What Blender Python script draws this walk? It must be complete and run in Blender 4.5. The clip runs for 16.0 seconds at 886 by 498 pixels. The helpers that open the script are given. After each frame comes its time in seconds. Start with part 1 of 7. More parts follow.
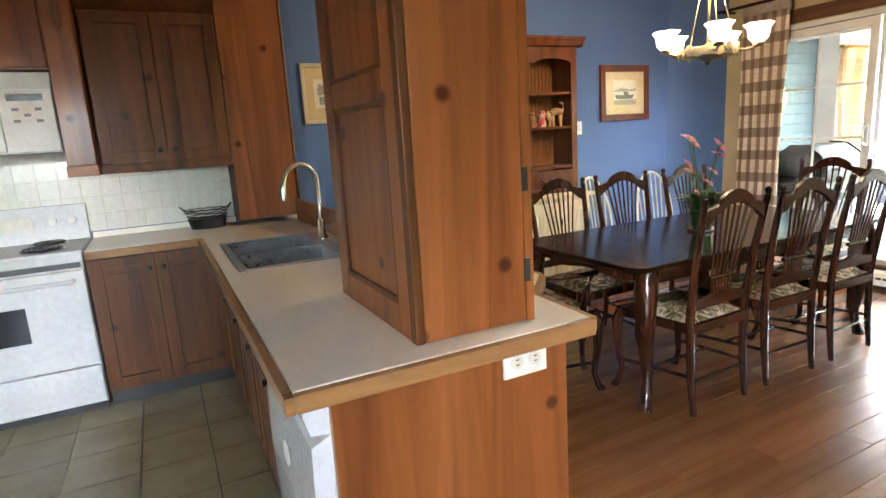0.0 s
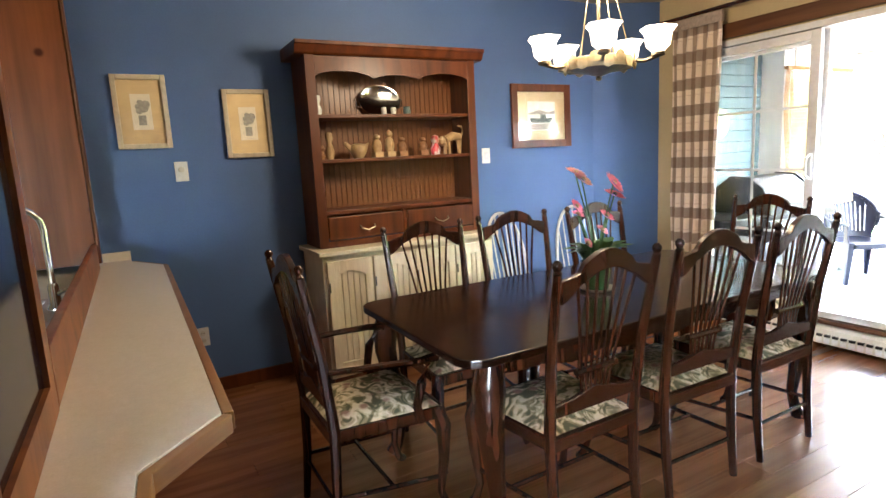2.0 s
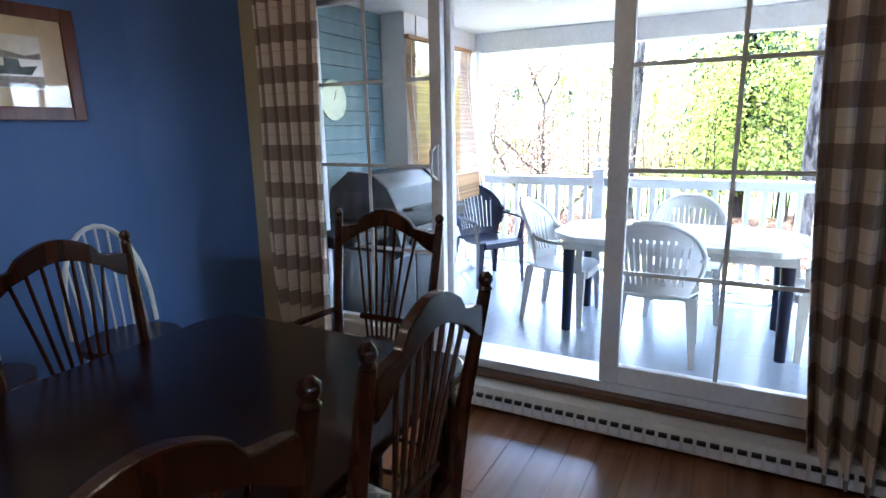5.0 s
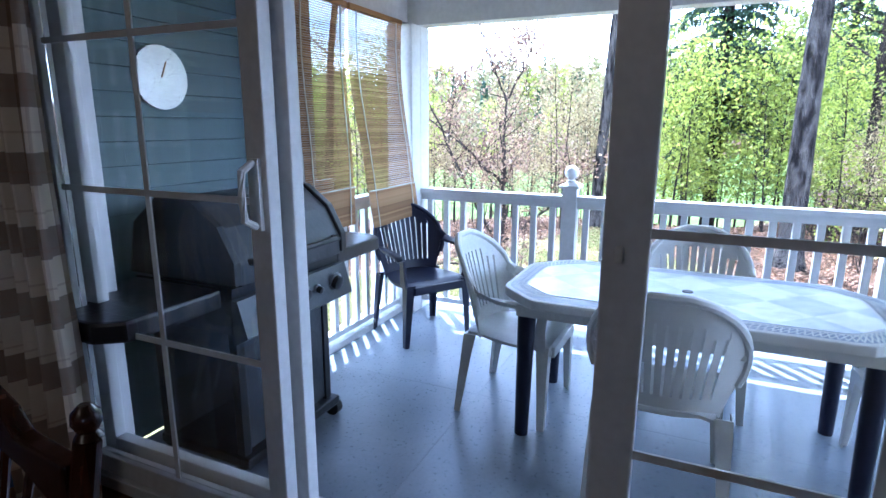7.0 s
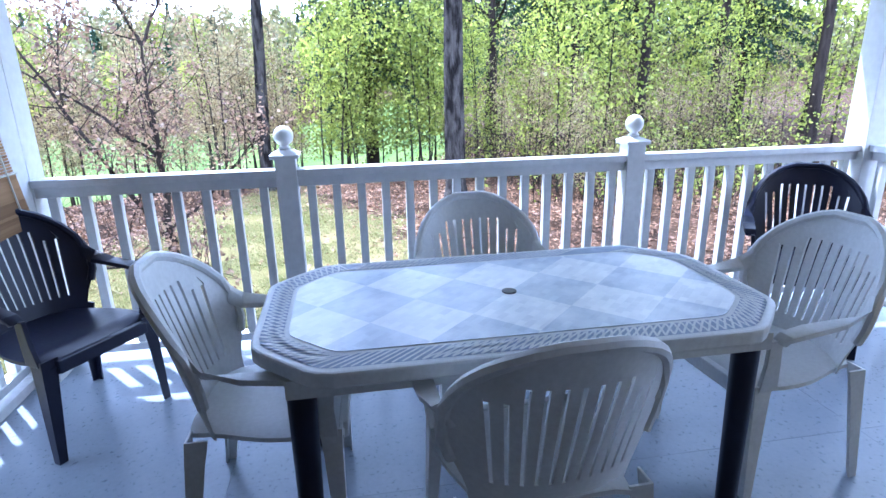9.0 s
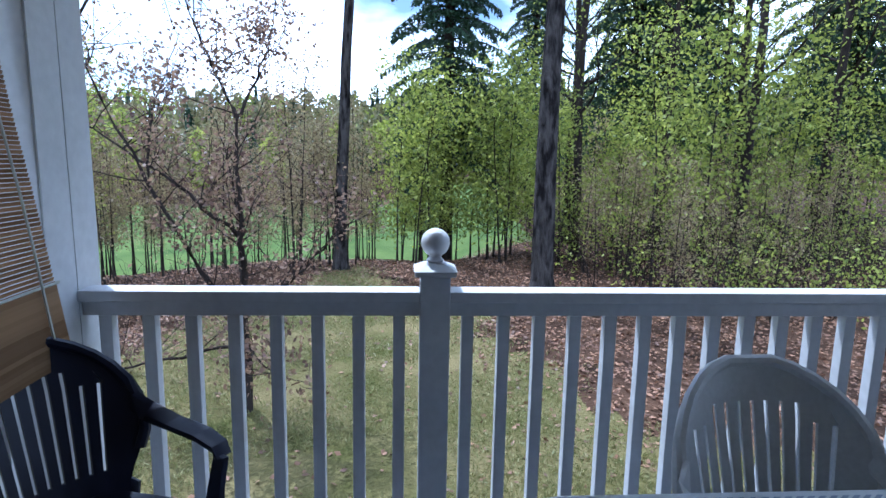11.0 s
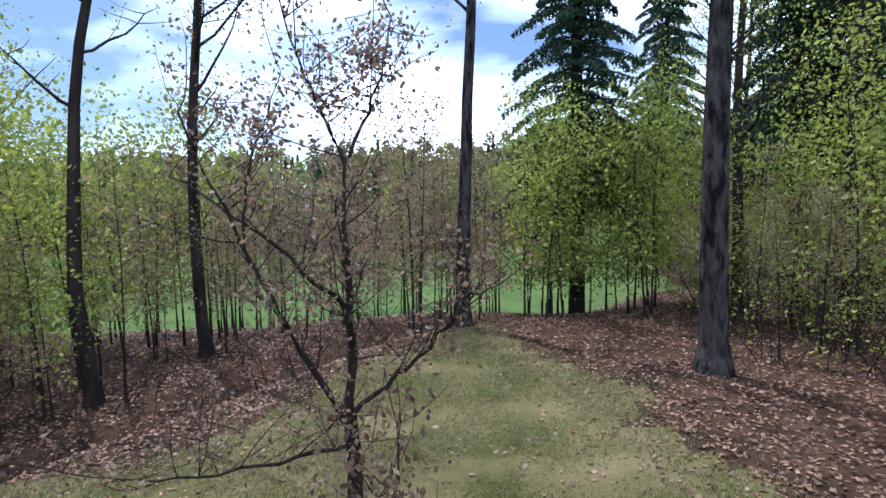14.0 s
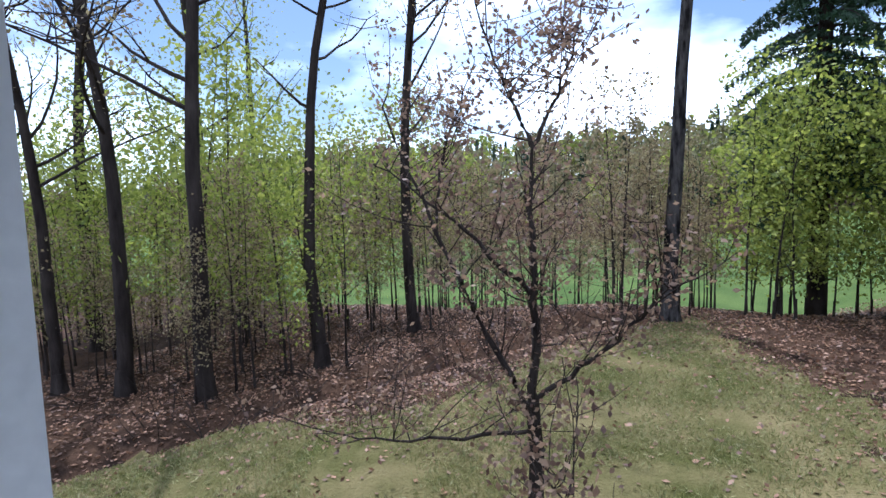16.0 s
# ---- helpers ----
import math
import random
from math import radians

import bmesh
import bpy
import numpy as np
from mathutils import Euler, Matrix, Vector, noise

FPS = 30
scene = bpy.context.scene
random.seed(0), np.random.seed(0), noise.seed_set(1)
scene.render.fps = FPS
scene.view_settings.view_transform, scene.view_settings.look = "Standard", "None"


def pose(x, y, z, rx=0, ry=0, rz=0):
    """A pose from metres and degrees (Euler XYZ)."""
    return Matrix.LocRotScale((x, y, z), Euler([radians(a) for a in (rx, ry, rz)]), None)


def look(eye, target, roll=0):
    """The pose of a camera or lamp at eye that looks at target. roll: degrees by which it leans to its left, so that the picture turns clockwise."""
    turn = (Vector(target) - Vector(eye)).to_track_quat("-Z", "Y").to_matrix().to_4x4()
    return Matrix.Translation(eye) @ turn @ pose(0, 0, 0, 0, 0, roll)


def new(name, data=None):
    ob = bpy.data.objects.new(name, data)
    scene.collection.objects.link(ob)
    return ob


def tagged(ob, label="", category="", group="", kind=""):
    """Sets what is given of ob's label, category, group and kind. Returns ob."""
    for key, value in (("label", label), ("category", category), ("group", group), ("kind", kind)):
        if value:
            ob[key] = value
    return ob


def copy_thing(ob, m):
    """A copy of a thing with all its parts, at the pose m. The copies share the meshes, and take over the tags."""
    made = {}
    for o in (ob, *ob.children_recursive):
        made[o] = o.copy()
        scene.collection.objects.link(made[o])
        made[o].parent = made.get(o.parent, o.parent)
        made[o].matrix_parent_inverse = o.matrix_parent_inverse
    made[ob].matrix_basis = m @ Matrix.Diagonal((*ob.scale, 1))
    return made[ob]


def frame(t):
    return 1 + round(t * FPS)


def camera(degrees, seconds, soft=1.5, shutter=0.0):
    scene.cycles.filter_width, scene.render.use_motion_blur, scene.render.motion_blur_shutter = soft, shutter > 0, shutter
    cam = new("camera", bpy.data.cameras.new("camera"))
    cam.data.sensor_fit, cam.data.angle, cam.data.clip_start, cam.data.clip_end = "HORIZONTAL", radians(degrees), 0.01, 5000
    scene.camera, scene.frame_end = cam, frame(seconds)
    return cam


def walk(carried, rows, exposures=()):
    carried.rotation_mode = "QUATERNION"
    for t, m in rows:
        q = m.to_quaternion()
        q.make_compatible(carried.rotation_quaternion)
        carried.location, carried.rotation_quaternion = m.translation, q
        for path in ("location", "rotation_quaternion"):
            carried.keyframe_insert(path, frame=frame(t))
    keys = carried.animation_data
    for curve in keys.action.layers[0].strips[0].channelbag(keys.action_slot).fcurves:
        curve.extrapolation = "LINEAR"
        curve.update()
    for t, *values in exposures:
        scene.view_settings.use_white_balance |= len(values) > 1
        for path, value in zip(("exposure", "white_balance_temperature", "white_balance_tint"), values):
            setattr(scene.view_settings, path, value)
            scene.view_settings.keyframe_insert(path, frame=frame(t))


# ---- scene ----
# ---- camera and walk ----
cam = camera(76.7, 16.0)
PATH = [
    (0, (0.076, 0.51, 1.393), (0.949, 2.267, 1.002), -3.5),
    (0.5, (0.347, 0.571, 1.397), (1.268, 2.314, 1.061), -2.6),
    (1, (0.623, 0.637, 1.388), (1.534, 2.391, 1.084), -4.0),
    (1.5, (0.866, 0.723, 1.388), (1.792, 2.46, 1.038), -1.8),
    (2, (1.094, 0.875, 1.397), (2.042, 2.607, 1.078), -3.0),
    (2.5, (1.325, 1.062, 1.368), (2.333, 2.752, 1.011), -3.1),
    (3, (1.59, 1.229, 1.36), (2.706, 2.839, 0.954), -2.2),
    (3.5, (1.762, 1.43, 1.343), (3.131, 2.818, 0.897), -2.4),
    (4, (2.068, 1.546, 1.364), (3.552, 2.806, 0.907), -2.2),
    (4.5, (2.368, 1.628, 1.37), (3.938, 2.775, 0.901), -1.4),
    (5, (2.714, 1.715, 1.381), (4.443, 2.627, 0.958), -1.0),
    (5.2, (2.864, 1.752, 1.38), (4.628, 2.597, 0.964), -1.4),
    (7.3, (4.362, 2.137, 1.382), (6.142, 2.942, 0.952), 0.6),
    (7.5, (4.468, 2.212, 1.367), (6.29, 2.882, 0.884), 0.1),
    (8, (4.709, 2.342, 1.326), (6.585, 2.707, 0.737), -1.4),
    (8.5, (4.946, 2.445, 1.318), (6.829, 2.493, 0.647), -1.5),
    (9, (5.141, 2.554, 1.328), (7.027, 2.24, 0.743), -1.1),
    (9.5, (5.314, 2.621, 1.33), (7.251, 2.384, 0.893), 0.5),
    (10, (5.666, 2.636, 1.325), (7.621, 2.507, 0.922), 2.1),
    (10.2, (5.809, 2.645, 1.338), (7.779, 2.548, 1.007), 2.2),
    (12.3, (6.948, 3.206, 1.341), (8.928, 3.088, 1.085), -1.4),
    (12.5, (7.037, 3.248, 1.346), (9.016, 3.085, 1.11), -1.8),
    (13, (7.267, 3.286, 1.352), (9.259, 3.282, 1.174), -1.6),
    (13.5, (7.515, 3.25, 1.357), (9.508, 3.334, 1.213), -1.3),
    (14, (7.605, 3.235, 1.364), (9.578, 3.521, 1.207), -1.2),
    (14.5, (7.668, 3.177, 1.359), (9.545, 3.841, 1.169), -0.9),
    (15, (7.686, 3.122, 1.355), (9.423, 4.097, 1.18), -1.2),
    (15.5, (7.693, 3.108, 1.357), (9.386, 4.158, 1.18), -1.4),
    (16, (7.702, 3.105, 1.356), (9.441, 4.075, 1.167), -1.7),
]
GAPS = [
    (5.8, (3.27, 1.835, 1.38), (5.04, 2.67, 0.96), -0.9),
    (6.4, (3.68, 1.94, 1.38), (5.455, 2.76, 0.955), -0.3),
    (6.9, (4.05, 2.04, 1.382), (5.83, 2.85, 0.95), 0.2),
    (10.7, (6.02, 2.80, 1.34), (7.99, 2.68, 1.02), 1.6),
    (11.2, (6.26, 3.05, 1.34), (8.23, 2.92, 1.04), 0.7),
    (11.8, (6.60, 3.23, 1.34), (8.58, 3.10, 1.07), -0.5),
]
EXPOSURE = [
    (0.0, 5.6, 6500, 8), (1.5, 5.8, 6150, 8), (3.0, 5.75, 5900, 8), (3.6, 5.6, 5750, 8), (4.2, 5.1, 5400, 10), (4.6, 4.3, 5200, 10), (5.0, 3.7, 5050, 10), (5.3, 3.3, 4950, 10),
    (7.0, 2.35, 4700, 12), (7.5, 2.2, 4650, 14), (8.5, 1.95, 4700, 14), (9.0, 1.8, 4750, 16), (9.6, 1.4, 4700, 14), (10.2, 0.87, 4600, 12), (12.3, -0.25, 5250, 12), (13.5, -0.25, 5200, 13), (16.0, -0.15, 5250, 14),
]
walk(cam, [(t, look(eye, target, roll)) for t, eye, target, roll in sorted(PATH + GAPS)], EXPOSURE)

# ---- world, sun, large lights ----
SUN_EL, SUN_AZ = radians(65), radians(50)   # azimuth clockwise from +y
world = bpy.data.worlds.new("sky")
scene.world = world
world.use_nodes = True
wn, wl = world.node_tree.nodes, world.node_tree.links
sky = wn.new("ShaderNodeTexSky")
sky.sky_type, sky.sun_disc, sky.sun_elevation, sky.sun_rotation = "NISHITA", False, SUN_EL, SUN_AZ
wcoord, wmap, wnoise, wramp, wmix = (wn.new(k) for k in ("ShaderNodeTexCoord", "ShaderNodeMapping", "ShaderNodeTexNoise", "ShaderNodeValToRGB", "ShaderNodeMixRGB"))
wmap.inputs["Scale"].default_value = (1.0, 1.0, 2.6)
wnoise.inputs["Scale"].default_value, wnoise.inputs["Detail"].default_value = 2.2, 8
wramp.color_ramp.elements[0].position, wramp.color_ramp.elements[1].position = 0.39, 0.63
wmix.inputs["Color2"].default_value = (19, 20, 21.5, 1)
wl.new(wcoord.outputs["Generated"], wmap.inputs["Vector"])
wl.new(wmap.outputs["Vector"], wnoise.inputs["Vector"])
wl.new(wnoise.outputs["Fac"], wramp.inputs["Fac"])
wl.new(wramp.outputs["Color"], wmix.inputs["Fac"])
wl.new(sky.outputs["Color"], wmix.inputs["Color1"])
wl.new(wmix.outputs["Color"], wn["Background"].inputs["Color"])
wn["Background"].inputs["Strength"].default_value = 0.15

sun = new("sun", bpy.data.lights.new("sun", "SUN"))
sun.data.energy, sun.data.angle, sun.data.color = 5.0, radians(0.53), (1.0, 0.95, 0.88)
sun_dir = Vector((math.cos(SUN_EL) * math.sin(SUN_AZ), math.cos(SUN_EL) * math.cos(SUN_AZ), math.sin(SUN_EL)))
sun.matrix_world = look(sun_dir * 60, (0, 0, 0))


# ---- materials ----
def node_mat(name):
    m = bpy.data.materials.new(name)
    m.use_nodes = True
    return m, m.node_tree.nodes, m.node_tree.links, m.node_tree.nodes["Principled BSDF"]


def surf(name, a, b, rough=0.5, scale=6.0, stretch=(1, 1, 1), bump=0.1, metal=0.0, fine=40.0, contrast=(0.3, 0.7), spec=0.5, coat=0.0, var=0.0, bump_dist=0.01, world_space=False):
    """Two tones mixed by a broad noise, with a finer noise for grain, relief and roughness."""
    m, n, l, p = node_mat(name)
    co, mp = n.new("ShaderNodeTexCoord"), n.new("ShaderNodeMapping")
    mp.inputs["Scale"].default_value = stretch
    if world_space:
        geo = n.new("ShaderNodeNewGeometry")
        l.new(geo.outputs["Position"], mp.inputs["Vector"])
    else:
        l.new(co.outputs["Object"], mp.inputs["Vector"])
    n1, n2, rp, mx = n.new("ShaderNodeTexNoise"), n.new("ShaderNodeTexNoise"), n.new("ShaderNodeValToRGB"), n.new("ShaderNodeMixRGB")
    n1.inputs["Scale"].default_value, n1.inputs["Detail"].default_value = scale, 5
    n2.inputs["Scale"].default_value, n2.inputs["Detail"].default_value = fine, 3
    for nn in (n1, n2):
        l.new(mp.outputs["Vector"], nn.inputs["Vector"])
    rp.color_ramp.elements[0].position, rp.color_ramp.elements[1].position = contrast
    rp.color_ramp.elements[0].color, rp.color_ramp.elements[1].color = (*a, 1), (*b, 1)
    l.new(n1.outputs["Fac"], rp.inputs["Fac"])
    mx.blend_type = "MULTIPLY"
    mx.inputs["Fac"].default_value = 0.25
    l.new(rp.outputs["Color"], mx.inputs["Color1"])
    l.new(n2.outputs["Fac"], mx.inputs["Color2"])
    col = mx.outputs["Color"]
    if var:
        info, hsv, ma = n.new("ShaderNodeObjectInfo"), n.new("ShaderNodeHueSaturation"), n.new("ShaderNodeMapRange")
        ma.inputs["To Min"].default_value, ma.inputs["To Max"].default_value = 1 - var, 1 + var
        l.new(info.outputs["Random"], ma.inputs["Value"])
        l.new(ma.outputs["Result"], hsv.inputs["Value"])
        l.new(col, hsv.inputs["Color"])
        col = hsv.outputs["Color"]
    l.new(col, p.inputs["Base Color"])
    mr = n.new("ShaderNodeMapRange")
    mr.inputs["To Min"].default_value, mr.inputs["To Max"].default_value = max(0.02, rough - 0.08), min(1, rough + 0.08)
    l.new(n2.outputs["Fac"], mr.inputs["Value"])
    l.new(mr.outputs["Result"], p.inputs["Roughness"])
    p.inputs["Metallic"].default_value = metal
    p.inputs["Specular IOR Level"].default_value = spec
    p.inputs["Coat Weight"].default_value, p.inputs["Coat Roughness"].default_value = coat, 0.12
    if bump:
        bp = n.new("ShaderNodeBump")
        bp.inputs["Strength"].default_value, bp.inputs["Distance"].default_value = bump, bump_dist
        l.new(n2.outputs["Fac"], bp.inputs["Height"])
        l.new(bp.outputs["Normal"], p.inputs["Normal"])
    return m


def wood(name, dark, light, rough=0.35, grain=(1, 1, 0.08), scale=14.0, coat=0.2, knots=0.0, var=0.0):
    """Grain drawn out along the axis with the small number; knots are dark rings."""
    m, n, l, p = node_mat(name)
    co, mp = n.new("ShaderNodeTexCoord"), n.new("ShaderNodeMapping")
    mp.inputs["Scale"].default_value = grain
    l.new(co.outputs["Object"], mp.inputs["Vector"])
    n1, n2, rp = n.new("ShaderNodeTexNoise"), n.new("ShaderNodeTexNoise"), n.new("ShaderNodeValToRGB")
    n1.inputs["Scale"].default_value, n1.inputs["Detail"].default_value, n1.inputs["Distortion"].default_value = scale, 6, 0.8
    n2.inputs["Scale"].default_value, n2.inputs["Detail"].default_value = scale * 6, 3
    l.new(mp.outputs["Vector"], n1.inputs["Vector"])
    l.new(mp.outputs["Vector"], n2.inputs["Vector"])
    rp.color_ramp.elements[0].position, rp.color_ramp.elements[1].position = 0.3, 0.68
    rp.color_ramp.elements[0].color, rp.color_ramp.elements[1].color = (*dark, 1), (*light, 1)
    l.new(n1.outputs["Fac"], rp.inputs["Fac"])
    mx = n.new("ShaderNodeMixRGB")
    mx.blend_type, mx.inputs["Fac"].default_value = "MULTIPLY", 0.3
    l.new(rp.outputs["Color"], mx.inputs["Color1"])
    l.new(n2.outputs["Fac"], mx.inputs["Color2"])
    col = mx.outputs["Color"]
    if knots:
        vo, kr, km = n.new("ShaderNodeTexVoronoi"), n.new("ShaderNodeValToRGB"), n.new("ShaderNodeMixRGB")
        sep, add, com = n.new("ShaderNodeSeparateXYZ"), n.new("ShaderNodeMath"), n.new("ShaderNodeCombineXYZ")
        l.new(co.outputs["Object"], sep.inputs[0])
        l.new(sep.outputs["X"], add.inputs[0])
        l.new(sep.outputs["Y"], add.inputs[1])
        l.new(add.outputs[0], com.inputs["X"])
        l.new(sep.outputs["Z"], com.inputs["Y"])
        vo.voronoi_dimensions = "2D"
        l.new(com.outputs[0], vo.inputs["Vector"])
        vo.inputs["Scale"].default_value = knots
        kr.color_ramp.elements[0].position, kr.color_ramp.elements[1].position = 0.030, 0.065
        kr.color_ramp.elements[0].color, kr.color_ramp.elements[1].color = (0.26, 0.10, 0.07, 1), (1, 1, 1, 1)
        km.blend_type, km.inputs["Fac"].default_value = "MULTIPLY", 1
        l.new(vo.outputs["Distance"], kr.inputs["Fac"])
        l.new(col, km.inputs["Color1"])
        l.new(kr.outputs["Color"], km.inputs["Color2"])
        col = km.outputs["Color"]
    if var:
        info, hsv, ma = n.new("ShaderNodeObjectInfo"), n.new("ShaderNodeHueSaturation"), n.new("ShaderNodeMapRange")
        ma.inputs["To Min"].default_value, ma.inputs["To Max"].default_value = 1 - var, 1 + var
        l.new(info.outputs["Random"], ma.inputs["Value"])
        l.new(ma.outputs["Result"], hsv.inputs["Value"])
        l.new(col, hsv.inputs["Color"])
        col = hsv.outputs["Color"]
    l.new(col, p.inputs["Base Color"])
    bp = n.new("ShaderNodeBump")
    bp.inputs["Strength"].default_value, bp.inputs["Distance"].default_value = 0.12, 0.004
    l.new(n2.outputs["Fac"], bp.inputs["Height"])
    l.new(bp.outputs["Normal"], p.inputs["Normal"])
    p.inputs["Roughness"].default_value = rough
    p.inputs["Coat Weight"].default_value, p.inputs["Coat Roughness"].default_value = coat, 0.15
    p.inputs["Specular IOR Level"].default_value = 0.3
    return m


def glass_mat(name, tint=(1, 1, 1), rough=0.0):
    m, n, l, p = node_mat(name)
    p.inputs["Base Color"].default_value = (*tint, 1)
    p.inputs["Transmission Weight"].default_value, p.inputs["Roughness"].default_value, p.inputs["IOR"].default_value = 1.0, rough, 1.3
    return m


BLUE = surf("blue_wall_paint", (0.072, 0.142, 0.33), (0.085, 0.162, 0.36), 0.6, 1.5, bump=0.12, fine=120, bump_dist=0.002)
BEIGE = surf("beige_wall_paint", (0.50, 0.40, 0.22), (0.55, 0.45, 0.26), 0.6, 1.5, bump=0.12, fine=120, bump_dist=0.002)
# Mid tone chosen for the unseen ceiling to cut bounced light.
CEILING = surf("ceiling_paint", (0.50, 0.47, 0.42), (0.56, 0.53, 0.48), 0.8, 2, bump=0.2, fine=90, bump_dist=0.003)
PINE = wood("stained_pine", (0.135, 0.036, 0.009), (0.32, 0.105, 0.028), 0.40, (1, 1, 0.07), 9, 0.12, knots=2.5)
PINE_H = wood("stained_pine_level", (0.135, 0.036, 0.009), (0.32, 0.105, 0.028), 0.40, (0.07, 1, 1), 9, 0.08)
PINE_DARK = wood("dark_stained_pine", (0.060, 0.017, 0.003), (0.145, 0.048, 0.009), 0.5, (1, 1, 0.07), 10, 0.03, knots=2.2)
HUTCH = wood("hutch_wood", (0.060, 0.0135, 0.0025), (0.145, 0.038, 0.007), 0.42, (1, 1, 0.08), 12, 0.08)
HUTCH_BACK = wood("hutch_back_board", (0.12, 0.042, 0.011), (0.23, 0.086, 0.023), 0.45, (1, 1, 0.08), 12, 0.1)
OAK_EDGE = wood("oak_edge", (0.22, 0.10, 0.034), (0.36, 0.18, 0.066), 0.4, (0.1, 0.1, 1), 20, 0.2)
DARKWOOD = wood("dark_dining_wood", (0.019, 0.0058, 0.0025), (0.056, 0.017, 0.0068), 0.26, (1, 1, 0.1), 18, 0.35)
TABLEWOOD = wood("dark_table_wood", (0.008, 0.0034, 0.002), (0.020, 0.008, 0.0045), 0.2, (0.07, 1, 1), 14, 0.3)
LAMINATE = surf("cream_laminate", (0.76, 0.71, 0.63), (0.82, 0.77, 0.70), 0.35, 60, bump=0.02, fine=200)
WHITE_GLOSS = surf("white_enamel", (0.60, 0.61, 0.65), (0.67, 0.68, 0.71), 0.22, 3, bump=0.0)
WHITE_PLASTIC = surf("white_plastic", (0.66, 0.66, 0.64), (0.76, 0.76, 0.74), 0.42, 5, bump=0.05, fine=90)
RESIN = surf("white_resin", (0.62, 0.63, 0.62), (0.74, 0.75, 0.74), 0.45, 4, bump=0.12, fine=70, bump_dist=0.002)
RESIN_DARK = surf("dark_blue_resin", (0.008, 0.010, 0.026), (0.015, 0.018, 0.042), 0.36, 4, bump=0.1, fine=70, bump_dist=0.002, spec=0.3)
DECK_WHITE = surf("white_deck_paint", (0.66, 0.67, 0.68), (0.78, 0.79, 0.80), 0.5, 3, bump=0.15, fine=30, bump_dist=0.003)
DECK_GREY = surf("grey_deck_paint", (0.185, 0.215, 0.265), (0.25, 0.285, 0.34), 0.30, 2.2, (1, 1, 1), bump=0.04, fine=60, bump_dist=0.003, contrast=(0.25, 0.75))
SIDING = surf("teal_siding_paint", (0.08, 0.13, 0.145), (0.10, 0.16, 0.175), 0.5, 3, bump=0.1, fine=40)
TILE = surf("beige_floor_tile", (0.22, 0.18, 0.095), (0.36, 0.30, 0.17), 0.35, 3.5, bump=0.08, fine=30, var=0.08, world_space=True)
GROUT = surf("grout", (0.19, 0.16, 0.11), (0.24, 0.21, 0.15), 0.9, 20)
WALL_TILE = surf("white_wall_tile", (0.66, 0.66, 0.62), (0.74, 0.74, 0.70), 0.2, 4, bump=0.0, var=0.03)
LAMINATE_FLOOR = wood("laminate_floor_board", (0.15, 0.055, 0.020), (0.27, 0.115, 0.046), 0.22, (0.06, 1, 1), 9, 0.15, var=0.16)
FLOOR_GAP = surf("floor_gap", (0.03, 0.014, 0.008), (0.04, 0.02, 0.01), 0.8, 10)
CHROME = surf("chrome", (0.75, 0.75, 0.77), (0.82, 0.82, 0.84), 0.12, 5, bump=0, metal=1)
STEEL = surf("brushed_steel", (0.42, 0.42, 0.43), (0.55, 0.55, 0.56), 0.3, 30, (1, 12, 1), bump=0.05, metal=1)
PEWTER = surf("pewter", (0.30, 0.25, 0.17), (0.45, 0.38, 0.26), 0.35, 12, bump=0.2, metal=1)
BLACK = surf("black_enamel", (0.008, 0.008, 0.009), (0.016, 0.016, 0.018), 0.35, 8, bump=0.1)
BLACK_GLASS = surf("black_glass", (0.006, 0.007, 0.012), (0.010, 0.011, 0.018), 0.06, 3, bump=0)
VINYL = surf("white_vinyl_frame", (0.70, 0.70, 0.71), (0.77, 0.77, 0.78), 0.35, 4, bump=0.04)
TRIMWOOD = wood("brown_trim_wood", (0.085, 0.035, 0.014), (0.15, 0.066, 0.028), 0.4, (1, 0.07, 1), 14, 0.2)
HEATER = surf("heater_enamel", (0.60, 0.57, 0.50), (0.66, 0.63, 0.56), 0.4, 4, bump=0.03)
GLASS = glass_mat("window_glass")
PICGLASS = surf("picture_sheet", (0.60, 0.55, 0.45), (0.68, 0.64, 0.54), 0.12, 3, bump=0, coat=1.0)
WHITEWASH = surf("cream_paint_worn", (0.62, 0.53, 0.38), (0.76, 0.68, 0.52), 0.5, 7, (6, 6, 0.6), bump=0.15, fine=25)
GREEN_CERAMIC = surf("green_ceramic", (0.035, 0.10, 0.035), (0.055, 0.15, 0.05), 0.15, 6, bump=0, coat=0.5)
LEAF = surf("pot_leaf", (0.03, 0.085, 0.015), (0.065, 0.15, 0.03), 0.45, 20, bump=0.2)
PETAL = surf("pink_petal", (0.88, 0.34, 0.36), (0.94, 0.55, 0.52), 0.6, 40, bump=0.1)
PETAL_RED = surf("red_petal", (0.82, 0.09, 0.20), (0.90, 0.24, 0.34), 0.6, 40, bump=0.1)
BARK = surf("tree_bark", (0.012, 0.010, 0.010), (0.085, 0.075, 0.068), 0.95, 8, (1, 1, 0.3), bump=1.0, fine=16, bump_dist=0.12, contrast=(0.40, 0.60), spec=0.1, world_space=True)
BARK_DARK = surf("dark_bark", (0.018, 0.013, 0.011), (0.055, 0.043, 0.036), 0.95, 6, (1, 1, 0.3), bump=0.8, fine=30, bump_dist=0.03, spec=0.1, world_space=True)


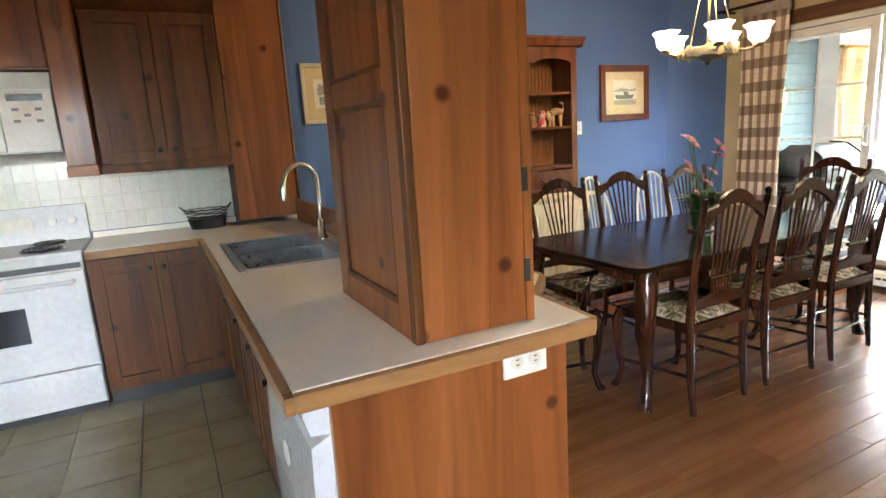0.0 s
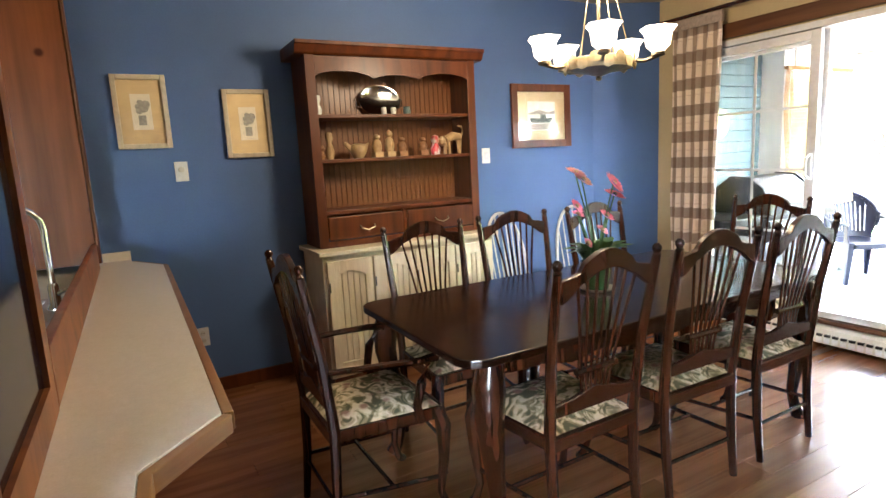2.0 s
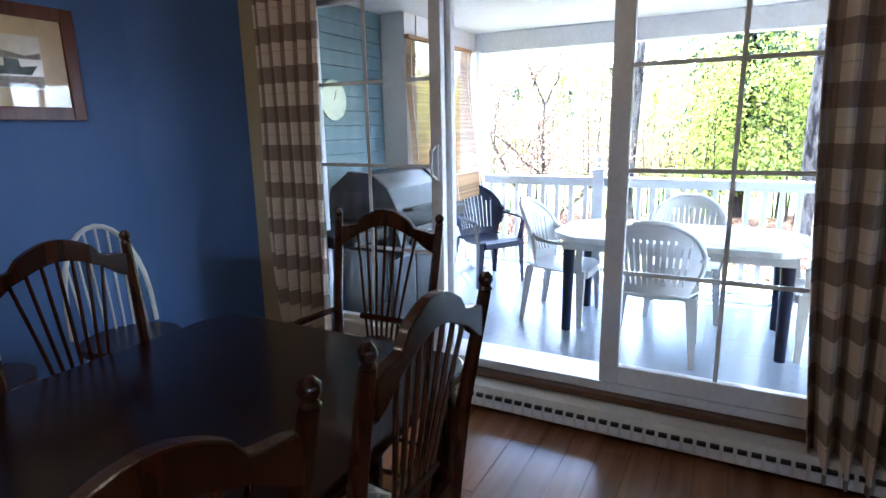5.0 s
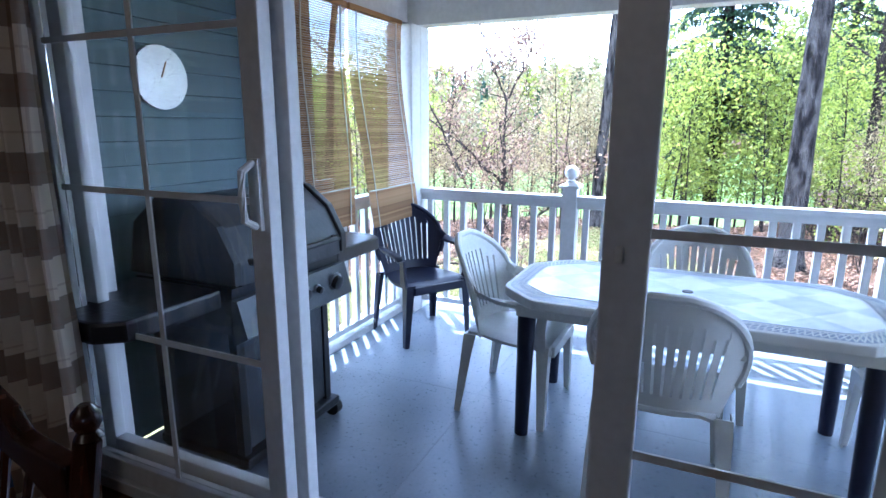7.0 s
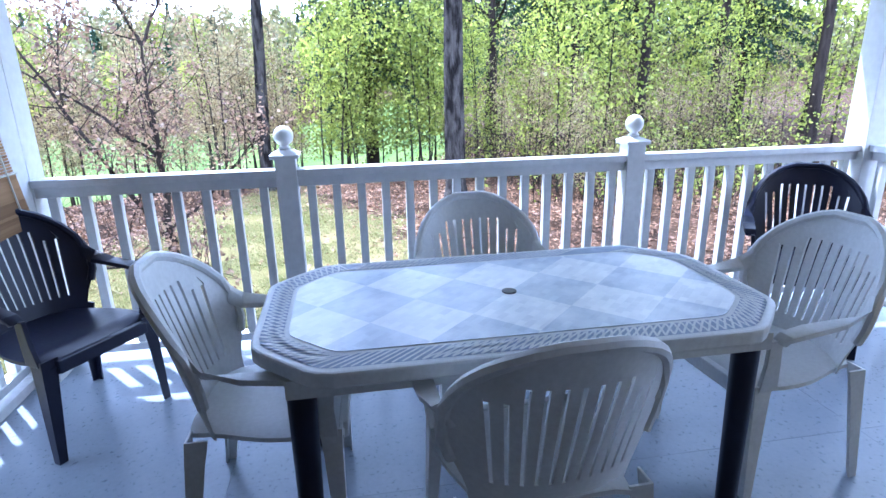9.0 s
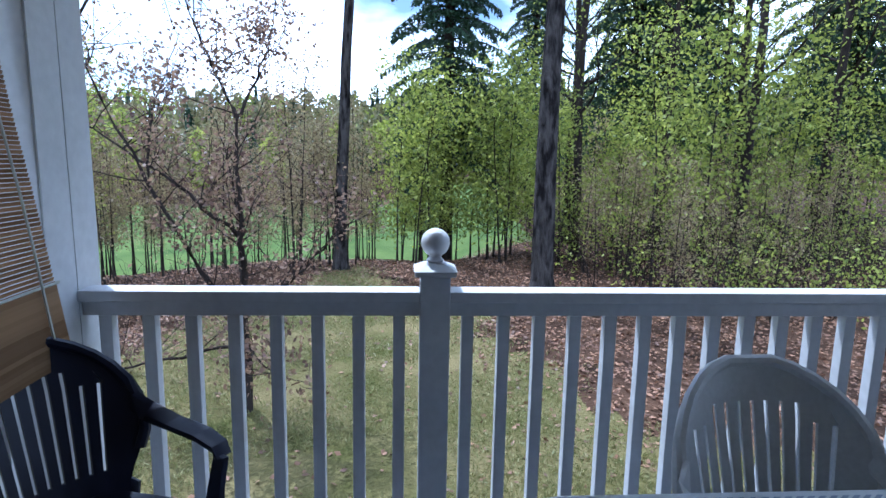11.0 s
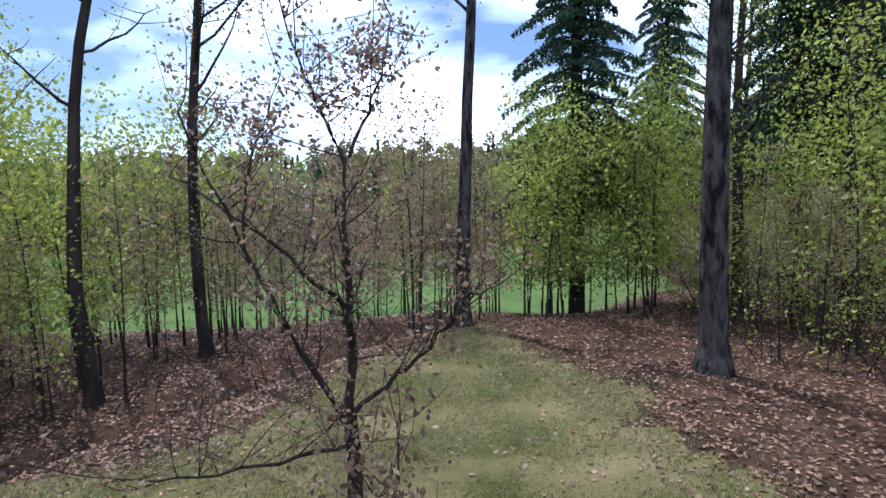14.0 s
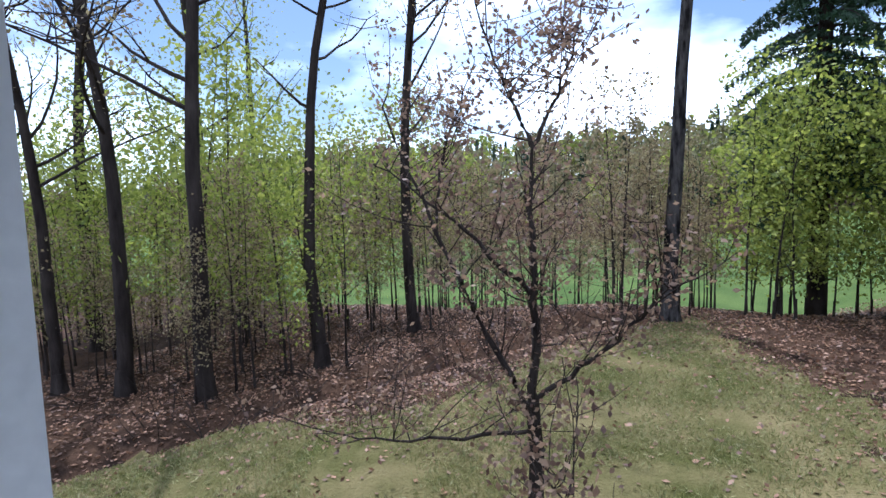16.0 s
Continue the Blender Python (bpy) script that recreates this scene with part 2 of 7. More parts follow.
def leaf_mat(name, a, b, trans=0.5):
    m, n, l, p = node_mat(name)
    geo, rp, tr, ms = n.new("ShaderNodeNewGeometry"), n.new("ShaderNodeValToRGB"), n.new("ShaderNodeBsdfTranslucent"), n.new("ShaderNodeMixShader")
    rp.color_ramp.elements[0].color, rp.color_ramp.elements[1].color = (*a, 1), (*b, 1)
    l.new(geo.outputs["Random Per Island"], rp.inputs["Fac"])
    l.new(rp.outputs["Color"], p.inputs["Base Color"])
    l.new(rp.outputs["Color"], tr.inputs["Color"])
    p.inputs["Roughness"].default_value = 0.55
    ms.inputs["Fac"].default_value = trans
    l.new(p.outputs["BSDF"], ms.inputs[1])
    l.new(tr.outputs["BSDF"], ms.inputs[2])
    l.new(ms.outputs["Shader"], n["Material Output"].inputs["Surface"])
    return m


LEAF_SPRING = leaf_mat("spring_leaves", (0.15, 0.20, 0.028), (0.45, 0.48, 0.09), 0.55)
LEAF_BRONZE = leaf_mat("bronze_buds", (0.15, 0.10, 0.055), (0.38, 0.31, 0.15))
CRAB_BUD = leaf_mat("crabapple_buds", (0.10, 0.052, 0.042), (0.36, 0.24, 0.15))
LEAF_SPRUCE = leaf_mat("spruce_needles", (0.010, 0.032, 0.012), (0.034, 0.075, 0.028), 0.15)
SPLASH_GROUT = surf("pale_grout", (0.58, 0.58, 0.54), (0.66, 0.66, 0.62), 0.9, 20)
LEAF_DULL = leaf_mat("distant_leaves", (0.12, 0.125, 0.045), (0.28, 0.25, 0.11), 0.35)
LITTER = leaf_mat("fallen_leaves", (0.085, 0.038, 0.021), (0.35, 0.19, 0.105), 0.1)
DRYGRASS = leaf_mat("grass_blades", (0.13, 0.15, 0.035), (0.36, 0.32, 0.14), 0.3)


# ---- mesh helpers ----
def part(name, bm, material, parent, label="", smooth=False, bevel=0.0):
    me = bpy.data.meshes.new(name)
    if bevel:
        bmesh.ops.bevel(bm, geom=list(bm.edges), offset=bevel, segments=2, affect="EDGES", profile=0.6)
    bm.normal_update()
    bm.to_mesh(me)
    bm.free()
    me.materials.append(material)
    if smooth:
        me.shade_smooth()
        me.set_sharp_from_angle(angle=radians(40))
    ob = new(name, me)
    ob.parent = parent
    return tagged(ob, label)


def empty(name, m, label="", category="", group="", kind=""):
    ob = new(name)
    ob.empty_display_size = 0.1
    ob.matrix_world = m
    return tagged(ob, label, category, group, kind)


def BM():
    return bmesh.new()


def bx(bm, x0, y0, z0, x1, y1, z1):
    v = bmesh.ops.create_cube(bm, size=1)["verts"]
    for q in v:
        q.co = Vector(((x0 + x1) / 2 + q.co.x * (x1 - x0), (y0 + y1) / 2 + q.co.y * (y1 - y0), (z0 + z1) / 2 + q.co.z * (z1 - z0)))
    return bm


def box(x0, y0, z0, x1, y1, z1):
    return bx(BM(), x0, y0, z0, x1, y1, z1)


def tube(bm, pts, radii, seg=8, flat=1.0):
    """A round or flattened rod through points, with a radius at each."""
    pts = [Vector(p) for p in pts]
    rings = []
    for i, p in enumerate(pts):
        d = (pts[min(i + 1, len(pts) - 1)] - pts[max(i - 1, 0)]).normalized()
        a = d.cross(Vector((0, 0, 1)) if abs(d.z) < 0.9 else Vector((0, 1, 0))).normalized()
        b = d.cross(a)
        r = radii[i] if isinstance(radii, (list, tuple)) else radii
        rings.append([bm.verts.new(p + (a * math.cos(2 * math.pi * k / seg) + b * flat * math.sin(2 * math.pi * k / seg)) * r) for k in range(seg)])
    for r0, r1 in zip(rings, rings[1:]):
        for k in range(seg):
            bm.faces.new((r0[k], r0[(k + 1) % seg], r1[(k + 1) % seg], r1[k]))
    bm.faces.new(rings[0][::-1])
    bm.faces.new(rings[-1])
    return bm


def lathe(bm, profile, seg=16, at=(0, 0, 0)):
    at = Vector(at)
    rings = [[bm.verts.new(at + Vector((max(r, 1e-4) * math.cos(2 * math.pi * k / seg), max(r, 1e-4) * math.sin(2 * math.pi * k / seg), z))) for k in range(seg)] for r, z in profile]
    for r0, r1 in zip(rings, rings[1:]):
        for k in range(seg):
            bm.faces.new((r0[k], r0[(k + 1) % seg], r1[(k + 1) % seg], r1[k]))
    bm.faces.new(rings[0][::-1])
    bm.faces.new(rings[-1])
    return bm


def slab(bm, poly, lo, hi, axis="z"):
    """A flat outline given thickness along an axis; the outline's two numbers are the other axes in order."""
    def at(u, v, w):
        return {"z": (u, v, w), "y": (u, w, v), "x": (w, u, v)}[axis]
    a = [bm.verts.new(at(u, v, lo)) for u, v in poly]
    b = [bm.verts.new(at(u, v, hi)) for u, v in poly]
    bm.faces.new(a[::-1])
    bm.faces.new(b)
    for i in range(len(poly)):
        j = (i + 1) % len(poly)
        bm.faces.new((a[i], a[j], b[j], b[i]))
    bmesh.ops.recalc_face_normals(bm, faces=bm.faces[:])
    return bm


def smooth01(t):
    t = min(1.0, max(0.0, t))
    return t * t * (3 - 2 * t)


def simple(name, bm, material, label, category, kind="", smooth=False, bevel=0.0, group=""):
    ob = part(name, bm, material, None, "", smooth, bevel)
    return tagged(ob, label, category, group, kind)

# ---- setting: the rooms ----
YN, XD, CEIL = 4.59, 5.24, 2.62     # hutch wall, door wall, ceiling


def wall(name, bm, material, label):
    return simple(name, bm, material, label, "wall", "structure")


wall("wall_north", box(-2.6, YN, 0, 4.68, YN + 0.12, CEIL), BLUE, "deep blue painted wall behind the hutch and kitchen")
wall("wall_angle", slab(BM(), [(4.68, YN), (5.238, 4.36), (5.238, 4.70), (4.68, YN + 0.12)], 0, CEIL), BLUE, "short angled blue wall beside the patio door")
bm = BM()
for y0, y1, z0, z1 in ((3.98, 4.70, 0, CEIL), (-2.1, 1.20, 0, CEIL), (1.20, 3.98, 2.17, CEIL), (1.20, 3.98, 0, 0.165)):
    bx(bm, XD, y0, z0, XD + 0.16, y1, z1)
wall("wall_east", bm, BEIGE, "beige painted wall around the patio door")
# Unseen wall: blue to cut bounce, opening sized and placed for fill light.
bm = BM()
for x0, x1, z0, z1 in ((-2.6, -1.9, 0, CEIL), (-0.6, XD, 0, CEIL), (-1.9, -0.6, 0, 1.0), (-1.9, -0.6, 2.15, CEIL)):
    bx(bm, x0, -2.1, z0, x1, -1.98, z1)
wall("wall_south", bm, BLUE, "unseen deep blue back wall with a window, dark to cut bounced light")
wall("wall_west", box(-2.72, -2.1, 0, -2.6, 4.71, CEIL), BEIGE, "beige painted kitchen wall")
simple("ceiling", box(-2.72, -2.1, CEIL, XD + 0.16, 4.71, CEIL + 0.1), CEILING, "plain beige painted ceiling", "ceiling", "structure")
floor = simple("floor", box(-2.72, -2.1, -0.12, XD + 0.16, 4.71, -0.012), FLOOR_GAP, "brown laminate board floor with beige kitchen tiles", "floor", "structure")
simple("baseboard", box(1.24, YN - 0.014, 0, 2.0, YN, 0.085), HUTCH, "dark wooden baseboard along the blue wall", "baseboard", "structure")

# ---- patio door ----
door = empty("door_1", pose(0, 0, 0), "white vinyl three-panel sliding patio door standing open", "patio door", kind="structure")


def ring(bm, x0, x1, y0, y1, z0, z1, w, wb=None):
    wb = wb or w
    bx(bm, x0, y0, z0, x1, y0 + w, z1)
    bx(bm, x0, y1 - w, z0, x1, y1, z1)
    bx(bm, x0, y0 + w, z0, x1, y1 - w, z0 + wb)
    bx(bm, x0, y0 + w, z1 - w, x1, y1 - w, z1)
    return bm


part("door_frame", ring(BM(), 5.20, 5.42, 1.20, 3.98, 0.165, 2.17, 0.045), VINYL, door, bevel=0.004)
for tag, y0, y1, x0 in (("fixed", 1.245, 2.215, 5.195), ("sliding", 3.03, 3.93, 5.215), ("fixed", 3.01, 3.935, 5.285)):
    leaf = part("door_panel", ring(BM(), x0, x0 + 0.045, y0, y1, 0.215, 2.12, 0.085 if tag == "fixed" else 0.065), VINYL, door, bevel=0.005)
    pane = part("pane", box(x0 + 0.018, y0 + 0.07, 0.28, x0 + 0.024, y1 - 0.07, 2.05), GLASS, leaf)
    pane.visible_shadow = False
    if y0 == 3.01:
        continue
    ym = (y0 + y1) / 2
    part("muntin", box(x0 + 0.010, ym - 0.009, 0.28, x0 + 0.016, ym + 0.009, 2.05), VINYL, leaf)
    for z in (0.74, 1.19, 1.62):
        part("muntin", box(x0 + 0.0095, y0 + 0.07, z - 0.009, x0 + 0.0155, y1 - 0.07, z + 0.009), VINYL, leaf)
    if tag == "sliding":
        bm = BM()
        bx(bm, x0 - 0.012, y0 + 0.018, 1.12, x0, y0 + 0.05, 1.30)
        tube(bm, [(x0 - 0.012, y0 + 0.034, 1.13), (x0 - 0.05, y0 + 0.034, 1.15), (x0 - 0.055, y0 + 0.034, 1.21), (x0 - 0.05, y0 + 0.034, 1.27), (x0 - 0.012, y0 + 0.034, 1.29)], 0.01, 8)
        part("handle", bm, WHITE_PLASTIC, leaf, "white pull handle with a latch", True)
    elif y0 < 2:
        part("latch", box(x0 - 0.02, y1 - 0.040, 1.135, x0, y1 - 0.026, 1.165), WHITE_PLASTIC, leaf, "small white latch keeper", bevel=0.004)
part("header_board", box(5.19, 1.12, 2.185, 5.238, 4.06, 2.295), TRIMWOOD, door, "brown wooden board over the door", bevel=0.005)
part("sill_board", box(5.16, 1.15, 0.13, 5.42, 4.03, 0.162), TRIMWOOD, door, "brown wooden sill board", bevel=0.005)
part("apron_board", box(5.215, 1.15, 0.03, 5.238, 4.03, 0.129), TRIMWOOD, door)
part("side_casing", box(5.215, 3.985, 0.165, 5.238, 4.06, 2.183), TRIMWOOD, door)

heater = empty("baseboard_heater", pose(5.10, 2.5, 0), "long cream enamel baseboard heater under the patio door", "heater")
bm = slab(BM(), [(-0.05, 0.03), (-0.05, 0.075), (-0.02, 0.122), (0.11, 0.128), (0.11, 0.03)], -1.9, 1.45, "y")
part("body", bm, HEATER, heater)
slot_m, fin_m = bpy.data.meshes.new("louvre_slot"), bpy.data.meshes.new("fin")
for mesh, bm, mt in ((slot_m, box(-0.0535, 0, 0.078, -0.034, 0.035, 0.094), BLACK), (fin_m, box(-0.0525, 0, 0.036, -0.050, 0.036, 0.072), VINYL)):
    bm.to_mesh(mesh)
    bm.free()
    mesh.materials.append(mt)
for i in range(66):
    for nm, mesh in (("louvre_slot", slot_m), ("fin", fin_m)):
        ob = new(nm, mesh)
        ob.parent = heater
        ob.location = (0, -1.86 + i * 0.05, 0)
for y in (-1.9, 1.40):
    part("foot", box(-0.04, y, 0, 0.1, y + 0.05, 0.032), HEATER, heater)

# ---- curtains ----
def plaid_mat():
    m, n, l, p = node_mat("plaid_cloth_shaded_folds")
    co, sp = n.new("ShaderNodeTexCoord"), n.new("ShaderNodeSeparateXYZ")
    l.new(co.outputs["UV"], sp.inputs[0])
    base = (0.80, 0.69, 0.57)
    prev = n.new("ShaderNodeRGB")
    prev.outputs[0].default_value = (*base, 1)
    prev = prev.outputs[0]
    # The broad X stripe is plaid and also paints shade into the folds.
    for axis, per, wid, tone in (("X", 0.19, 0.45, (0.24, 0.155, 0.105)), ("Y", 0.205, 0.42, (0.17, 0.105, 0.075)), ("Y", 0.1075, 0.06, (0.36, 0.22, 0.17)), ("X", 0.105, 0.08, (0.36, 0.24, 0.18))):
        dv, fr, lt, mx = n.new("ShaderNodeMath"), n.new("ShaderNodeMath"), n.new("ShaderNodeMath"), n.new("ShaderNodeMixRGB")
        dv.operation, fr.operation, lt.operation = "DIVIDE", "FRACT", "LESS_THAN"
        dv.inputs[1].default_value, lt.inputs[1].default_value = per, wid
        l.new(sp.outputs[axis], dv.inputs[0])
        l.new(dv.outputs[0], fr.inputs[0])
        l.new(fr.outputs[0], lt.inputs[0])
        sc = n.new("ShaderNodeMath")
        sc.operation, sc.inputs[1].default_value = "MULTIPLY", 0.72 if wid > 0.2 else 0.35
        l.new(lt.outputs[0], sc.inputs[0])
        l.new(sc.outputs[0], mx.inputs["Fac"])
        l.new(prev, mx.inputs["Color1"])
        mx.inputs["Color2"].default_value = (*tone, 1)
        prev = mx.outputs["Color"]
    l.new(prev, p.inputs["Base Color"])
    p.inputs["Roughness"].default_value = 0.9
    nz, bp = n.new("ShaderNodeTexNoise"), n.new("ShaderNodeBump")
    nz.inputs["Scale"].default_value = 400
    l.new(co.outputs["UV"], nz.inputs["Vector"])
    l.new(nz.outputs["Fac"], bp.inputs["Height"])
    bp.inputs["Strength"].default_value = 0.25
    l.new(bp.outputs["Normal"], p.inputs["Normal"])
    tr, ms = n.new("ShaderNodeBsdfTranslucent"), n.new("ShaderNodeMixShader")
    l.new(prev, tr.inputs["Color"])
    ms.inputs["Fac"].default_value = 0.22
    l.new(p.outputs["BSDF"], ms.inputs[1])
    l.new(tr.outputs["BSDF"], ms.inputs[2])
    l.new(ms.outputs["Shader"], n["Material Output"].inputs["Surface"])
    return m


PLAID = plaid_mat()


def curtain(y0, y1, z0, z1, folds, flare, depth):
    rng = random.Random(int(y0 * 100))
    ph = [rng.uniform(-0.5, 0.5) for _ in range(folds + 2)]
    bm = BM()
    uv = bm.loops.layers.uv.new("UVMap")
    nu, nv = folds * 10, 26
    grid = []
    for j in range(nv + 1):
        v = j / nv
        row = []
        for i in range(nu + 1):
            u = i / nu
            amp = depth * (0.55 + 0.55 * v) * (1 + 0.25 * ph[int(u * folds)])
            if v < 0.06:
                amp *= 0.45
            x = -amp * math.sin(2 * math.pi * folds * u + 0.5 * math.sin(v * 3)) + 0.008 * math.sin(v * 9 + u * 5)
            y = y0 + (y1 - y0) * u + flare * v * v * (0.5 - u) * 2
            # Half-period shift lays the dark stripe in each recess, as painted fold shade.
            row.append((bm.verts.new((x, y, z1 + (z0 - z1) * v)), (u * folds + 0.5) * 0.19, v * (z1 - z0)))
        grid.append(row)
    for j in range(nv):
        for i in range(nu):
            q = (grid[j][i], grid[j][i + 1], grid[j + 1][i + 1], grid[j + 1][i])
            f = bm.faces.new([a[0] for a in q])
            for lp, a in zip(f.loops, q):
                lp[uv].uv = (a[1], a[2])
    return bm


for y0, y1, z0, fl, folds, say in ((3.66, 4.09, 0.12, 0.03, 5, "gathered beside the blue wall"), (0.86, 1.50, 0.03, 0.12, 6, "hanging to the floor by the door")):
    cur = empty("curtain", pose(5.085, 0, 0), "brown and cream plaid curtain " + say, "curtain", "curtains of the patio door")
    ob = part("cloth", curtain(y0, y1, z0, 2.33, folds, fl, 0.055), PLAID, cur, smooth=True)
    ob.modifiers.new("thickness", "SOLIDIFY").thickness = 0.003
    part("heading_tape", box(-0.014, y0, 2.30, 0.012, y1, 2.38), surf("heading_cloth", (0.30, 0.24, 0.20), (0.38, 0.31, 0.26), 0.9, 40), cur, "gathered heading")
rod = empty("curtain_rod", pose(5.085, 0, 2.40), "dark wooden curtain rod on brackets above the patio door", "curtain rod")
part("pole", tube(BM(), [(0, 0.6, 0), (0, 4.36, 0)], 0.014, 10), DARKWOOD, rod, smooth=True)
for y in (0.7, 2.55, 4.30):
    part("bracket", box(-0.008, y - 0.012, -0.02, 0.155, y + 0.012, 0.0), DARKWOOD, rod)

# ---- kitchen ----
def raised_door(name, parent, x0, x1, z0, z1, y, material, thick=0.02, rail=0.06):
    """A framed door facing -y at plane y, with a raised panel."""
    bm = BM()
    bx(bm, x0, y, z0, x0 + rail, y + thick, z1)
    bx(bm, x1 - rail, y, z0, x1, y + thick, z1)
    bx(bm, x0 + rail, y, z0, x1 - rail, y + thick, z0 + rail)
    bx(bm, x0 + rail, y, z1 - rail, x1 - rail, y + thick, z1)
    d = part(name, bm, material, parent, bevel=0.003)
    bm = slab(BM(), [(x0 + rail, z0 + rail), (x1 - rail, z0 + rail), (x1 - rail, z1 - rail), (x0 + rail, z1 - rail)], y + 0.012, y + thick, "y")
    bx(bm, x0 + rail + 0.03, y + 0.003, z0 + rail + 0.03, x1 - rail - 0.03, y + 0.0118, z1 - rail - 0.03)
    part("door_panel", bm, material, d)
    return d


def knob(parent, x, y, z):
    part("knob", lathe(BM(), [(0.006, 0), (0.006, 0.012), (0.014, 0.016), (0.015, 0.024), (0.008, 0.029)], 10, (0, 0, 0)), BLACK, parent, "dark round knob", True).matrix_basis = pose(x, y, z, 90, 0, 0)


up = empty("wall_cabinet", pose(0, 0, 0), "dark-stained pine wall cabinet with two panelled doors", "cabinet")
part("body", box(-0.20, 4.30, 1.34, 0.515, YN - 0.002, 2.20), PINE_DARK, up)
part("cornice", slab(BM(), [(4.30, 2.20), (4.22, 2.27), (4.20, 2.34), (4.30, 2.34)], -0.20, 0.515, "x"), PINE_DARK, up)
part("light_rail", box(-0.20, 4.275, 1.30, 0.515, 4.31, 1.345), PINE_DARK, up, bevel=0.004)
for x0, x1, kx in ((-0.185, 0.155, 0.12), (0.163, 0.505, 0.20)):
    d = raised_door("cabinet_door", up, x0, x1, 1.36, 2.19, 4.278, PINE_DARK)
    knob(d, kx, 4.278, 1.42)
fill = empty("cabinet_end_panel", pose(0, 0, 0), "pine end panel with a carved bracket beside the microwave", "panel")
part("panel", box(-0.345, 4.16, 1.36, -0.205, YN - 0.002, 2.32), PINE, fill, bevel=0.004)
part("foot_block", box(-0.35, 4.15, 1.30, -0.2, YN - 0.002, 1.359), PINE_H, fill, bevel=0.004)
part("bracket", slab(BM(), [(-0.29, 2.2), (-0.25, 2.2), (-0.25, 2.09), (-0.27, 2.06), (-0.29, 2.09)], 4.135, 4.159, "y"), PINE_DARK, fill)
over = empty("over_range_cabinet", pose(0, 0, 0), "pine cabinet above the microwave", "cabinet")
part("body", box(-1.10, 4.24, 1.87, -0.35, YN - 0.002, 2.32), PINE, over)
for x0, x1 in ((-1.09, -0.73), (-0.72, -0.36)):
    raised_door("cabinet_door", over, x0, x1, 1.885, 2.31, 4.218, PINE)
mic = empty("microwave_oven", pose(0, 0, 0), "white over-the-range microwave oven", "microwave")
part("body", box(-1.10, 4.22, 1.44, -0.355, YN - 0.002, 1.86), WHITE_GLOSS, mic, bevel=0.008)
part("door", box(-1.095, 4.195, 1.45, -0.60, 4.218, 1.77), WHITE_GLOSS, mic, bevel=0.006)
part("window", box(-1.05, 4.191, 1.50, -0.66, 4.1945, 1.72), BLACK_GLASS, mic)
cp = part("control_panel", box(-0.595, 4.197, 1.45, -0.36, 4.218, 1.77), WHITE_PLASTIC, mic, bevel=0.004)
part("display", box(-0.56, 4.193, 1.71, -0.40, 4.1965, 1.745), BLACK_GLASS, cp, "dark display")
for i in range(3):
    for j in range(3):
        part("button", box(-0.545 + i * 0.05, 4.193, 1.60 + j * 0.03, -0.515 + i * 0.05, 4.1965, 1.615 + j * 0.03), HEATER if (i + j) % 2 else BLACK, cp)
for k in range(6):
    part("vent_slat", box(-1.08, 4.210, 1.785 + k * 0.011, -0.37, 4.2195, 1.790 + k * 0.011), HEATER, mic)

col = empty("pine_column", pose(0, 0, 0), "orange-stained knotty pine column panel at the end of the counter", "panel")
part("face", box(0.52, 4.30, 0.945, 0.90, 4.33, CEIL - 0.001), PINE, col, bevel=0.003)
part("side", box(0.88, 4.332, 0.945, 0.905, YN - 0.002, CEIL - 0.001), PINE, col, bevel=0.003)
part("inner_side", box(0.52, 4.332, 0.945, 0.54, YN - 0.002, CEIL - 0.001), PINE_DARK, col, bevel=0.003)
part("edge_bead", tube(BM(), [(0.905, 4.305, 0.945), (0.905, 4.305, 2.6)], 0.011, 8), PINE_DARK, col, smooth=True)
part("cap", box(0.50, 4.26, 2.42, 0.93, 4.299, 2.52), PINE_DARK, col, bevel=0.01)

splash = simple("backsplash", box(-1.10, YN - 0.008, 0.95, 0.515, YN - 0.002, 1.44), SPLASH_GROUT, "white tiled splashback behind the stove and counter", "backsplash", "structure")

# counters
base = empty("base_cabinet", pose(0, 0, 0), "dark-stained pine base cabinet with panelled doors along the wall", "cabinet")
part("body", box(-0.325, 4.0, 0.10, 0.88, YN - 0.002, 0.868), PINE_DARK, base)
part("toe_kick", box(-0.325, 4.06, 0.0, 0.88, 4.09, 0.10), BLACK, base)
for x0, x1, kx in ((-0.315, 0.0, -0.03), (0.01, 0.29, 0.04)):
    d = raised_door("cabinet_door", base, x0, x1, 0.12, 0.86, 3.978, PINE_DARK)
    knob(d, kx, 3.978, 0.78)
pen = empty("peninsula_cabinet", pose(0, 0, 0), "knotty pine peninsula cabinet with panelled end and doors", "cabinet")
part("end_panel", box(0.345, 1.655, 0.0, 1.0, 1.68, 0.868), PINE, pen, bevel=0.003)
part("bar_panel", box(0.88, 1.681, 0.0, 0.90, 4.40, 0.868), PINE, pen, bevel=0.003)
bm = box(0.34, 2.30, 0.10, 0.879, 2.80, 0.868)
bx(bm, 0.34, 2.801, 0.10, 0.879, 3.659, 0.70)
bx(bm, 0.34, 3.66, 0.10, 0.879, 3.999, 0.868)
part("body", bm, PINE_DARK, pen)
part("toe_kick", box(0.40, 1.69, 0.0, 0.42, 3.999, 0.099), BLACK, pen)
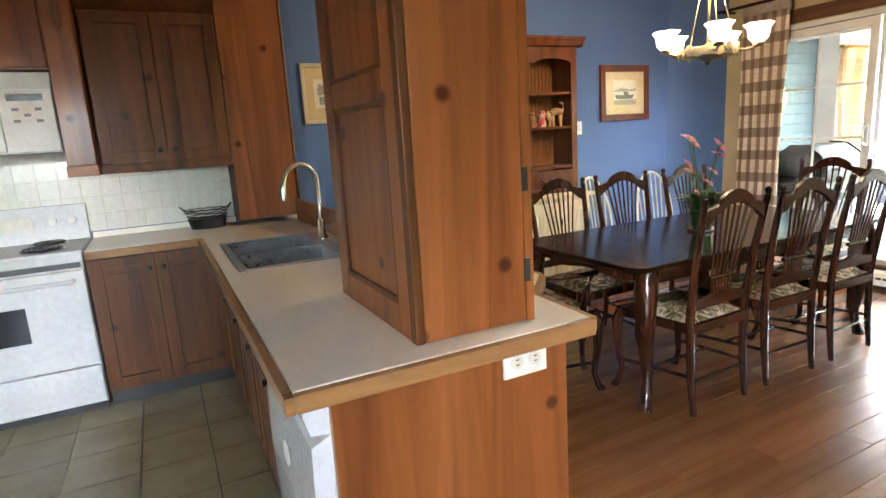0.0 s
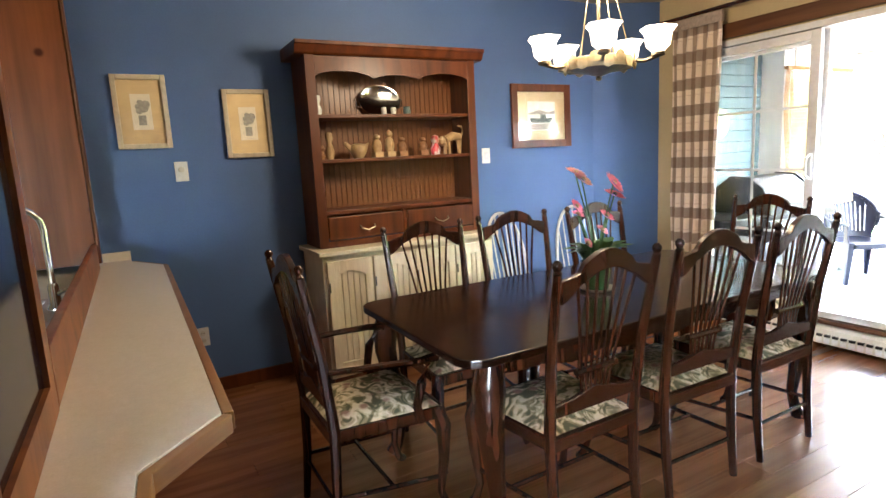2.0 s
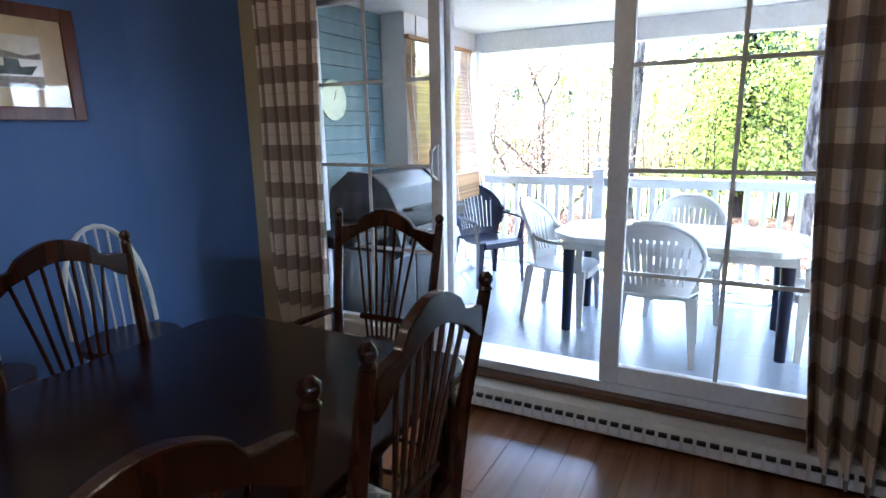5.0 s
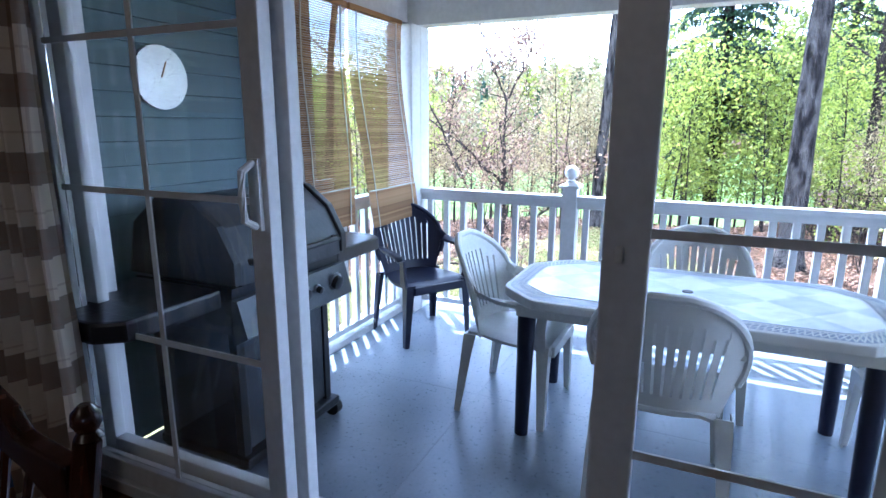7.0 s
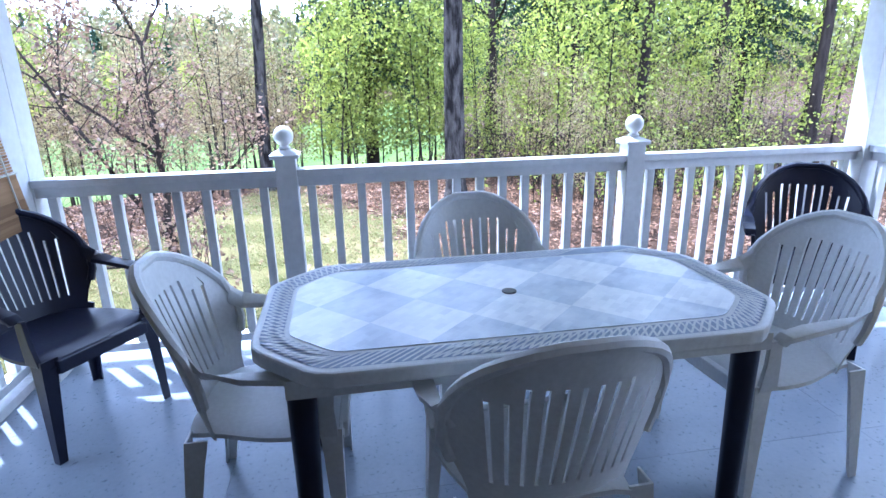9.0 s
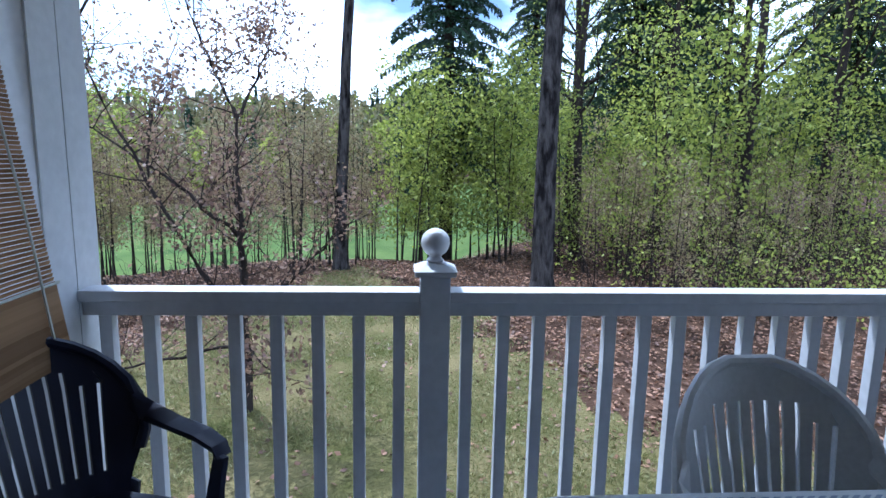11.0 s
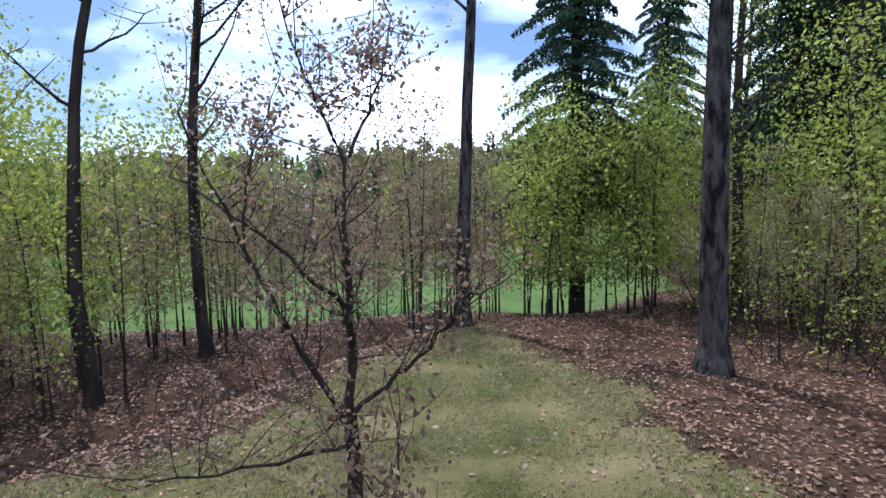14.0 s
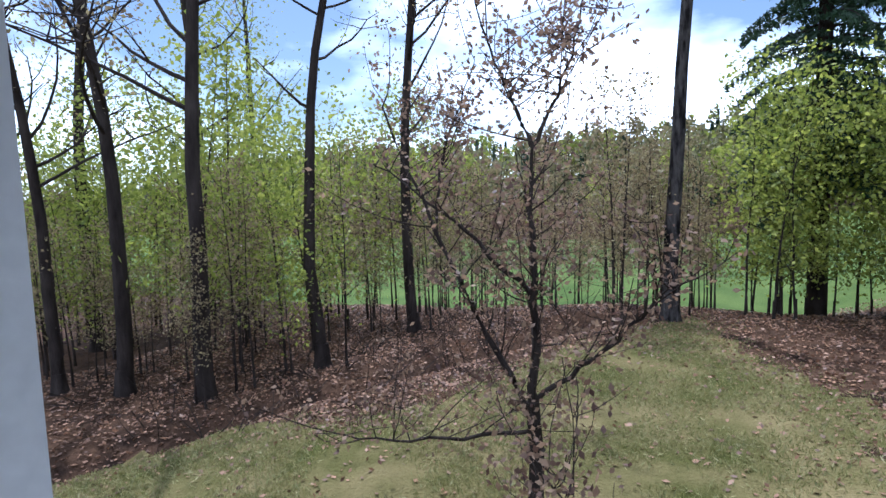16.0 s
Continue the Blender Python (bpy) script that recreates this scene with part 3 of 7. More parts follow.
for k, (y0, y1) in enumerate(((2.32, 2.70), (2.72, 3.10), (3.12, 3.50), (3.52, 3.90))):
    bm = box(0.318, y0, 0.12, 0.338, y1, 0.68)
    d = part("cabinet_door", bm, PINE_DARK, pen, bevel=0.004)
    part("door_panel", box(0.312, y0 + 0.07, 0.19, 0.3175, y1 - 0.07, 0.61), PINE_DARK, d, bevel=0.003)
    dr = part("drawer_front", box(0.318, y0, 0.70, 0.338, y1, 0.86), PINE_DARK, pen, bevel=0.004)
    part("knob", tube(BM(), [(0.317, (y0 + y1) / 2, 0.78), (0.292, (y0 + y1) / 2, 0.78)], [0.007, 0.015], 10), BLACK, dr, "dark round knob", True)
    part("knob", tube(BM(), [(0.317, y0 + 0.05, 0.62), (0.292, y0 + 0.05, 0.62)], [0.007, 0.015], 10), BLACK, d, "dark round knob", True)
dish = empty("dishwasher", pose(0, 0, 0), "white dishwasher with a rounded front built into the peninsula", "dishwasher")
part("body", box(0.345, 1.685, 0.02, 0.878, 2.29, 0.866), WHITE_PLASTIC, dish)
part("door", slab(BM(), [(0.344, 0.10), (0.305, 0.12), (0.292, 0.45), (0.300, 0.72), (0.344, 0.74)], 1.69, 2.285, "y"), WHITE_GLOSS, dish)
part("control_panel", slab(BM(), [(0.344, 0.745), (0.302, 0.75), (0.288, 0.80), (0.305, 0.86), (0.344, 0.862)], 1.69, 2.285, "y"), WHITE_GLOSS, dish)
part("badge", lathe(BM(), [(0.035, 0), (0.035, 0.004)], 16), WHITE_PLASTIC, dish, "oval plate on the door").matrix_basis = pose(0.291, 1.99, 0.56, 0, -90, 0)

top = empty("worktop", pose(0, 0, 0), "cream laminate worktop with an oak edge", "worktop")
HX0, HX1, HY0, HY1 = 0.34, 0.755, 2.86, 3.60       # sink cut-out
bm = BM()
slab(bm, [(0.26, 1.595), (1.03, 1.595), (1.045, 1.88), (1.20, 2.045), (1.20, HY0), (0.26, HY0)], 0.872, 0.91)
slab(bm, [(0.26, HY0), (HX0, HY0), (HX0, HY1), (0.26, HY1)], 0.872, 0.91)
slab(bm, [(HX1, HY0), (1.20, HY0), (1.20, HY1), (HX1, HY1)], 0.872, 0.91)
slab(bm, [(0.26, HY1), (1.20, HY1), (1.20, 4.22), (1.05, 4.50), (1.05, YN - 0.003), (-0.325, YN - 0.003), (-0.325, 3.985), (0.26, 3.985)], 0.872, 0.91)
part("top", bm, LAMINATE, top)
edge = [(-0.325, 3.983), (0.258, 3.983), (0.258, 1.593), (1.031, 1.593), (1.047, 1.879), (1.202, 2.044), (1.202, 4.22), (1.052, 4.50)]
for (xa, ya), (xb, yb) in zip(edge, edge[1:]):
    d = Vector((xb - xa, yb - ya, 0)).normalized()
    nrm = Vector((d.y, -d.x, 0))
    a, b = Vector((xa, ya, 0)), Vector((xb, yb, 0))
    part("edge_strip", slab(BM(), [(a.x, a.y), (b.x, b.y), (b.x + nrm.x * 0.022, b.y + nrm.y * 0.022), (a.x + nrm.x * 0.022, a.y + nrm.y * 0.022)], 0.868, 0.908), OAK_EDGE, top, bevel=0.003)
part("edge_corner", box(0.236, 1.571, 0.868, 0.2575, 1.5925, 0.908), OAK_EDGE, top, bevel=0.003)
part("back_ledge", box(0.88, 2.28, 0.911, 0.905, 4.298, 1.05), PINE_H, top, "low stained wooden upstand behind the sink", bevel=0.004)
part("wall_upstand", box(0.907, YN - 0.02, 0.911, 1.05, YN - 0.003, 0.96), LAMINATE, top)
part("upstand", box(-0.325, YN - 0.022, 0.911, 0.519, YN - 0.009, 0.945), LAMINATE, top)

sink = empty("kitchen_sink", pose(0, 0, 0), "double-bowl stainless steel sink set into the worktop", "sink")
part("rim", slab(slab(slab(slab(slab(BM(), [(HX0 - 0.02, HY0 - 0.02), (HX1 + 0.06, HY0 - 0.02), (HX1 + 0.06, HY0 + 0.012), (HX0 - 0.02, HY0 + 0.012)], 0.9105, 0.916), [(HX0 - 0.02, HY1 - 0.012), (HX1 + 0.06, HY1 - 0.012), (HX1 + 0.06, HY1 + 0.02), (HX0 - 0.02, HY1 + 0.02)], 0.9105, 0.916), [(HX0 - 0.02, HY0 + 0.012), (HX0 + 0.012, HY0 + 0.012), (HX0 + 0.012, HY1 - 0.012), (HX0 - 0.02, HY1 - 0.012)], 0.9105, 0.916), [(HX1 - 0.012, HY0 + 0.012), (HX1 + 0.06, HY0 + 0.012), (HX1 + 0.06, HY1 - 0.012), (HX1 - 0.012, HY1 - 0.012)], 0.9105, 0.916), [(HX0 + 0.012, 3.215), (HX1 - 0.012, 3.215), (HX1 - 0.012, 3.245), (HX0 + 0.012, 3.245)], 0.904, 0.912), STEEL, sink)
for y0, y1 in ((HY0 + 0.004, 3.214), (3.246, HY1 - 0.004)):
    bm = box(HX0 + 0.004, y0, 0.74, HX1 - 0.004, y1, 0.909)
    bmesh.ops.delete(bm, geom=[f for f in bm.faces if f.normal.z > 0.9 or f.calc_center_median().z > 0.9], context="FACES_ONLY")
    bowl = part("bowl", bm, STEEL, sink)
    bowl.modifiers.new("thickness", "SOLIDIFY").thickness = -0.002
    part("drain", lathe(BM(), [(0.04, 0), (0.04, 0.004), (0.02, 0.006)], 14, ((HX0 + HX1) / 2, (y0 + y1) / 2, 0.7405)), CHROME, bowl, "round drain", True)
tap = empty("kitchen_faucet", pose(0.80, 3.36, 0.916), "tall chrome gooseneck kitchen faucet", "faucet")
part("base", lathe(BM(), [(0.028, 0), (0.028, 0.01), (0.02, 0.02), (0.018, 0.09), (0.013, 0.10)], 14), CHROME, tap, smooth=True)
pts = [(0, 0, 0.09), (0, 0, 0.30)] + [(-0.09 + 0.09 * math.cos(a), -0.01 * i, 0.30 + 0.09 * math.sin(a)) for i, a in enumerate([0.4, 0.8, 1.2, 1.6, 2.0, 2.4, 2.8])]
part("neck", tube(BM(), pts, 0.011, 10), CHROME, tap, smooth=True)
part("spray_head", tube(BM(), [(-0.175, -0.06, 0.33), (-0.187, -0.065, 0.29), (-0.19, -0.066, 0.22)], [0.012, 0.017, 0.015], 10), CHROME, tap, smooth=True)
part("lever", tube(BM(), [(0.015, -0.01, 0.06), (0.05, -0.03, 0.075), (0.08, -0.045, 0.10)], [0.009, 0.007, 0.005], 8), CHROME, tap, smooth=True)
bask = empty("wire_basket", pose(0.33, 4.40, 0.911) @ Matrix.Diagonal((0.82, 0.9, 1.2, 1)), "dark woven basket with wire handles on the counter", "basket")
part("liner", lathe(BM(), [(0.085, 0), (0.10, 0.055), (0.095, 0.058), (0.08, 0.004)], 20), BLACK, bask).matrix_basis = Matrix.Diagonal((1.45, 0.8, 1, 1))
bm = BM()
for z, r in ((0.065, 0.103), (0.085, 0.108), (0.10, 0.112)):
    tube(bm, [(1.45 * r * math.cos(a * math.pi / 12), 0.8 * r * math.sin(a * math.pi / 12), z + 0.004 * (a % 2)) for a in range(25)], 0.003, 5)
part("wire_rim", bm, BLACK, bask)
for s in (-1, 1):
    part("handle", tube(BM(), [(s * 0.155, -0.04, 0.10), (s * 0.19, 0, 0.125), (s * 0.155, 0.04, 0.10)], 0.004, 6), BLACK, bask)

stove = empty("electric_range", pose(-0.71, 4.0, 0), "white electric range with black coil burners", "stove")
part("body", box(-0.375, 0.0, 0.06, 0.375, 0.585, 0.905), WHITE_GLOSS, stove, bevel=0.006)
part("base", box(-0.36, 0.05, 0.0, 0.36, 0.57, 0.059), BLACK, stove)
od = part("oven_door", box(-0.372, -0.035, 0.30, 0.372, -0.001, 0.82), WHITE_GLOSS, stove, bevel=0.008)
part("door_window", box(-0.27, -0.038, 0.47, 0.09, -0.0355, 0.66), BLACK_GLASS, od, "dark oven window")
part("door_handle", tube(BM(), [(-0.32, -0.036, 0.77), (-0.32, -0.075, 0.77), (0.32, -0.075, 0.77), (0.32, -0.036, 0.77)], 0.012, 8), WHITE_GLOSS, od, smooth=True)
part("drawer", box(-0.372, -0.03, 0.07, 0.372, -0.001, 0.285), WHITE_GLOSS, stove, bevel=0.01)
part("vent_strip", box(-0.36, -0.012, 0.832, 0.36, -0.001, 0.86), BLACK, stove)
part("cooktop", box(-0.38, -0.03, 0.906, 0.38, 0.50, 0.925), WHITE_GLOSS, stove, bevel=0.006)
bg = part("back_guard", slab(BM(), [(0.50, 0.906), (0.585, 0.906), (0.585, 1.13), (0.54, 1.13)], -0.375, 0.375, "x"), WHITE_GLOSS, stove)
for x in (-0.3, -0.2, 0.2, 0.3):
    part("dial", lathe(BM(), [(0.022, 0), (0.02, 0.018), (0.008, 0.02)], 12), WHITE_PLASTIC, bg, smooth=True).matrix_basis = pose(x, 0.52, 1.04, 80, 0, 0)
part("clock_panel", box(-0.1, 0.512, 1.0, 0.1, 0.522, 1.07), HEATER, bg)
for x, y, r in ((-0.19, 0.12, 0.075), (0.19, 0.12, 0.095), (-0.19, 0.37, 0.095), (0.19, 0.37, 0.075)):
    b = part("burner", lathe(BM(), [(r + 0.012, 0.9255), (r + 0.012, 0.929), (0.01, 0.927)], 20, (x, y, 0)), CHROME, stove)
    pts = [(x + (0.015 + r * k / 60) * math.cos(k * 0.42), y + (0.015 + r * k / 60) * math.sin(k * 0.42), 0.936) for k in range(58)]
    part("coil", tube(BM(), pts, 0.006, 6), BLACK, b, "black spiral coil")

tower = empty("tall_cabinet", pose(0, 0, 0), "knotty pine tall cabinet standing on the peninsula worktop", "cabinet")
part("front_panel", box(0.592, 1.668, 0.912, 0.88, 1.69, CEIL - 0.001), PINE, tower, bevel=0.003)
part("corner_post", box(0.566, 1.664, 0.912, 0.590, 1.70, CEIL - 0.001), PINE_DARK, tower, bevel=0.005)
part("back_panel", box(0.592, 2.24, 0.912, 0.88, 2.262, CEIL - 0.001), PINE, tower)
kd = part("door", box(0.588, 1.701, 0.912, 0.591, 2.238, CEIL - 0.001), PINE, tower, "framed pine door with two sunk panels")
for y0, y1 in ((1.701, 1.77), (2.19, 2.262)):
    part("stile", box(0.570, y0, 0.912, 0.587, y1, CEIL - 0.001), PINE, kd, bevel=0.002)
for z0, z1 in ((0.912, 0.99), (1.49, 1.56), (2.5, CEIL - 0.001)):
    part("rail", box(0.570, 1.771, z0, 0.587, 2.189, z1), PINE, kd, bevel=0.002)
for z0, z1 in ((0.991, 1.489), (1.561, 2.499)):
    part("door_panel", box(0.583, 1.772, z0, 0.5865, 2.188, z1), PINE, kd)
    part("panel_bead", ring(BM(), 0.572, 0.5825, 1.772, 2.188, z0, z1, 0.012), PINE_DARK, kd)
gd = part("glass_door", box(0.882, 1.664, 0.912, 0.906, 1.72, CEIL - 0.001), PINE, tower, "pine framed door with a glass pane")
part("stile", box(0.882, 2.20, 0.912, 0.906, 2.262, CEIL - 0.001), PINE, gd)
for z0, z1 in ((0.912, 0.985), (2.5, CEIL - 0.001)):
    part("rail", box(0.882, 1.721, z0, 0.906, 2.199, z1), PINE, gd)
part("pane", box(0.890, 1.721, 0.986, 0.896, 2.199, 2.499), BLACK_GLASS, gd, "dark glass pane")
for z in (1.02, 1.25, 2.2):
    part("hinge", box(0.876, 1.655, z, 0.89, 1.6635, z + 0.06), BLACK, tower, "small dark metal hinge")


def wall_plate(name, m, label, category, kind_of="outlet"):
    e = empty(name, m, label, category)
    part("plate", box(-0.036, -0.008, -0.058, 0.036, 0, 0.058), WHITE_PLASTIC, e, bevel=0.002)
    if kind_of == "outlet":
        for z in (-0.024, 0.024):
            s = part("socket", lathe(BM(), [(0.016, 0), (0.016, 0.003)], 12), HEATER, e)
            s.matrix_basis = pose(0, -0.0082, z, 90, 0, 0)
            for dx in (-0.006, 0.006):
                part("slot", box(dx - 0.0012, -0.0122, z - 0.004, dx + 0.0012, -0.0113, z + 0.005), BLACK, e)
    elif kind_of == "switch":
        part("rocker", box(-0.016, -0.012, -0.03, 0.016, -0.0081, 0.03), WHITE_GLOSS, e, bevel=0.001)
    else:
        part("dial", lathe(BM(), [(0.018, 0), (0.016, 0.012), (0.006, 0.013)], 14), HEATER, e, smooth=True).matrix_basis = pose(0, -0.0082, 0.012, 90, 0, 0)
    return e


o = wall_plate("power_outlet", pose(0.86, 1.654, 0.815, 0, 90, 0), "white double power outlet on the pine peninsula end", "outlet")
o.scale = (1.15, 1, 1.15)
wall_plate("power_outlet", pose(1.38, YN - 0.001, 0.37), "white power outlet low on the blue wall", "outlet")
wall_plate("thermostat", pose(1.375, YN - 0.001, 1.40), "small white dial thermostat on the blue wall", "thermostat", "dial")
wall_plate("light_switch", pose(3.55, YN - 0.001, 1.40), "white light switch beside the hutch", "switch", "switch")

# ---- pictures ----
def picture(x0, x1, z0, z1, frame_mat, fw, mat_col, label, scene_kind):
    e = empty("framed_picture", pose((x0 + x1) / 2, YN - 0.001, (z0 + z1) / 2, -1.2, 0, 0), label, "picture")
    w, h = (x1 - x0) / 2, (z1 - z0) / 2
    bm = BM()
    for a, b, c, d in ((-w, -h, -w + fw, h), (w - fw, -h, w, h), (-w + fw, -h, w - fw, -h + fw), (-w + fw, h - fw, w - fw, h)):
        bx(bm, a, -0.026, b, c, -0.004, d)
    part("frame", bm, frame_mat, e, bevel=0.004)
    part("mat_board", box(-w + fw, -0.012, -h + fw, w - fw, -0.006, h - fw), mat_col, e)
    iw, ih = (w - fw) * (0.46 if scene_kind == "flowers" else 0.58), (h - fw) * (0.56 if scene_kind == "flowers" else 0.60)
    print_ = part("print", box(-iw, -0.0135, -ih, iw, -0.0122, ih), PICGLASS if scene_kind == "flowers" else SEAPRINT, e, "pale print")
    if scene_kind == "flowers":
        bm = BM()
        for k in range(9):
            a = k * 2.4
            lathe(bm, [(0.001, 0), (0.016 + 0.004 * (k % 3), 0.0006), (0.001, 0.0012)], 8, (0.028 * math.cos(a) * (k / 9), 0.035 * math.sin(a) * (k / 9) + 0.03, 0))
        bx(bm, -0.02, -0.075, 0, 0.02, -0.02, 0.001)
        part("drawing", bm, SKETCH, print_, "grey sketch of flowers in a vase").matrix_basis = pose(0, -0.0138, 0, 90, 0, 0)
    else:
        bm = slab(BM(), [(-iw * 0.75, -0.055), (iw * 0.62, -0.055), (iw * 0.85, -0.012), (iw * 0.35, -0.02), (iw * 0.30, 0.012), (-iw * 0.1, 0.014), (-iw * 0.12, -0.02), (-iw * 0.9, -0.014)], -0.0142, -0.0138, "y")
        part("drawing", bm, SEAINK, print_, "dark boat by a shore")
        bm = slab(BM(), [(-iw * 0.98, -ih * 0.95), (iw * 0.98, -ih * 0.95), (iw * 0.98, -0.058), (-iw * 0.98, -0.066)], -0.0140, -0.0136, "y")
        part("drawing", bm, SKETCH, print_, "grey water")
        bm = slab(BM(), [(-iw * 0.98, 0.02), (-iw * 0.2, 0.05), (iw * 0.5, 0.028), (iw * 0.98, 0.045), (iw * 0.98, 0.016), (-iw * 0.98, 0.012)], -0.0139, -0.0136, "y")
        part("drawing", bm, SKETCH, print_, "grey far shore")
    gl = part("glass", box(-w + fw, -0.0185, -h + fw, w - fw, -0.0165, h - fw), GLASS, e)
    gl.visible_shadow = False
    return e


SEAPRINT = surf("pale_sea_print", (0.46, 0.50, 0.48), (0.66, 0.66, 0.60), 0.2, 9, bump=0, coat=0.6)
SEAINK = surf("dark_sea_ink", (0.03, 0.06, 0.065), (0.12, 0.15, 0.14), 0.5, 40, bump=0)
SKETCH = surf("sketch_ink", (0.16, 0.16, 0.15), (0.32, 0.31, 0.28), 0.6, 60, bump=0)
TAN = surf("tan_mat_board", (0.46, 0.34, 0.17), (0.53, 0.40, 0.21), 0.7, 12, bump=0.02)
CREAM = surf("cream_mat_board", (0.44, 0.36, 0.23), (0.51, 0.43, 0.28), 0.7, 12, bump=0.02)
CHAMPAGNE = surf("champagne_frame", (0.46, 0.40, 0.28), (0.58, 0.51, 0.37), 0.4, 20, bump=0.2)
picture(1.065, 1.345, 1.54, 1.955, CHAMPAGNE, 0.028, TAN, "flower sketch in a pale gilt frame on the blue wall", "flowers")
picture(1.645, 1.925, 1.465, 1.88, CHAMPAGNE, 0.028, TAN, "small print in a pale gilt frame beside the hutch", "flowers")
picture(3.80, 4.405, 1.445, 1.95, HUTCH, 0.06, CREAM, "boat print with a cream mat in a broad dark wooden frame", "boat")

# ---- dining room things ----
def floral_mat():
    m, n, l, p = node_mat("floral_tapestry")
    co = n.new("ShaderNodeTexCoord")
    vo, nz, rp, rp2, mx = n.new("ShaderNodeTexVoronoi"), n.new("ShaderNodeTexNoise"), n.new("ShaderNodeValToRGB"), n.new("ShaderNodeValToRGB"), n.new("ShaderNodeMixRGB")
    nz.inputs["Scale"].default_value, nz.inputs["Detail"].default_value, nz.inputs["Distortion"].default_value = 15, 3, 1.5
    vo.inputs["Scale"].default_value = 13
    l.new(co.outputs["Object"], nz.inputs["Vector"])
    l.new(co.outputs["Object"], vo.inputs["Vector"])
    e = rp.color_ramp.elements
    e[0].position, e[0].color = 0.40, (0.07, 0.075, 0.035, 1)
    e[1].position, e[1].color = 0.56, (0.60, 0.52, 0.37, 1)
    k = e.new(0.47)
    k.color = (0.22, 0.19, 0.10, 1)
    rp2.color_ramp.elements[0].position, rp2.color_ramp.elements[1].position = 0.16, 0.30
    rp2.color_ramp.elements[0].color, rp2.color_ramp.elements[1].color = (1, 1, 1, 1), (0, 0, 0, 1)
    l.new(nz.outputs["Fac"], rp.inputs["Fac"])
    l.new(vo.outputs["Distance"], rp2.inputs["Fac"])
    l.new(rp2.outputs["Color"], mx.inputs["Fac"])
    l.new(rp.outputs["Color"], mx.inputs["Color1"])
    mx.inputs["Color2"].default_value = (0.26, 0.15, 0.11, 1)
    l.new(mx.outputs["Color"], p.inputs["Base Color"])
    p.inputs["Roughness"].default_value = 0.9
    w, bp = n.new("ShaderNodeTexNoise"), n.new("ShaderNodeBump")
    w.inputs["Scale"].default_value = 250
    l.new(co.outputs["Object"], w.inputs["Vector"])
    l.new(w.outputs["Fac"], bp.inputs["Height"])
    bp.inputs["Strength"].default_value, bp.inputs["Distance"].default_value = 0.4, 0.003
    l.new(bp.outputs["Normal"], p.inputs["Normal"])
    return m


FLORAL = floral_mat()


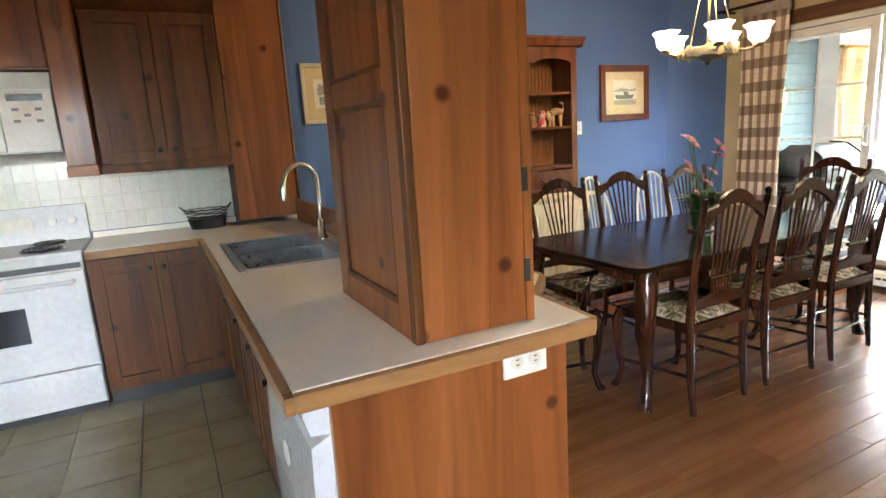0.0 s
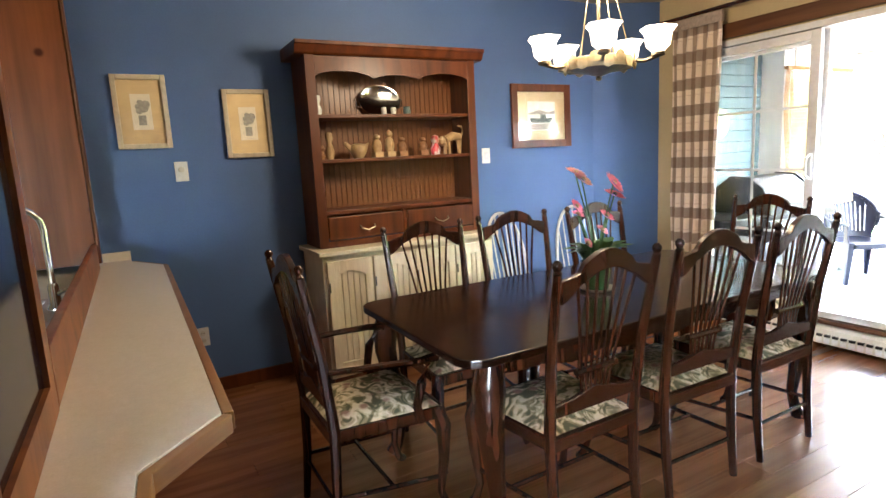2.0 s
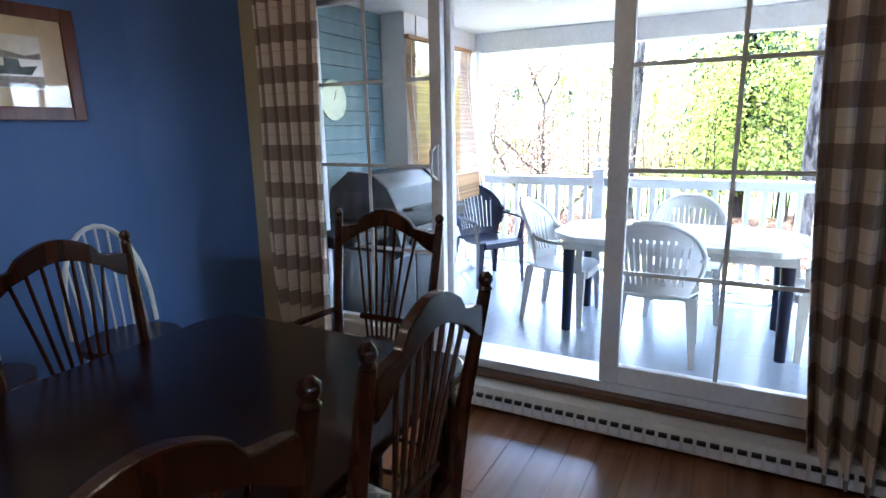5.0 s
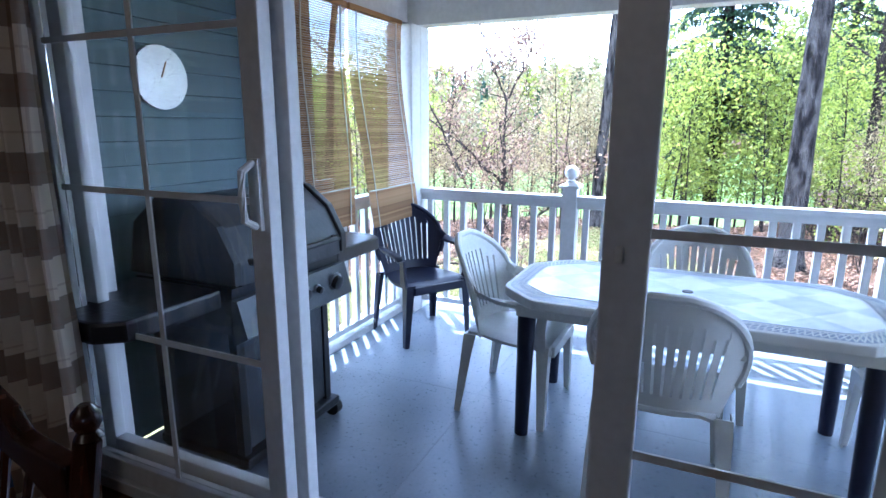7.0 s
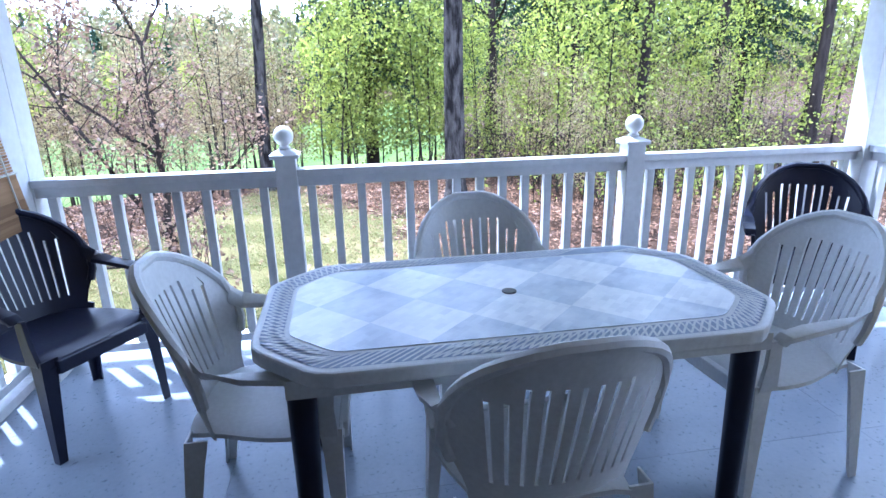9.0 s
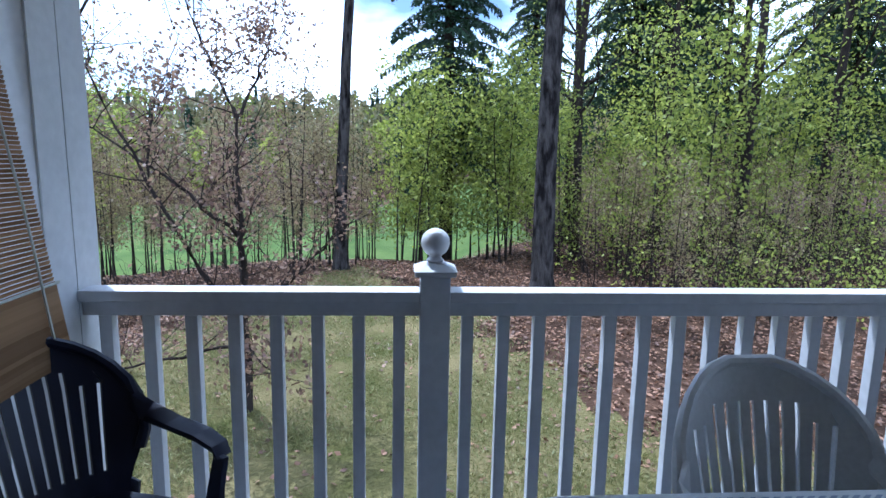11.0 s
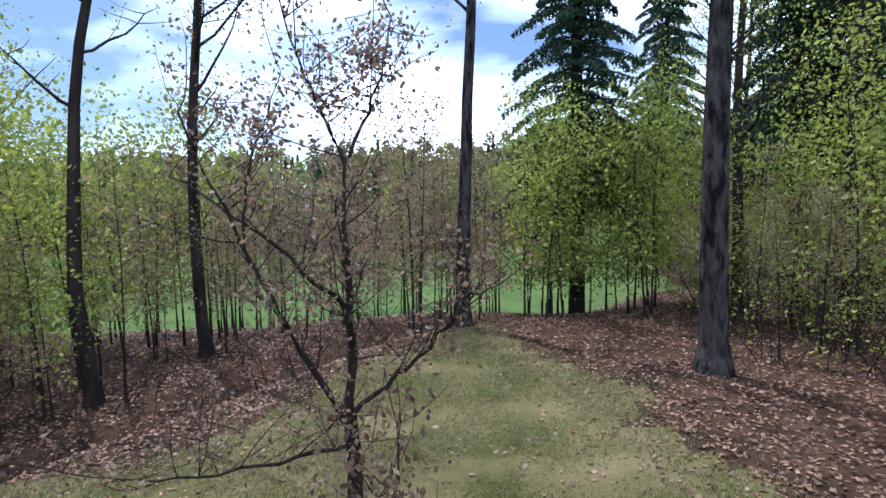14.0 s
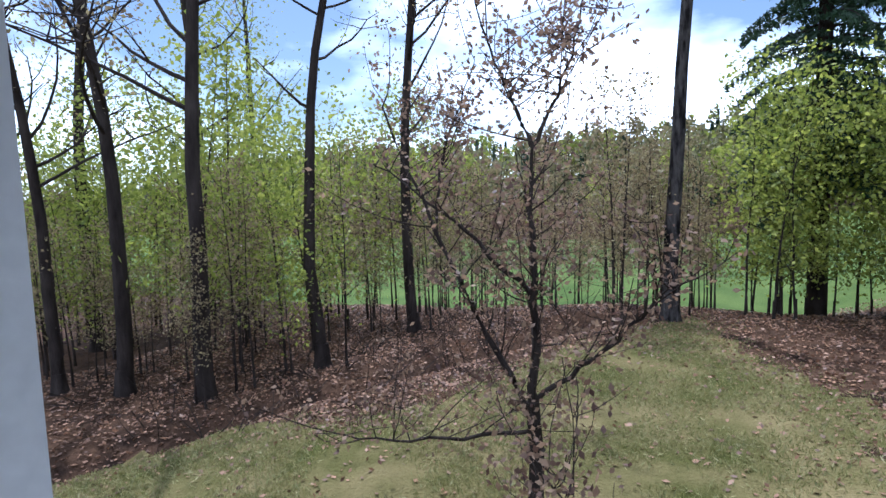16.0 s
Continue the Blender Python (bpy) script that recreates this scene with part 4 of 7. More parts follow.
def dining_chair(arms):
    """Faces +y. Sheaf-of-wheat back with an arched crest, cushioned seat, curved front legs."""
    e = empty("dining_armchair" if arms else "dining_chair", pose(0, 0, 0), "dark-stained wooden dining %s with spindle back and floral seat" % ("armchair" if arms else "chair"), "chair", "chairs round the dining table")
    for s in (-1, 1):
        pts = [(s * 0.195, -0.235, 0), (s * 0.197, -0.215, 0.2), (s * 0.20, -0.205, 0.46), (s * 0.212, -0.235, 0.75), (s * 0.225, -0.285, 1.03)]
        post = part("back_post", tube(BM(), pts, [0.015, 0.019, 0.021, 0.019, 0.015], 8), DARKWOOD, e, smooth=True)
        part("finial", lathe(BM(), [(0.010, 0), (0.016, 0.006), (0.011, 0.014), (0.017, 0.026), (0.016, 0.036), (0.007, 0.046)], 10, (s * 0.2255, -0.2865, 1.028)), DARKWOOD, post, smooth=True)
        pts = [(s * 0.225, 0.195, 0.45), (s * 0.238, 0.215, 0.38), (s * 0.235, 0.210, 0.24), (s * 0.225, 0.195, 0.10), (s * 0.235, 0.215, 0.03), (s * 0.240, 0.235, 0.0)]
        part("front_leg", tube(BM(), pts, [0.026, 0.030, 0.022, 0.015, 0.017, 0.022], 8), DARKWOOD, e, smooth=True)
        part("side_stretcher", tube(BM(), [(s * 0.197, -0.215, 0.19), (s * 0.226, 0.198, 0.16)], 0.009, 6), DARKWOOD, e, smooth=True)
    part("back_stretcher", tube(BM(), [(-0.197, -0.218, 0.165), (0.197, -0.218, 0.165)], 0.008, 6), DARKWOOD, e, smooth=True)
    part("cross_stretcher", tube(BM(), [(-0.21, 0.0, 0.177), (0.21, 0.0, 0.177)], 0.009, 6), DARKWOOD, e, smooth=True)
    n = 20
    top, low = [], []
    for i in range(n + 1):
        u = i / n * 2 - 1
        hump = math.cos(u * math.pi / 2) ** 1.3
        curl = 0.018 * math.cos(u * math.pi * 2.0) * (abs(u) > 0.5)
        top.append((u * 0.208, 0.985 + 0.10 * hump + curl))
        low.append((u * 0.208, 0.935 + 0.085 * hump - curl * 0.3))
    part("crest_rail", slab(BM(), top + low[::-1], -0.012, 0.012, "y"), DARKWOOD, e, bevel=0.004).matrix_basis = pose(0, -0.275, 0) @ Matrix.Rotation(0.0, 4, "X")
    part("lower_rail", slab(BM(), [(-0.205, 0.565), (-0.10, 0.575), (0, 0.60), (0.10, 0.575), (0.205, 0.565), (0.205, 0.525), (-0.205, 0.525)], -0.010, 0.010, "y"), DARKWOOD, e, bevel=0.003).matrix_basis = pose(0, -0.212, 0)
    part("tie_bar", tube(BM(), [(-0.095, -0.222, 0.665), (0.095, -0.222, 0.665)], 0.013, 8), DARKWOOD, e, smooth=True)
    for i in range(7):
        u = i / 6 * 2 - 1
        zt = 0.94 + 0.08 * math.cos(u * 0.62 * math.pi / 2) ** 1.3
        part("spindle", tube(BM(), [(u * 0.062, -0.214, 0.58), (u * 0.075, -0.222, 0.665), (u * 0.10, -0.248, 0.82), (u * 0.130, -0.274, zt)], 0.0058, 6), DARKWOOD, e, smooth=True)
    part("seat_frame", slab(BM(), [(-0.205, -0.225), (0.205, -0.225), (0.24, 0.225), (-0.24, 0.225)], 0.405, 0.455), DARKWOOD, e, bevel=0.006)
    bm = BM()
    g = 8
    grid = [[None] * (g + 1) for _ in range(g + 1)]
    for i in range(g + 1):
        for j in range(g + 1):
            u, v = i / g * 2 - 1, j / g * 2 - 1
            w = 0.195 + 0.035 * (v + 1) / 2
            edge = max(abs(u), abs(v))
            grid[i][j] = bm.verts.new((u * w, v * 0.205, 0.456 + 0.045 * (1 - edge ** 4)))
    for i in range(g):
        for j in range(g):
            bm.faces.new((grid[i][j], grid[i + 1][j], grid[i + 1][j + 1], grid[i][j + 1]))
    part("seat_cushion", bm, FLORAL, e, "padded seat in faded floral tapestry", True)
    if arms:
        for s in (-1, 1):
            part("arm_rest", tube(BM(), [(s * 0.208, -0.225, 0.68), (s * 0.245, -0.05, 0.675), (s * 0.265, 0.12, 0.665), (s * 0.245, 0.19, 0.66)], [0.014, 0.018, 0.021, 0.024], 8, 0.7), DARKWOOD, e, smooth=True)
            part("arm_post", tube(BM(), [(s * 0.25, 0.16, 0.655), (s * 0.262, 0.12, 0.58), (s * 0.252, 0.10, 0.49), (s * 0.243, 0.12, 0.42)], [0.016, 0.02, 0.018, 0.016], 8), DARKWOOD, e, smooth=True)
    return e


def place(ob, x, y, z, rz):
    ob.matrix_world = pose(x, y, z, 0, 0, rz)
    return ob


chair = place(dining_chair(False), 2.41, 2.46, 0, 1.5)
for x, y, r in ((3.0, 2.47, -1.0), (3.575, 2.47, 0.5), (2.40, 3.17, 181), (2.97, 3.19, 178), (3.60, 3.17, 182)):
    copy_thing(chair, pose(x, y, 0, 0, 0, r))
arm = place(dining_chair(True), 1.83, 2.92, 0, -90)
copy_thing(arm, pose(4.20, 2.885, 0, 0, 0, 91))

table = empty("dining_table", pose(3.0, 2.81, 0), "long dark polished wooden dining table with curved legs", "table")
oct_ = []
for cx, cy, a0 in ((0.95, 0.40, 0), (-0.95, 0.40, 90), (-0.95, -0.40, 180), (0.95, -0.40, 270)):
    for k in range(5):
        a = radians(a0 + k * 22.5)
        oct_.append((cx + 0.10 * math.cos(a), cy + 0.09 * math.sin(a)))
part("tabletop", slab(BM(), oct_, 0.722, 0.752), TABLEWOOD, table, bevel=0.006)
for s in (-1, 1):
    prof = [(-0.84, 0.722), (0.84, 0.722), (0.84, 0.655)] + [(0.84 - k * 0.14, 0.635 + (0.02 if k % 2 else -0.005)) for k in range(1, 12)] + [(-0.84, 0.655)]
    part("long_apron", slab(BM(), prof, s * 0.415 - 0.011, s * 0.415 + 0.011, "y"), DARKWOOD, table, bevel=0.002)
    prof = [(-0.39, 0.722), (0.39, 0.722), (0.39, 0.65), (0.2, 0.63), (0, 0.655), (-0.2, 0.63), (-0.39, 0.65)]
    part("end_apron", slab(BM(), prof, s * 0.90 - 0.011, s * 0.90 + 0.011, "x"), DARKWOOD, table, bevel=0.002)
    for t in (-1, 1):
        x, y = s * 0.92, t * 0.425
        pts = [(x, y, 0.721), (x + s * 0.02, y + t * 0.012, 0.62), (x + s * 0.025, y + t * 0.015, 0.52), (x, y, 0.32), (x - s * 0.02, y - t * 0.01, 0.14), (x, y, 0.05), (x + s * 0.02, y + t * 0.01, 0)]
        part("leg", tube(BM(), pts, [0.045, 0.058, 0.052, 0.036, 0.025, 0.028, 0.036], 10), DARKWOOD, table, smooth=True)

# hutch
hutch = empty("hutch_top", pose(2.68, 0, 0), "dark wooden hutch with beadboard back, scalloped valance and drawers", "hutch")
YF = 4.29
part("back_board", box(-0.56, YN - 0.022, 0.90, 0.56, YN - 0.012, 2.04), HUTCH_BACK, hutch, "ribbed beadboard back")
slat = None
for i in range(30):
    if slat is None:
        slat = part("bead_slat", box(0, YN - 0.028, 1.10, 0.031, YN - 0.0221, 2.03), HUTCH_BACK, hutch)
        bs = slat
    else:
        bs = new("bead_slat", slat.data)
        bs.parent = hutch
    bs.location = (-0.555 + i * 0.0375, 0, 0)
for s in (-1, 1):
    part("side", box(s * 0.58 - 0.012, YF, 0.875, s * 0.58 + 0.012, YN - 0.002, 2.05), HUTCH, hutch, bevel=0.002)
    part("face_stile", box(s * 0.565 - 0.03, YF - 0.014, 0.875, s * 0.565 + 0.03, YF - 0.001, 2.05), HUTCH, hutch, bevel=0.003)
val = [(-0.535, 2.045), (0.535, 2.045)]
for k in range(41):
    u = 1 - k / 40 * 2
    z = 1.925 + 0.035 * abs(math.cos(u * math.pi * 1.5)) ** 0.6 - (0.018 if abs(u) < 0.34 else 0)
    val.append((u * 0.535, z))
part("valance", slab(BM(), val, YF - 0.013, YF - 0.001, "y"), HUTCH, hutch)
part("crown", slab(BM(), [(YF - 0.014, 2.05), (YF - 0.03, 2.06), (YF - 0.05, 2.10), (YF - 0.06, 2.105), (YF - 0.06, 2.125), (YN - 0.002, 2.125), (YN - 0.002, 2.05)], -0.655, 0.655, "x"), HUTCH, hutch, bevel=0.003)
for z in (1.415, 1.69):
    part("shelf", box(-0.565, YF + 0.012, z - 0.011, 0.565, YN - 0.029, z + 0.011), HUTCH, hutch, bevel=0.003)
part("drawer_case_top", box(-0.567, YF + 0.002, 1.08, 0.567, YN - 0.029, 1.105), HUTCH, hutch, bevel=0.003)
part("bottom_rail", box(-0.535, YF - 0.012, 0.875, 0.535, YF, 0.915), HUTCH, hutch)
part("drawer_divider", box(-0.012, YF - 0.012, 0.916, 0.012, YF, 1.08), HUTCH, hutch)
for x0, x1 in ((-0.53, -0.018), (0.018, 0.53)):
    d = part("drawer", box(x0, YF - 0.022, 0.922, x1, YF + 0.002, 1.068), HUTCH, hutch, bevel=0.006)
    xm = (x0 + x1) / 2
    part("pull", tube(BM(), [(xm - 0.05, YF - 0.022, 1.0), (xm - 0.045, YF - 0.04, 0.985), (xm, YF - 0.045, 0.97), (xm + 0.045, YF - 0.04, 0.985), (xm + 0.05, YF - 0.022, 1.0)], 0.004, 6), PEWTER, d, "dark bail pull", True)
buf = empty("buffet_cabinet", pose(2.68, 0, 0), "cream whitewashed beadboard buffet under the hutch", "cabinet")
part("body", box(-0.62, 4.17, 0.06, 0.62, YN - 0.002, 0.845), WHITEWASH, buf)
part("top", box(-0.65, 4.13, 0.846, 0.65, YN - 0.002, 0.874), WHITEWASH, buf, bevel=0.005)
part("plinth", box(-0.60, 4.19, 0.0, 0.60, YN - 0.01, 0.059), HUTCH, buf)
for k in range(4):
    x0 = -0.60 + k * 0.302
    x1 = x0 + 0.292
    bm = BM()
    for a, b, c, d in ((x0, 0.10, x0 + 0.05, 0.81), (x1 - 0.05, 0.10, x1, 0.81), (x0 + 0.05, 0.10, x1 - 0.05, 0.16)):
        bx(bm, a, 4.146, b, c, 4.168, d)
    arch = [(x0 + 0.05, 0.81), (x1 - 0.05, 0.81), (x1 - 0.05, 0.70), (x1 - 0.08, 0.725), ((x0 + x1) / 2, 0.745), (x0 + 0.08, 0.725), (x0 + 0.05, 0.70)]
    slab(bm, arch, 4.146, 4.168, "y")
    d = part("cabinet_door", bm, WHITEWASH, buf)
    for j in range(5):
        part("bead_slat", box(x0 + 0.052 + j * 0.038, 4.156, 0.161, x0 + 0.086 + j * 0.038, 4.168, 0.74), WHITEWASH, d)
    part("hinge", box(x0 + 0.002, 4.140, 0.62, x0 + 0.010, 4.1455, 0.68), BLACK, d, "small dark hinge")

# hutch ornaments
CLAY = surf("tan_clay", (0.36, 0.22, 0.10), (0.52, 0.36, 0.19), 0.6, 18, bump=0.3)
CLAYB = surf("brown_clay", (0.22, 0.10, 0.04), (0.36, 0.18, 0.08), 0.6, 18, bump=0.3)
REDP = surf("red_glaze", (0.55, 0.05, 0.06), (0.65, 0.55, 0.5), 0.3, 22, bump=0.1, contrast=(0.45, 0.55))
tray = empty("silver_tray", pose(2.66, YN - 0.07, 1.702, -12, 0, 0), "oval silver tray leaning on the hutch shelf", "tray")
bm = BM()
lathe(bm, [(0.001, 0.0), (0.105, 0.004), (0.118, 0.012), (0.135, 0.016), (0.135, 0.010), (0.118, 0.004), (0.105, -0.004), (0.001, -0.006)], 36)
part("dish", bm, CHROME, tray, smooth=True).matrix_basis = pose(0, 0, 0.108, 90, 0, 0) @ Matrix.Diagonal((1.15, 0.78, 1, 1))
for s in (-1, 1):
    part("handle", tube(BM(), [(s * 0.135, 0, 0.065), (s * 0.165, -0.004, 0.07), (s * 0.17, -0.004, 0.12), (s * 0.135, 0, 0.125)], 0.006, 6), CHROME, tray, smooth=True)
for x in (2.63, 2.70):
    c = empty("candle", pose(x, 4.40, 1.701), "short white candle on the hutch shelf", "candle", "candles on the hutch")
    part("wax", lathe(BM(), [(0.018, 0), (0.018, 0.05), (0.012, 0.052)], 14), WHITE_PLASTIC, c, smooth=True)
    part("wick", tube(BM(), [(0, 0, 0.05), (0.002, 0, 0.062)], 0.0015, 4), BLACK, c)
jar = simple("blue_glass_jar", lathe(BM(), [(0.02, 0), (0.026, 0.02), (0.022, 0.05), (0.026, 0.055)], 14), SIDING, "small blue-green glass jar on the hutch shelf", "jar", smooth=True)
jar.matrix_world = pose(2.80, 4.40, 1.701)


def figurine(x, kind, material, h, label):
    bm = BM()
    bx(bm, -0.032, -0.025, 0, 0.032, 0.025, 0.035)
    lathe(bm, [(0.026, 0.035), (0.033, h * 0.5), (0.024, h * 0.72), (0.012, h * 0.78), (0.024, h * 0.86), (0.022, h * 0.96), (0.006, h * (1.08 if kind else 1.0))], 12)
    ob = simple("figurine", bm, material, label, "figurine", smooth=True, group="figurines on the hutch shelf")
    ob.matrix_world = pose(x, 4.40, 1.427, 0, 0, 10)


for x, k, m, h in ((2.565, 0, CLAY, 0.15), (2.655, 1, CLAY, 0.165), (2.745, 0, CLAYB, 0.125), (2.905, 0, CLAYB, 0.12)):
    figurine(x, k, m, h, "small carved clay figurine on a square base")
fg = simple("red_figurine", lathe(BM(), [(0.03, 0), (0.035, 0.04), (0.02, 0.075), (0.03, 0.10), (0.022, 0.125), (0.004, 0.135)], 14), REDP, "small red and white glazed figurine on the hutch shelf", "figurine", smooth=True)
fg.matrix_world = pose(3.005, 4.40, 1.427)
cat = BM()
tube(cat, [(-0.075, 0, 0.10), (0.0, 0, 0.125), (0.065, 0, 0.115)], [0.026, 0.03, 0.028], 10)
lathe(cat, [(0.004, 0.055), (0.026, 0.075), (0.028, 0.10), (0.006, 0.125)], 10, (-0.105, 0, 0))
for x in (-0.07, -0.045, 0.045, 0.07):
    tube(cat, [(x, 0.01 if x in (-0.07, 0.07) else -0.012, 0), (x, 0, 0.11)], [0.011, 0.014], 6)
tube(cat, [(0.08, 0, 0.12), (0.10, 0, 0.16), (0.085, 0, 0.19), (0.05, 0, 0.195)], [0.009, 0.008, 0.008, 0.006], 6)
ct = simple("wooden_cat", cat, CLAY, "carved wooden cat with a curled tail on the shelf", "figurine", smooth=True)
ct.matrix_world = pose(3.15, 4.40, 1.427, 0, 0, 12)
hen = BM()
lathe(hen, [(0.03, 0), (0.05, 0.03), (0.062, 0.06), (0.055, 0.085), (0.02, 0.095)], 16)
tube(hen, [(-0.05, 0, 0.06), (-0.08, 0, 0.09), (-0.09, 0, 0.105)], [0.02, 0.015, 0.008], 8)
tube(hen, [(0.045, 0, 0.07), (0.075, 0, 0.095)], [0.02, 0.006], 8)
hn = simple("clay_hen_dish", hen, CLAY, "tan clay hen-shaped dish on the hutch shelf", "dish", smooth=True)
hn.matrix_world = pose(2.43, 4.40, 1.427)
for x, z, h, m in ((2.19, 1.701, 0.13, WHITE_PLASTIC), (2.19, 1.427, 0.09, CLAYB), (2.25, 1.427, 0.17, CLAY)):
    v = simple("ornament_vase", lathe(BM(), [(0.022, 0), (0.03, h * 0.3), (0.016, h * 0.6), (0.026, h * 0.8), (0.02, h)], 14), m, "small vase at the end of the hutch shelf", "vase", smooth=True, group="vases on the hutch")
    v.matrix_world = pose(x, 4.44, z)

# white windsor chairs
WHITE_CHAIR = surf("white_chair_paint", (0.58, 0.58, 0.55), (0.70, 0.70, 0.67), 0.4, 8, bump=0.08)


def windsor():
    e = empty("windsor_chair", pose(0, 0, 0), "white hoop-back windsor chair with a dark wooden seat", "chair", "windsor chairs by the wall")
    hoop = [(0.19 * math.cos(a), -0.17 - 0.10 * math.sin(a), 0.45 + (0.50 if 0 < a < math.pi else 0) * math.sin(a) ** 0.75) for a in [math.pi * k / 16 for k in range(17)]]
    part("hoop", tube(BM(), hoop, 0.012, 8), WHITE_CHAIR, e, smooth=True)
    for k in range(7):
        u = (k / 6 * 2 - 1) * 0.78
        part("spindle", tube(BM(), [(u * 0.16, -0.175, 0.45), (u * 0.195, -0.17 - 0.10 * (1 - u * u) ** 0.5, 0.45 + 0.5 * (1 - u * u) ** 0.375)], 0.006, 6), WHITE_CHAIR, e, smooth=True)
    ring_ = [(0.215 * math.cos(2 * math.pi * k / 24) , 0.20 * math.sin(2 * math.pi * k / 24)) for k in range(24)]
    part("seat", slab(BM(), ring_, 0.42, 0.455), DARKWOOD, e, "dark wooden seat", bevel=0.008)
    for sx in (-1, 1):
        for sy in (-1, 1):
            part("leg", tube(BM(), [(sx * 0.12, sy * 0.12, 0.425), (sx * 0.155, sy * 0.155, 0.26), (sx * 0.165, sy * 0.165, 0.2), (sx * 0.20, sy * 0.20, 0)], [0.012, 0.021, 0.014, 0.011], 8), WHITE_CHAIR, e, smooth=True)
    return e


w = place(windsor(), 3.62, 4.24, 0, 184)
copy_thing(w, pose(4.22, 4.16, 0, 0, 0, 168))

# flower pot
pot = empty("flower_pot", pose(2.95, 2.78, 0.753), "pink gerbera daisies in a green ceramic pot", "potted plant")
part("saucer", lathe(BM(), [(0.065, 0), (0.085, 0.012), (0.082, 0.014), (0.06, 0.004)], 20), WHITE_PLASTIC, pot, "white saucer", True)
part("pot", lathe(BM(), [(0.052, 0.006), (0.07, 0.11), (0.078, 0.115), (0.078, 0.135), (0.068, 0.135), (0.06, 0.10)], 20), GREEN_CERAMIC, pot, smooth=True)
part("soil", lathe(BM(), [(0.062, 0.105), (0.05, 0.112), (0.001, 0.115)], 14), BARK_DARK, pot)
rng = random.Random(4)
for k in range(22):
    a, r = rng.uniform(0, 6.28), rng.uniform(0.09, 0.17)
    z = rng.uniform(0.13, 0.24)
    bm = BM()
    c = Vector((0.03 * math.cos(a), 0.03 * math.sin(a), 0.11))
    tip = Vector((r * math.cos(a), r * math.sin(a), z))
    mid = (c + tip) / 2 + Vector((0, 0, 0.05))
    sd = Vector((-math.sin(a), math.cos(a), 0)) * rng.uniform(0.022, 0.04)
    q = [bm.verts.new(p) for p in (c, c * 0.5 + mid * 0.5 + sd * 0.6, mid + sd, tip * 0.7 + mid * 0.3 + sd * 0.6, tip, tip * 0.7 + mid * 0.3 - sd * 0.6, mid - sd, c * 0.5 + mid * 0.5 - sd * 0.6)]
    mv = bm.verts.new(mid + Vector((0, 0, -0.006)))
    for i in range(8):
        bm.faces.new((q[i], q[(i + 1) % 8], mv))
    part("leaf", bm, LEAF, pot, smooth=True)
for k, (dx, dy, h, mt, r) in enumerate(((-0.07, 0.06, 0.585, PETAL, 0.056), (-0.04, 0.05, 0.55, PETAL, 0.056), (0.045, -0.06, 0.53, PETAL_RED, 0.062), (0.06, -0.05, 0.47, PETAL_RED, 0.055), (0.02, -0.04, 0.37, PETAL_RED, 0.042), (-0.07, 0.06, 0.42, PETAL_RED, 0.042), (-0.08, 0.04, 0.38, PETAL_RED, 0.035), (0.0, -0.03, 0.30, PETAL_RED, 0.035), (-0.06, 0.0, 0.24, PETAL_RED, 0.03))):
    h *= 0.93
    st = part("stem", tube(BM(), [(0.01 * dx, 0.01 * dy, 0.11), (dx * 0.4, dy * 0.4, h * 0.6), (dx, dy, h)], 0.0035, 6), LEAF, pot)
    bm = BM()
    tilt = Matrix.Rotation(radians(25 + 14 * (k % 3)), 4, Vector((0.9, 0.5, 0)))
    for j in range(22):
        a, rr, zz = j * 2 * math.pi / 11 + (0.14 if j >= 11 else 0), r * (1.0 if j < 11 else 0.7), 0.004 + (0.008 if j >= 11 else 0)
        w_ = rr * 0.26
        p0, p1 = Vector((0.008 * math.cos(a), 0.008 * math.sin(a), zz)), Vector((rr * math.cos(a), rr * math.sin(a), zz + 0.006))
        sd = Vector((-math.sin(a), math.cos(a), 0)) * w_
        m_ = p0 * 0.35 + p1 * 0.65
        vs = [bm.verts.new(tilt @ p + Vector((dx, dy, h))) for p in (p0, m_ + sd, p1, m_ - sd)]
        bm.faces.new(vs)
    fl = part("flower", bm, mt, st, "coral pink daisy" if mt is PETAL else "deep pink daisy")
    part("eye", lathe(BM(), [(0.012, 0), (0.011, 0.006), (0.003, 0.01)], 10), BLACK if k == 3 else CLAY, st).matrix_basis = Matrix.Translation((dx, dy, h)) @ tilt @ Matrix.Translation((0, 0, 0.008))

# chandelier
lampm, ln_, ll_, lp_ = node_mat("frosted_shade")
lp_.inputs["Base Color"].default_value = (0.9, 0.82, 0.7, 1)
lp_.inputs["Roughness"].default_value = 0.5
lp_.inputs["Emission Color"].default_value = (1.0, 0.74, 0.45, 1)
lp_.inputs["Emission Strength"].default_value = 0.16
CERAMIC = surf("ceramic_flowers", (0.50, 0.40, 0.24), (0.62, 0.52, 0.34), 0.4, 25, bump=0.3)
ch = empty("chandelier", pose(3.03, 2.84, 1.73), "pewter chandelier with frosted glass shades and a ceramic flower ring", "chandelier")
part("ring", lathe(BM(), [(0.125, 0.035), (0.145, 0.03), (0.15, 0.075), (0.13, 0.08)], 28), CERAMIC, ch, "cream ceramic ring", True)
rng = random.Random(9)
for k in range(18):
    a = k * 2 * math.pi / 18
    bm = BM()
    lathe(bm, [(0.004, 0), (0.022, 0.004), (0.026, 0.012), (0.008, 0.016)], 8)
    part("ceramic_flower", bm, CERAMIC, ch, smooth=True).matrix_basis = pose(0.148 * math.cos(a), 0.148 * math.sin(a), 0.045 + 0.022 * (k % 2), 0, 90, math.degrees(a))
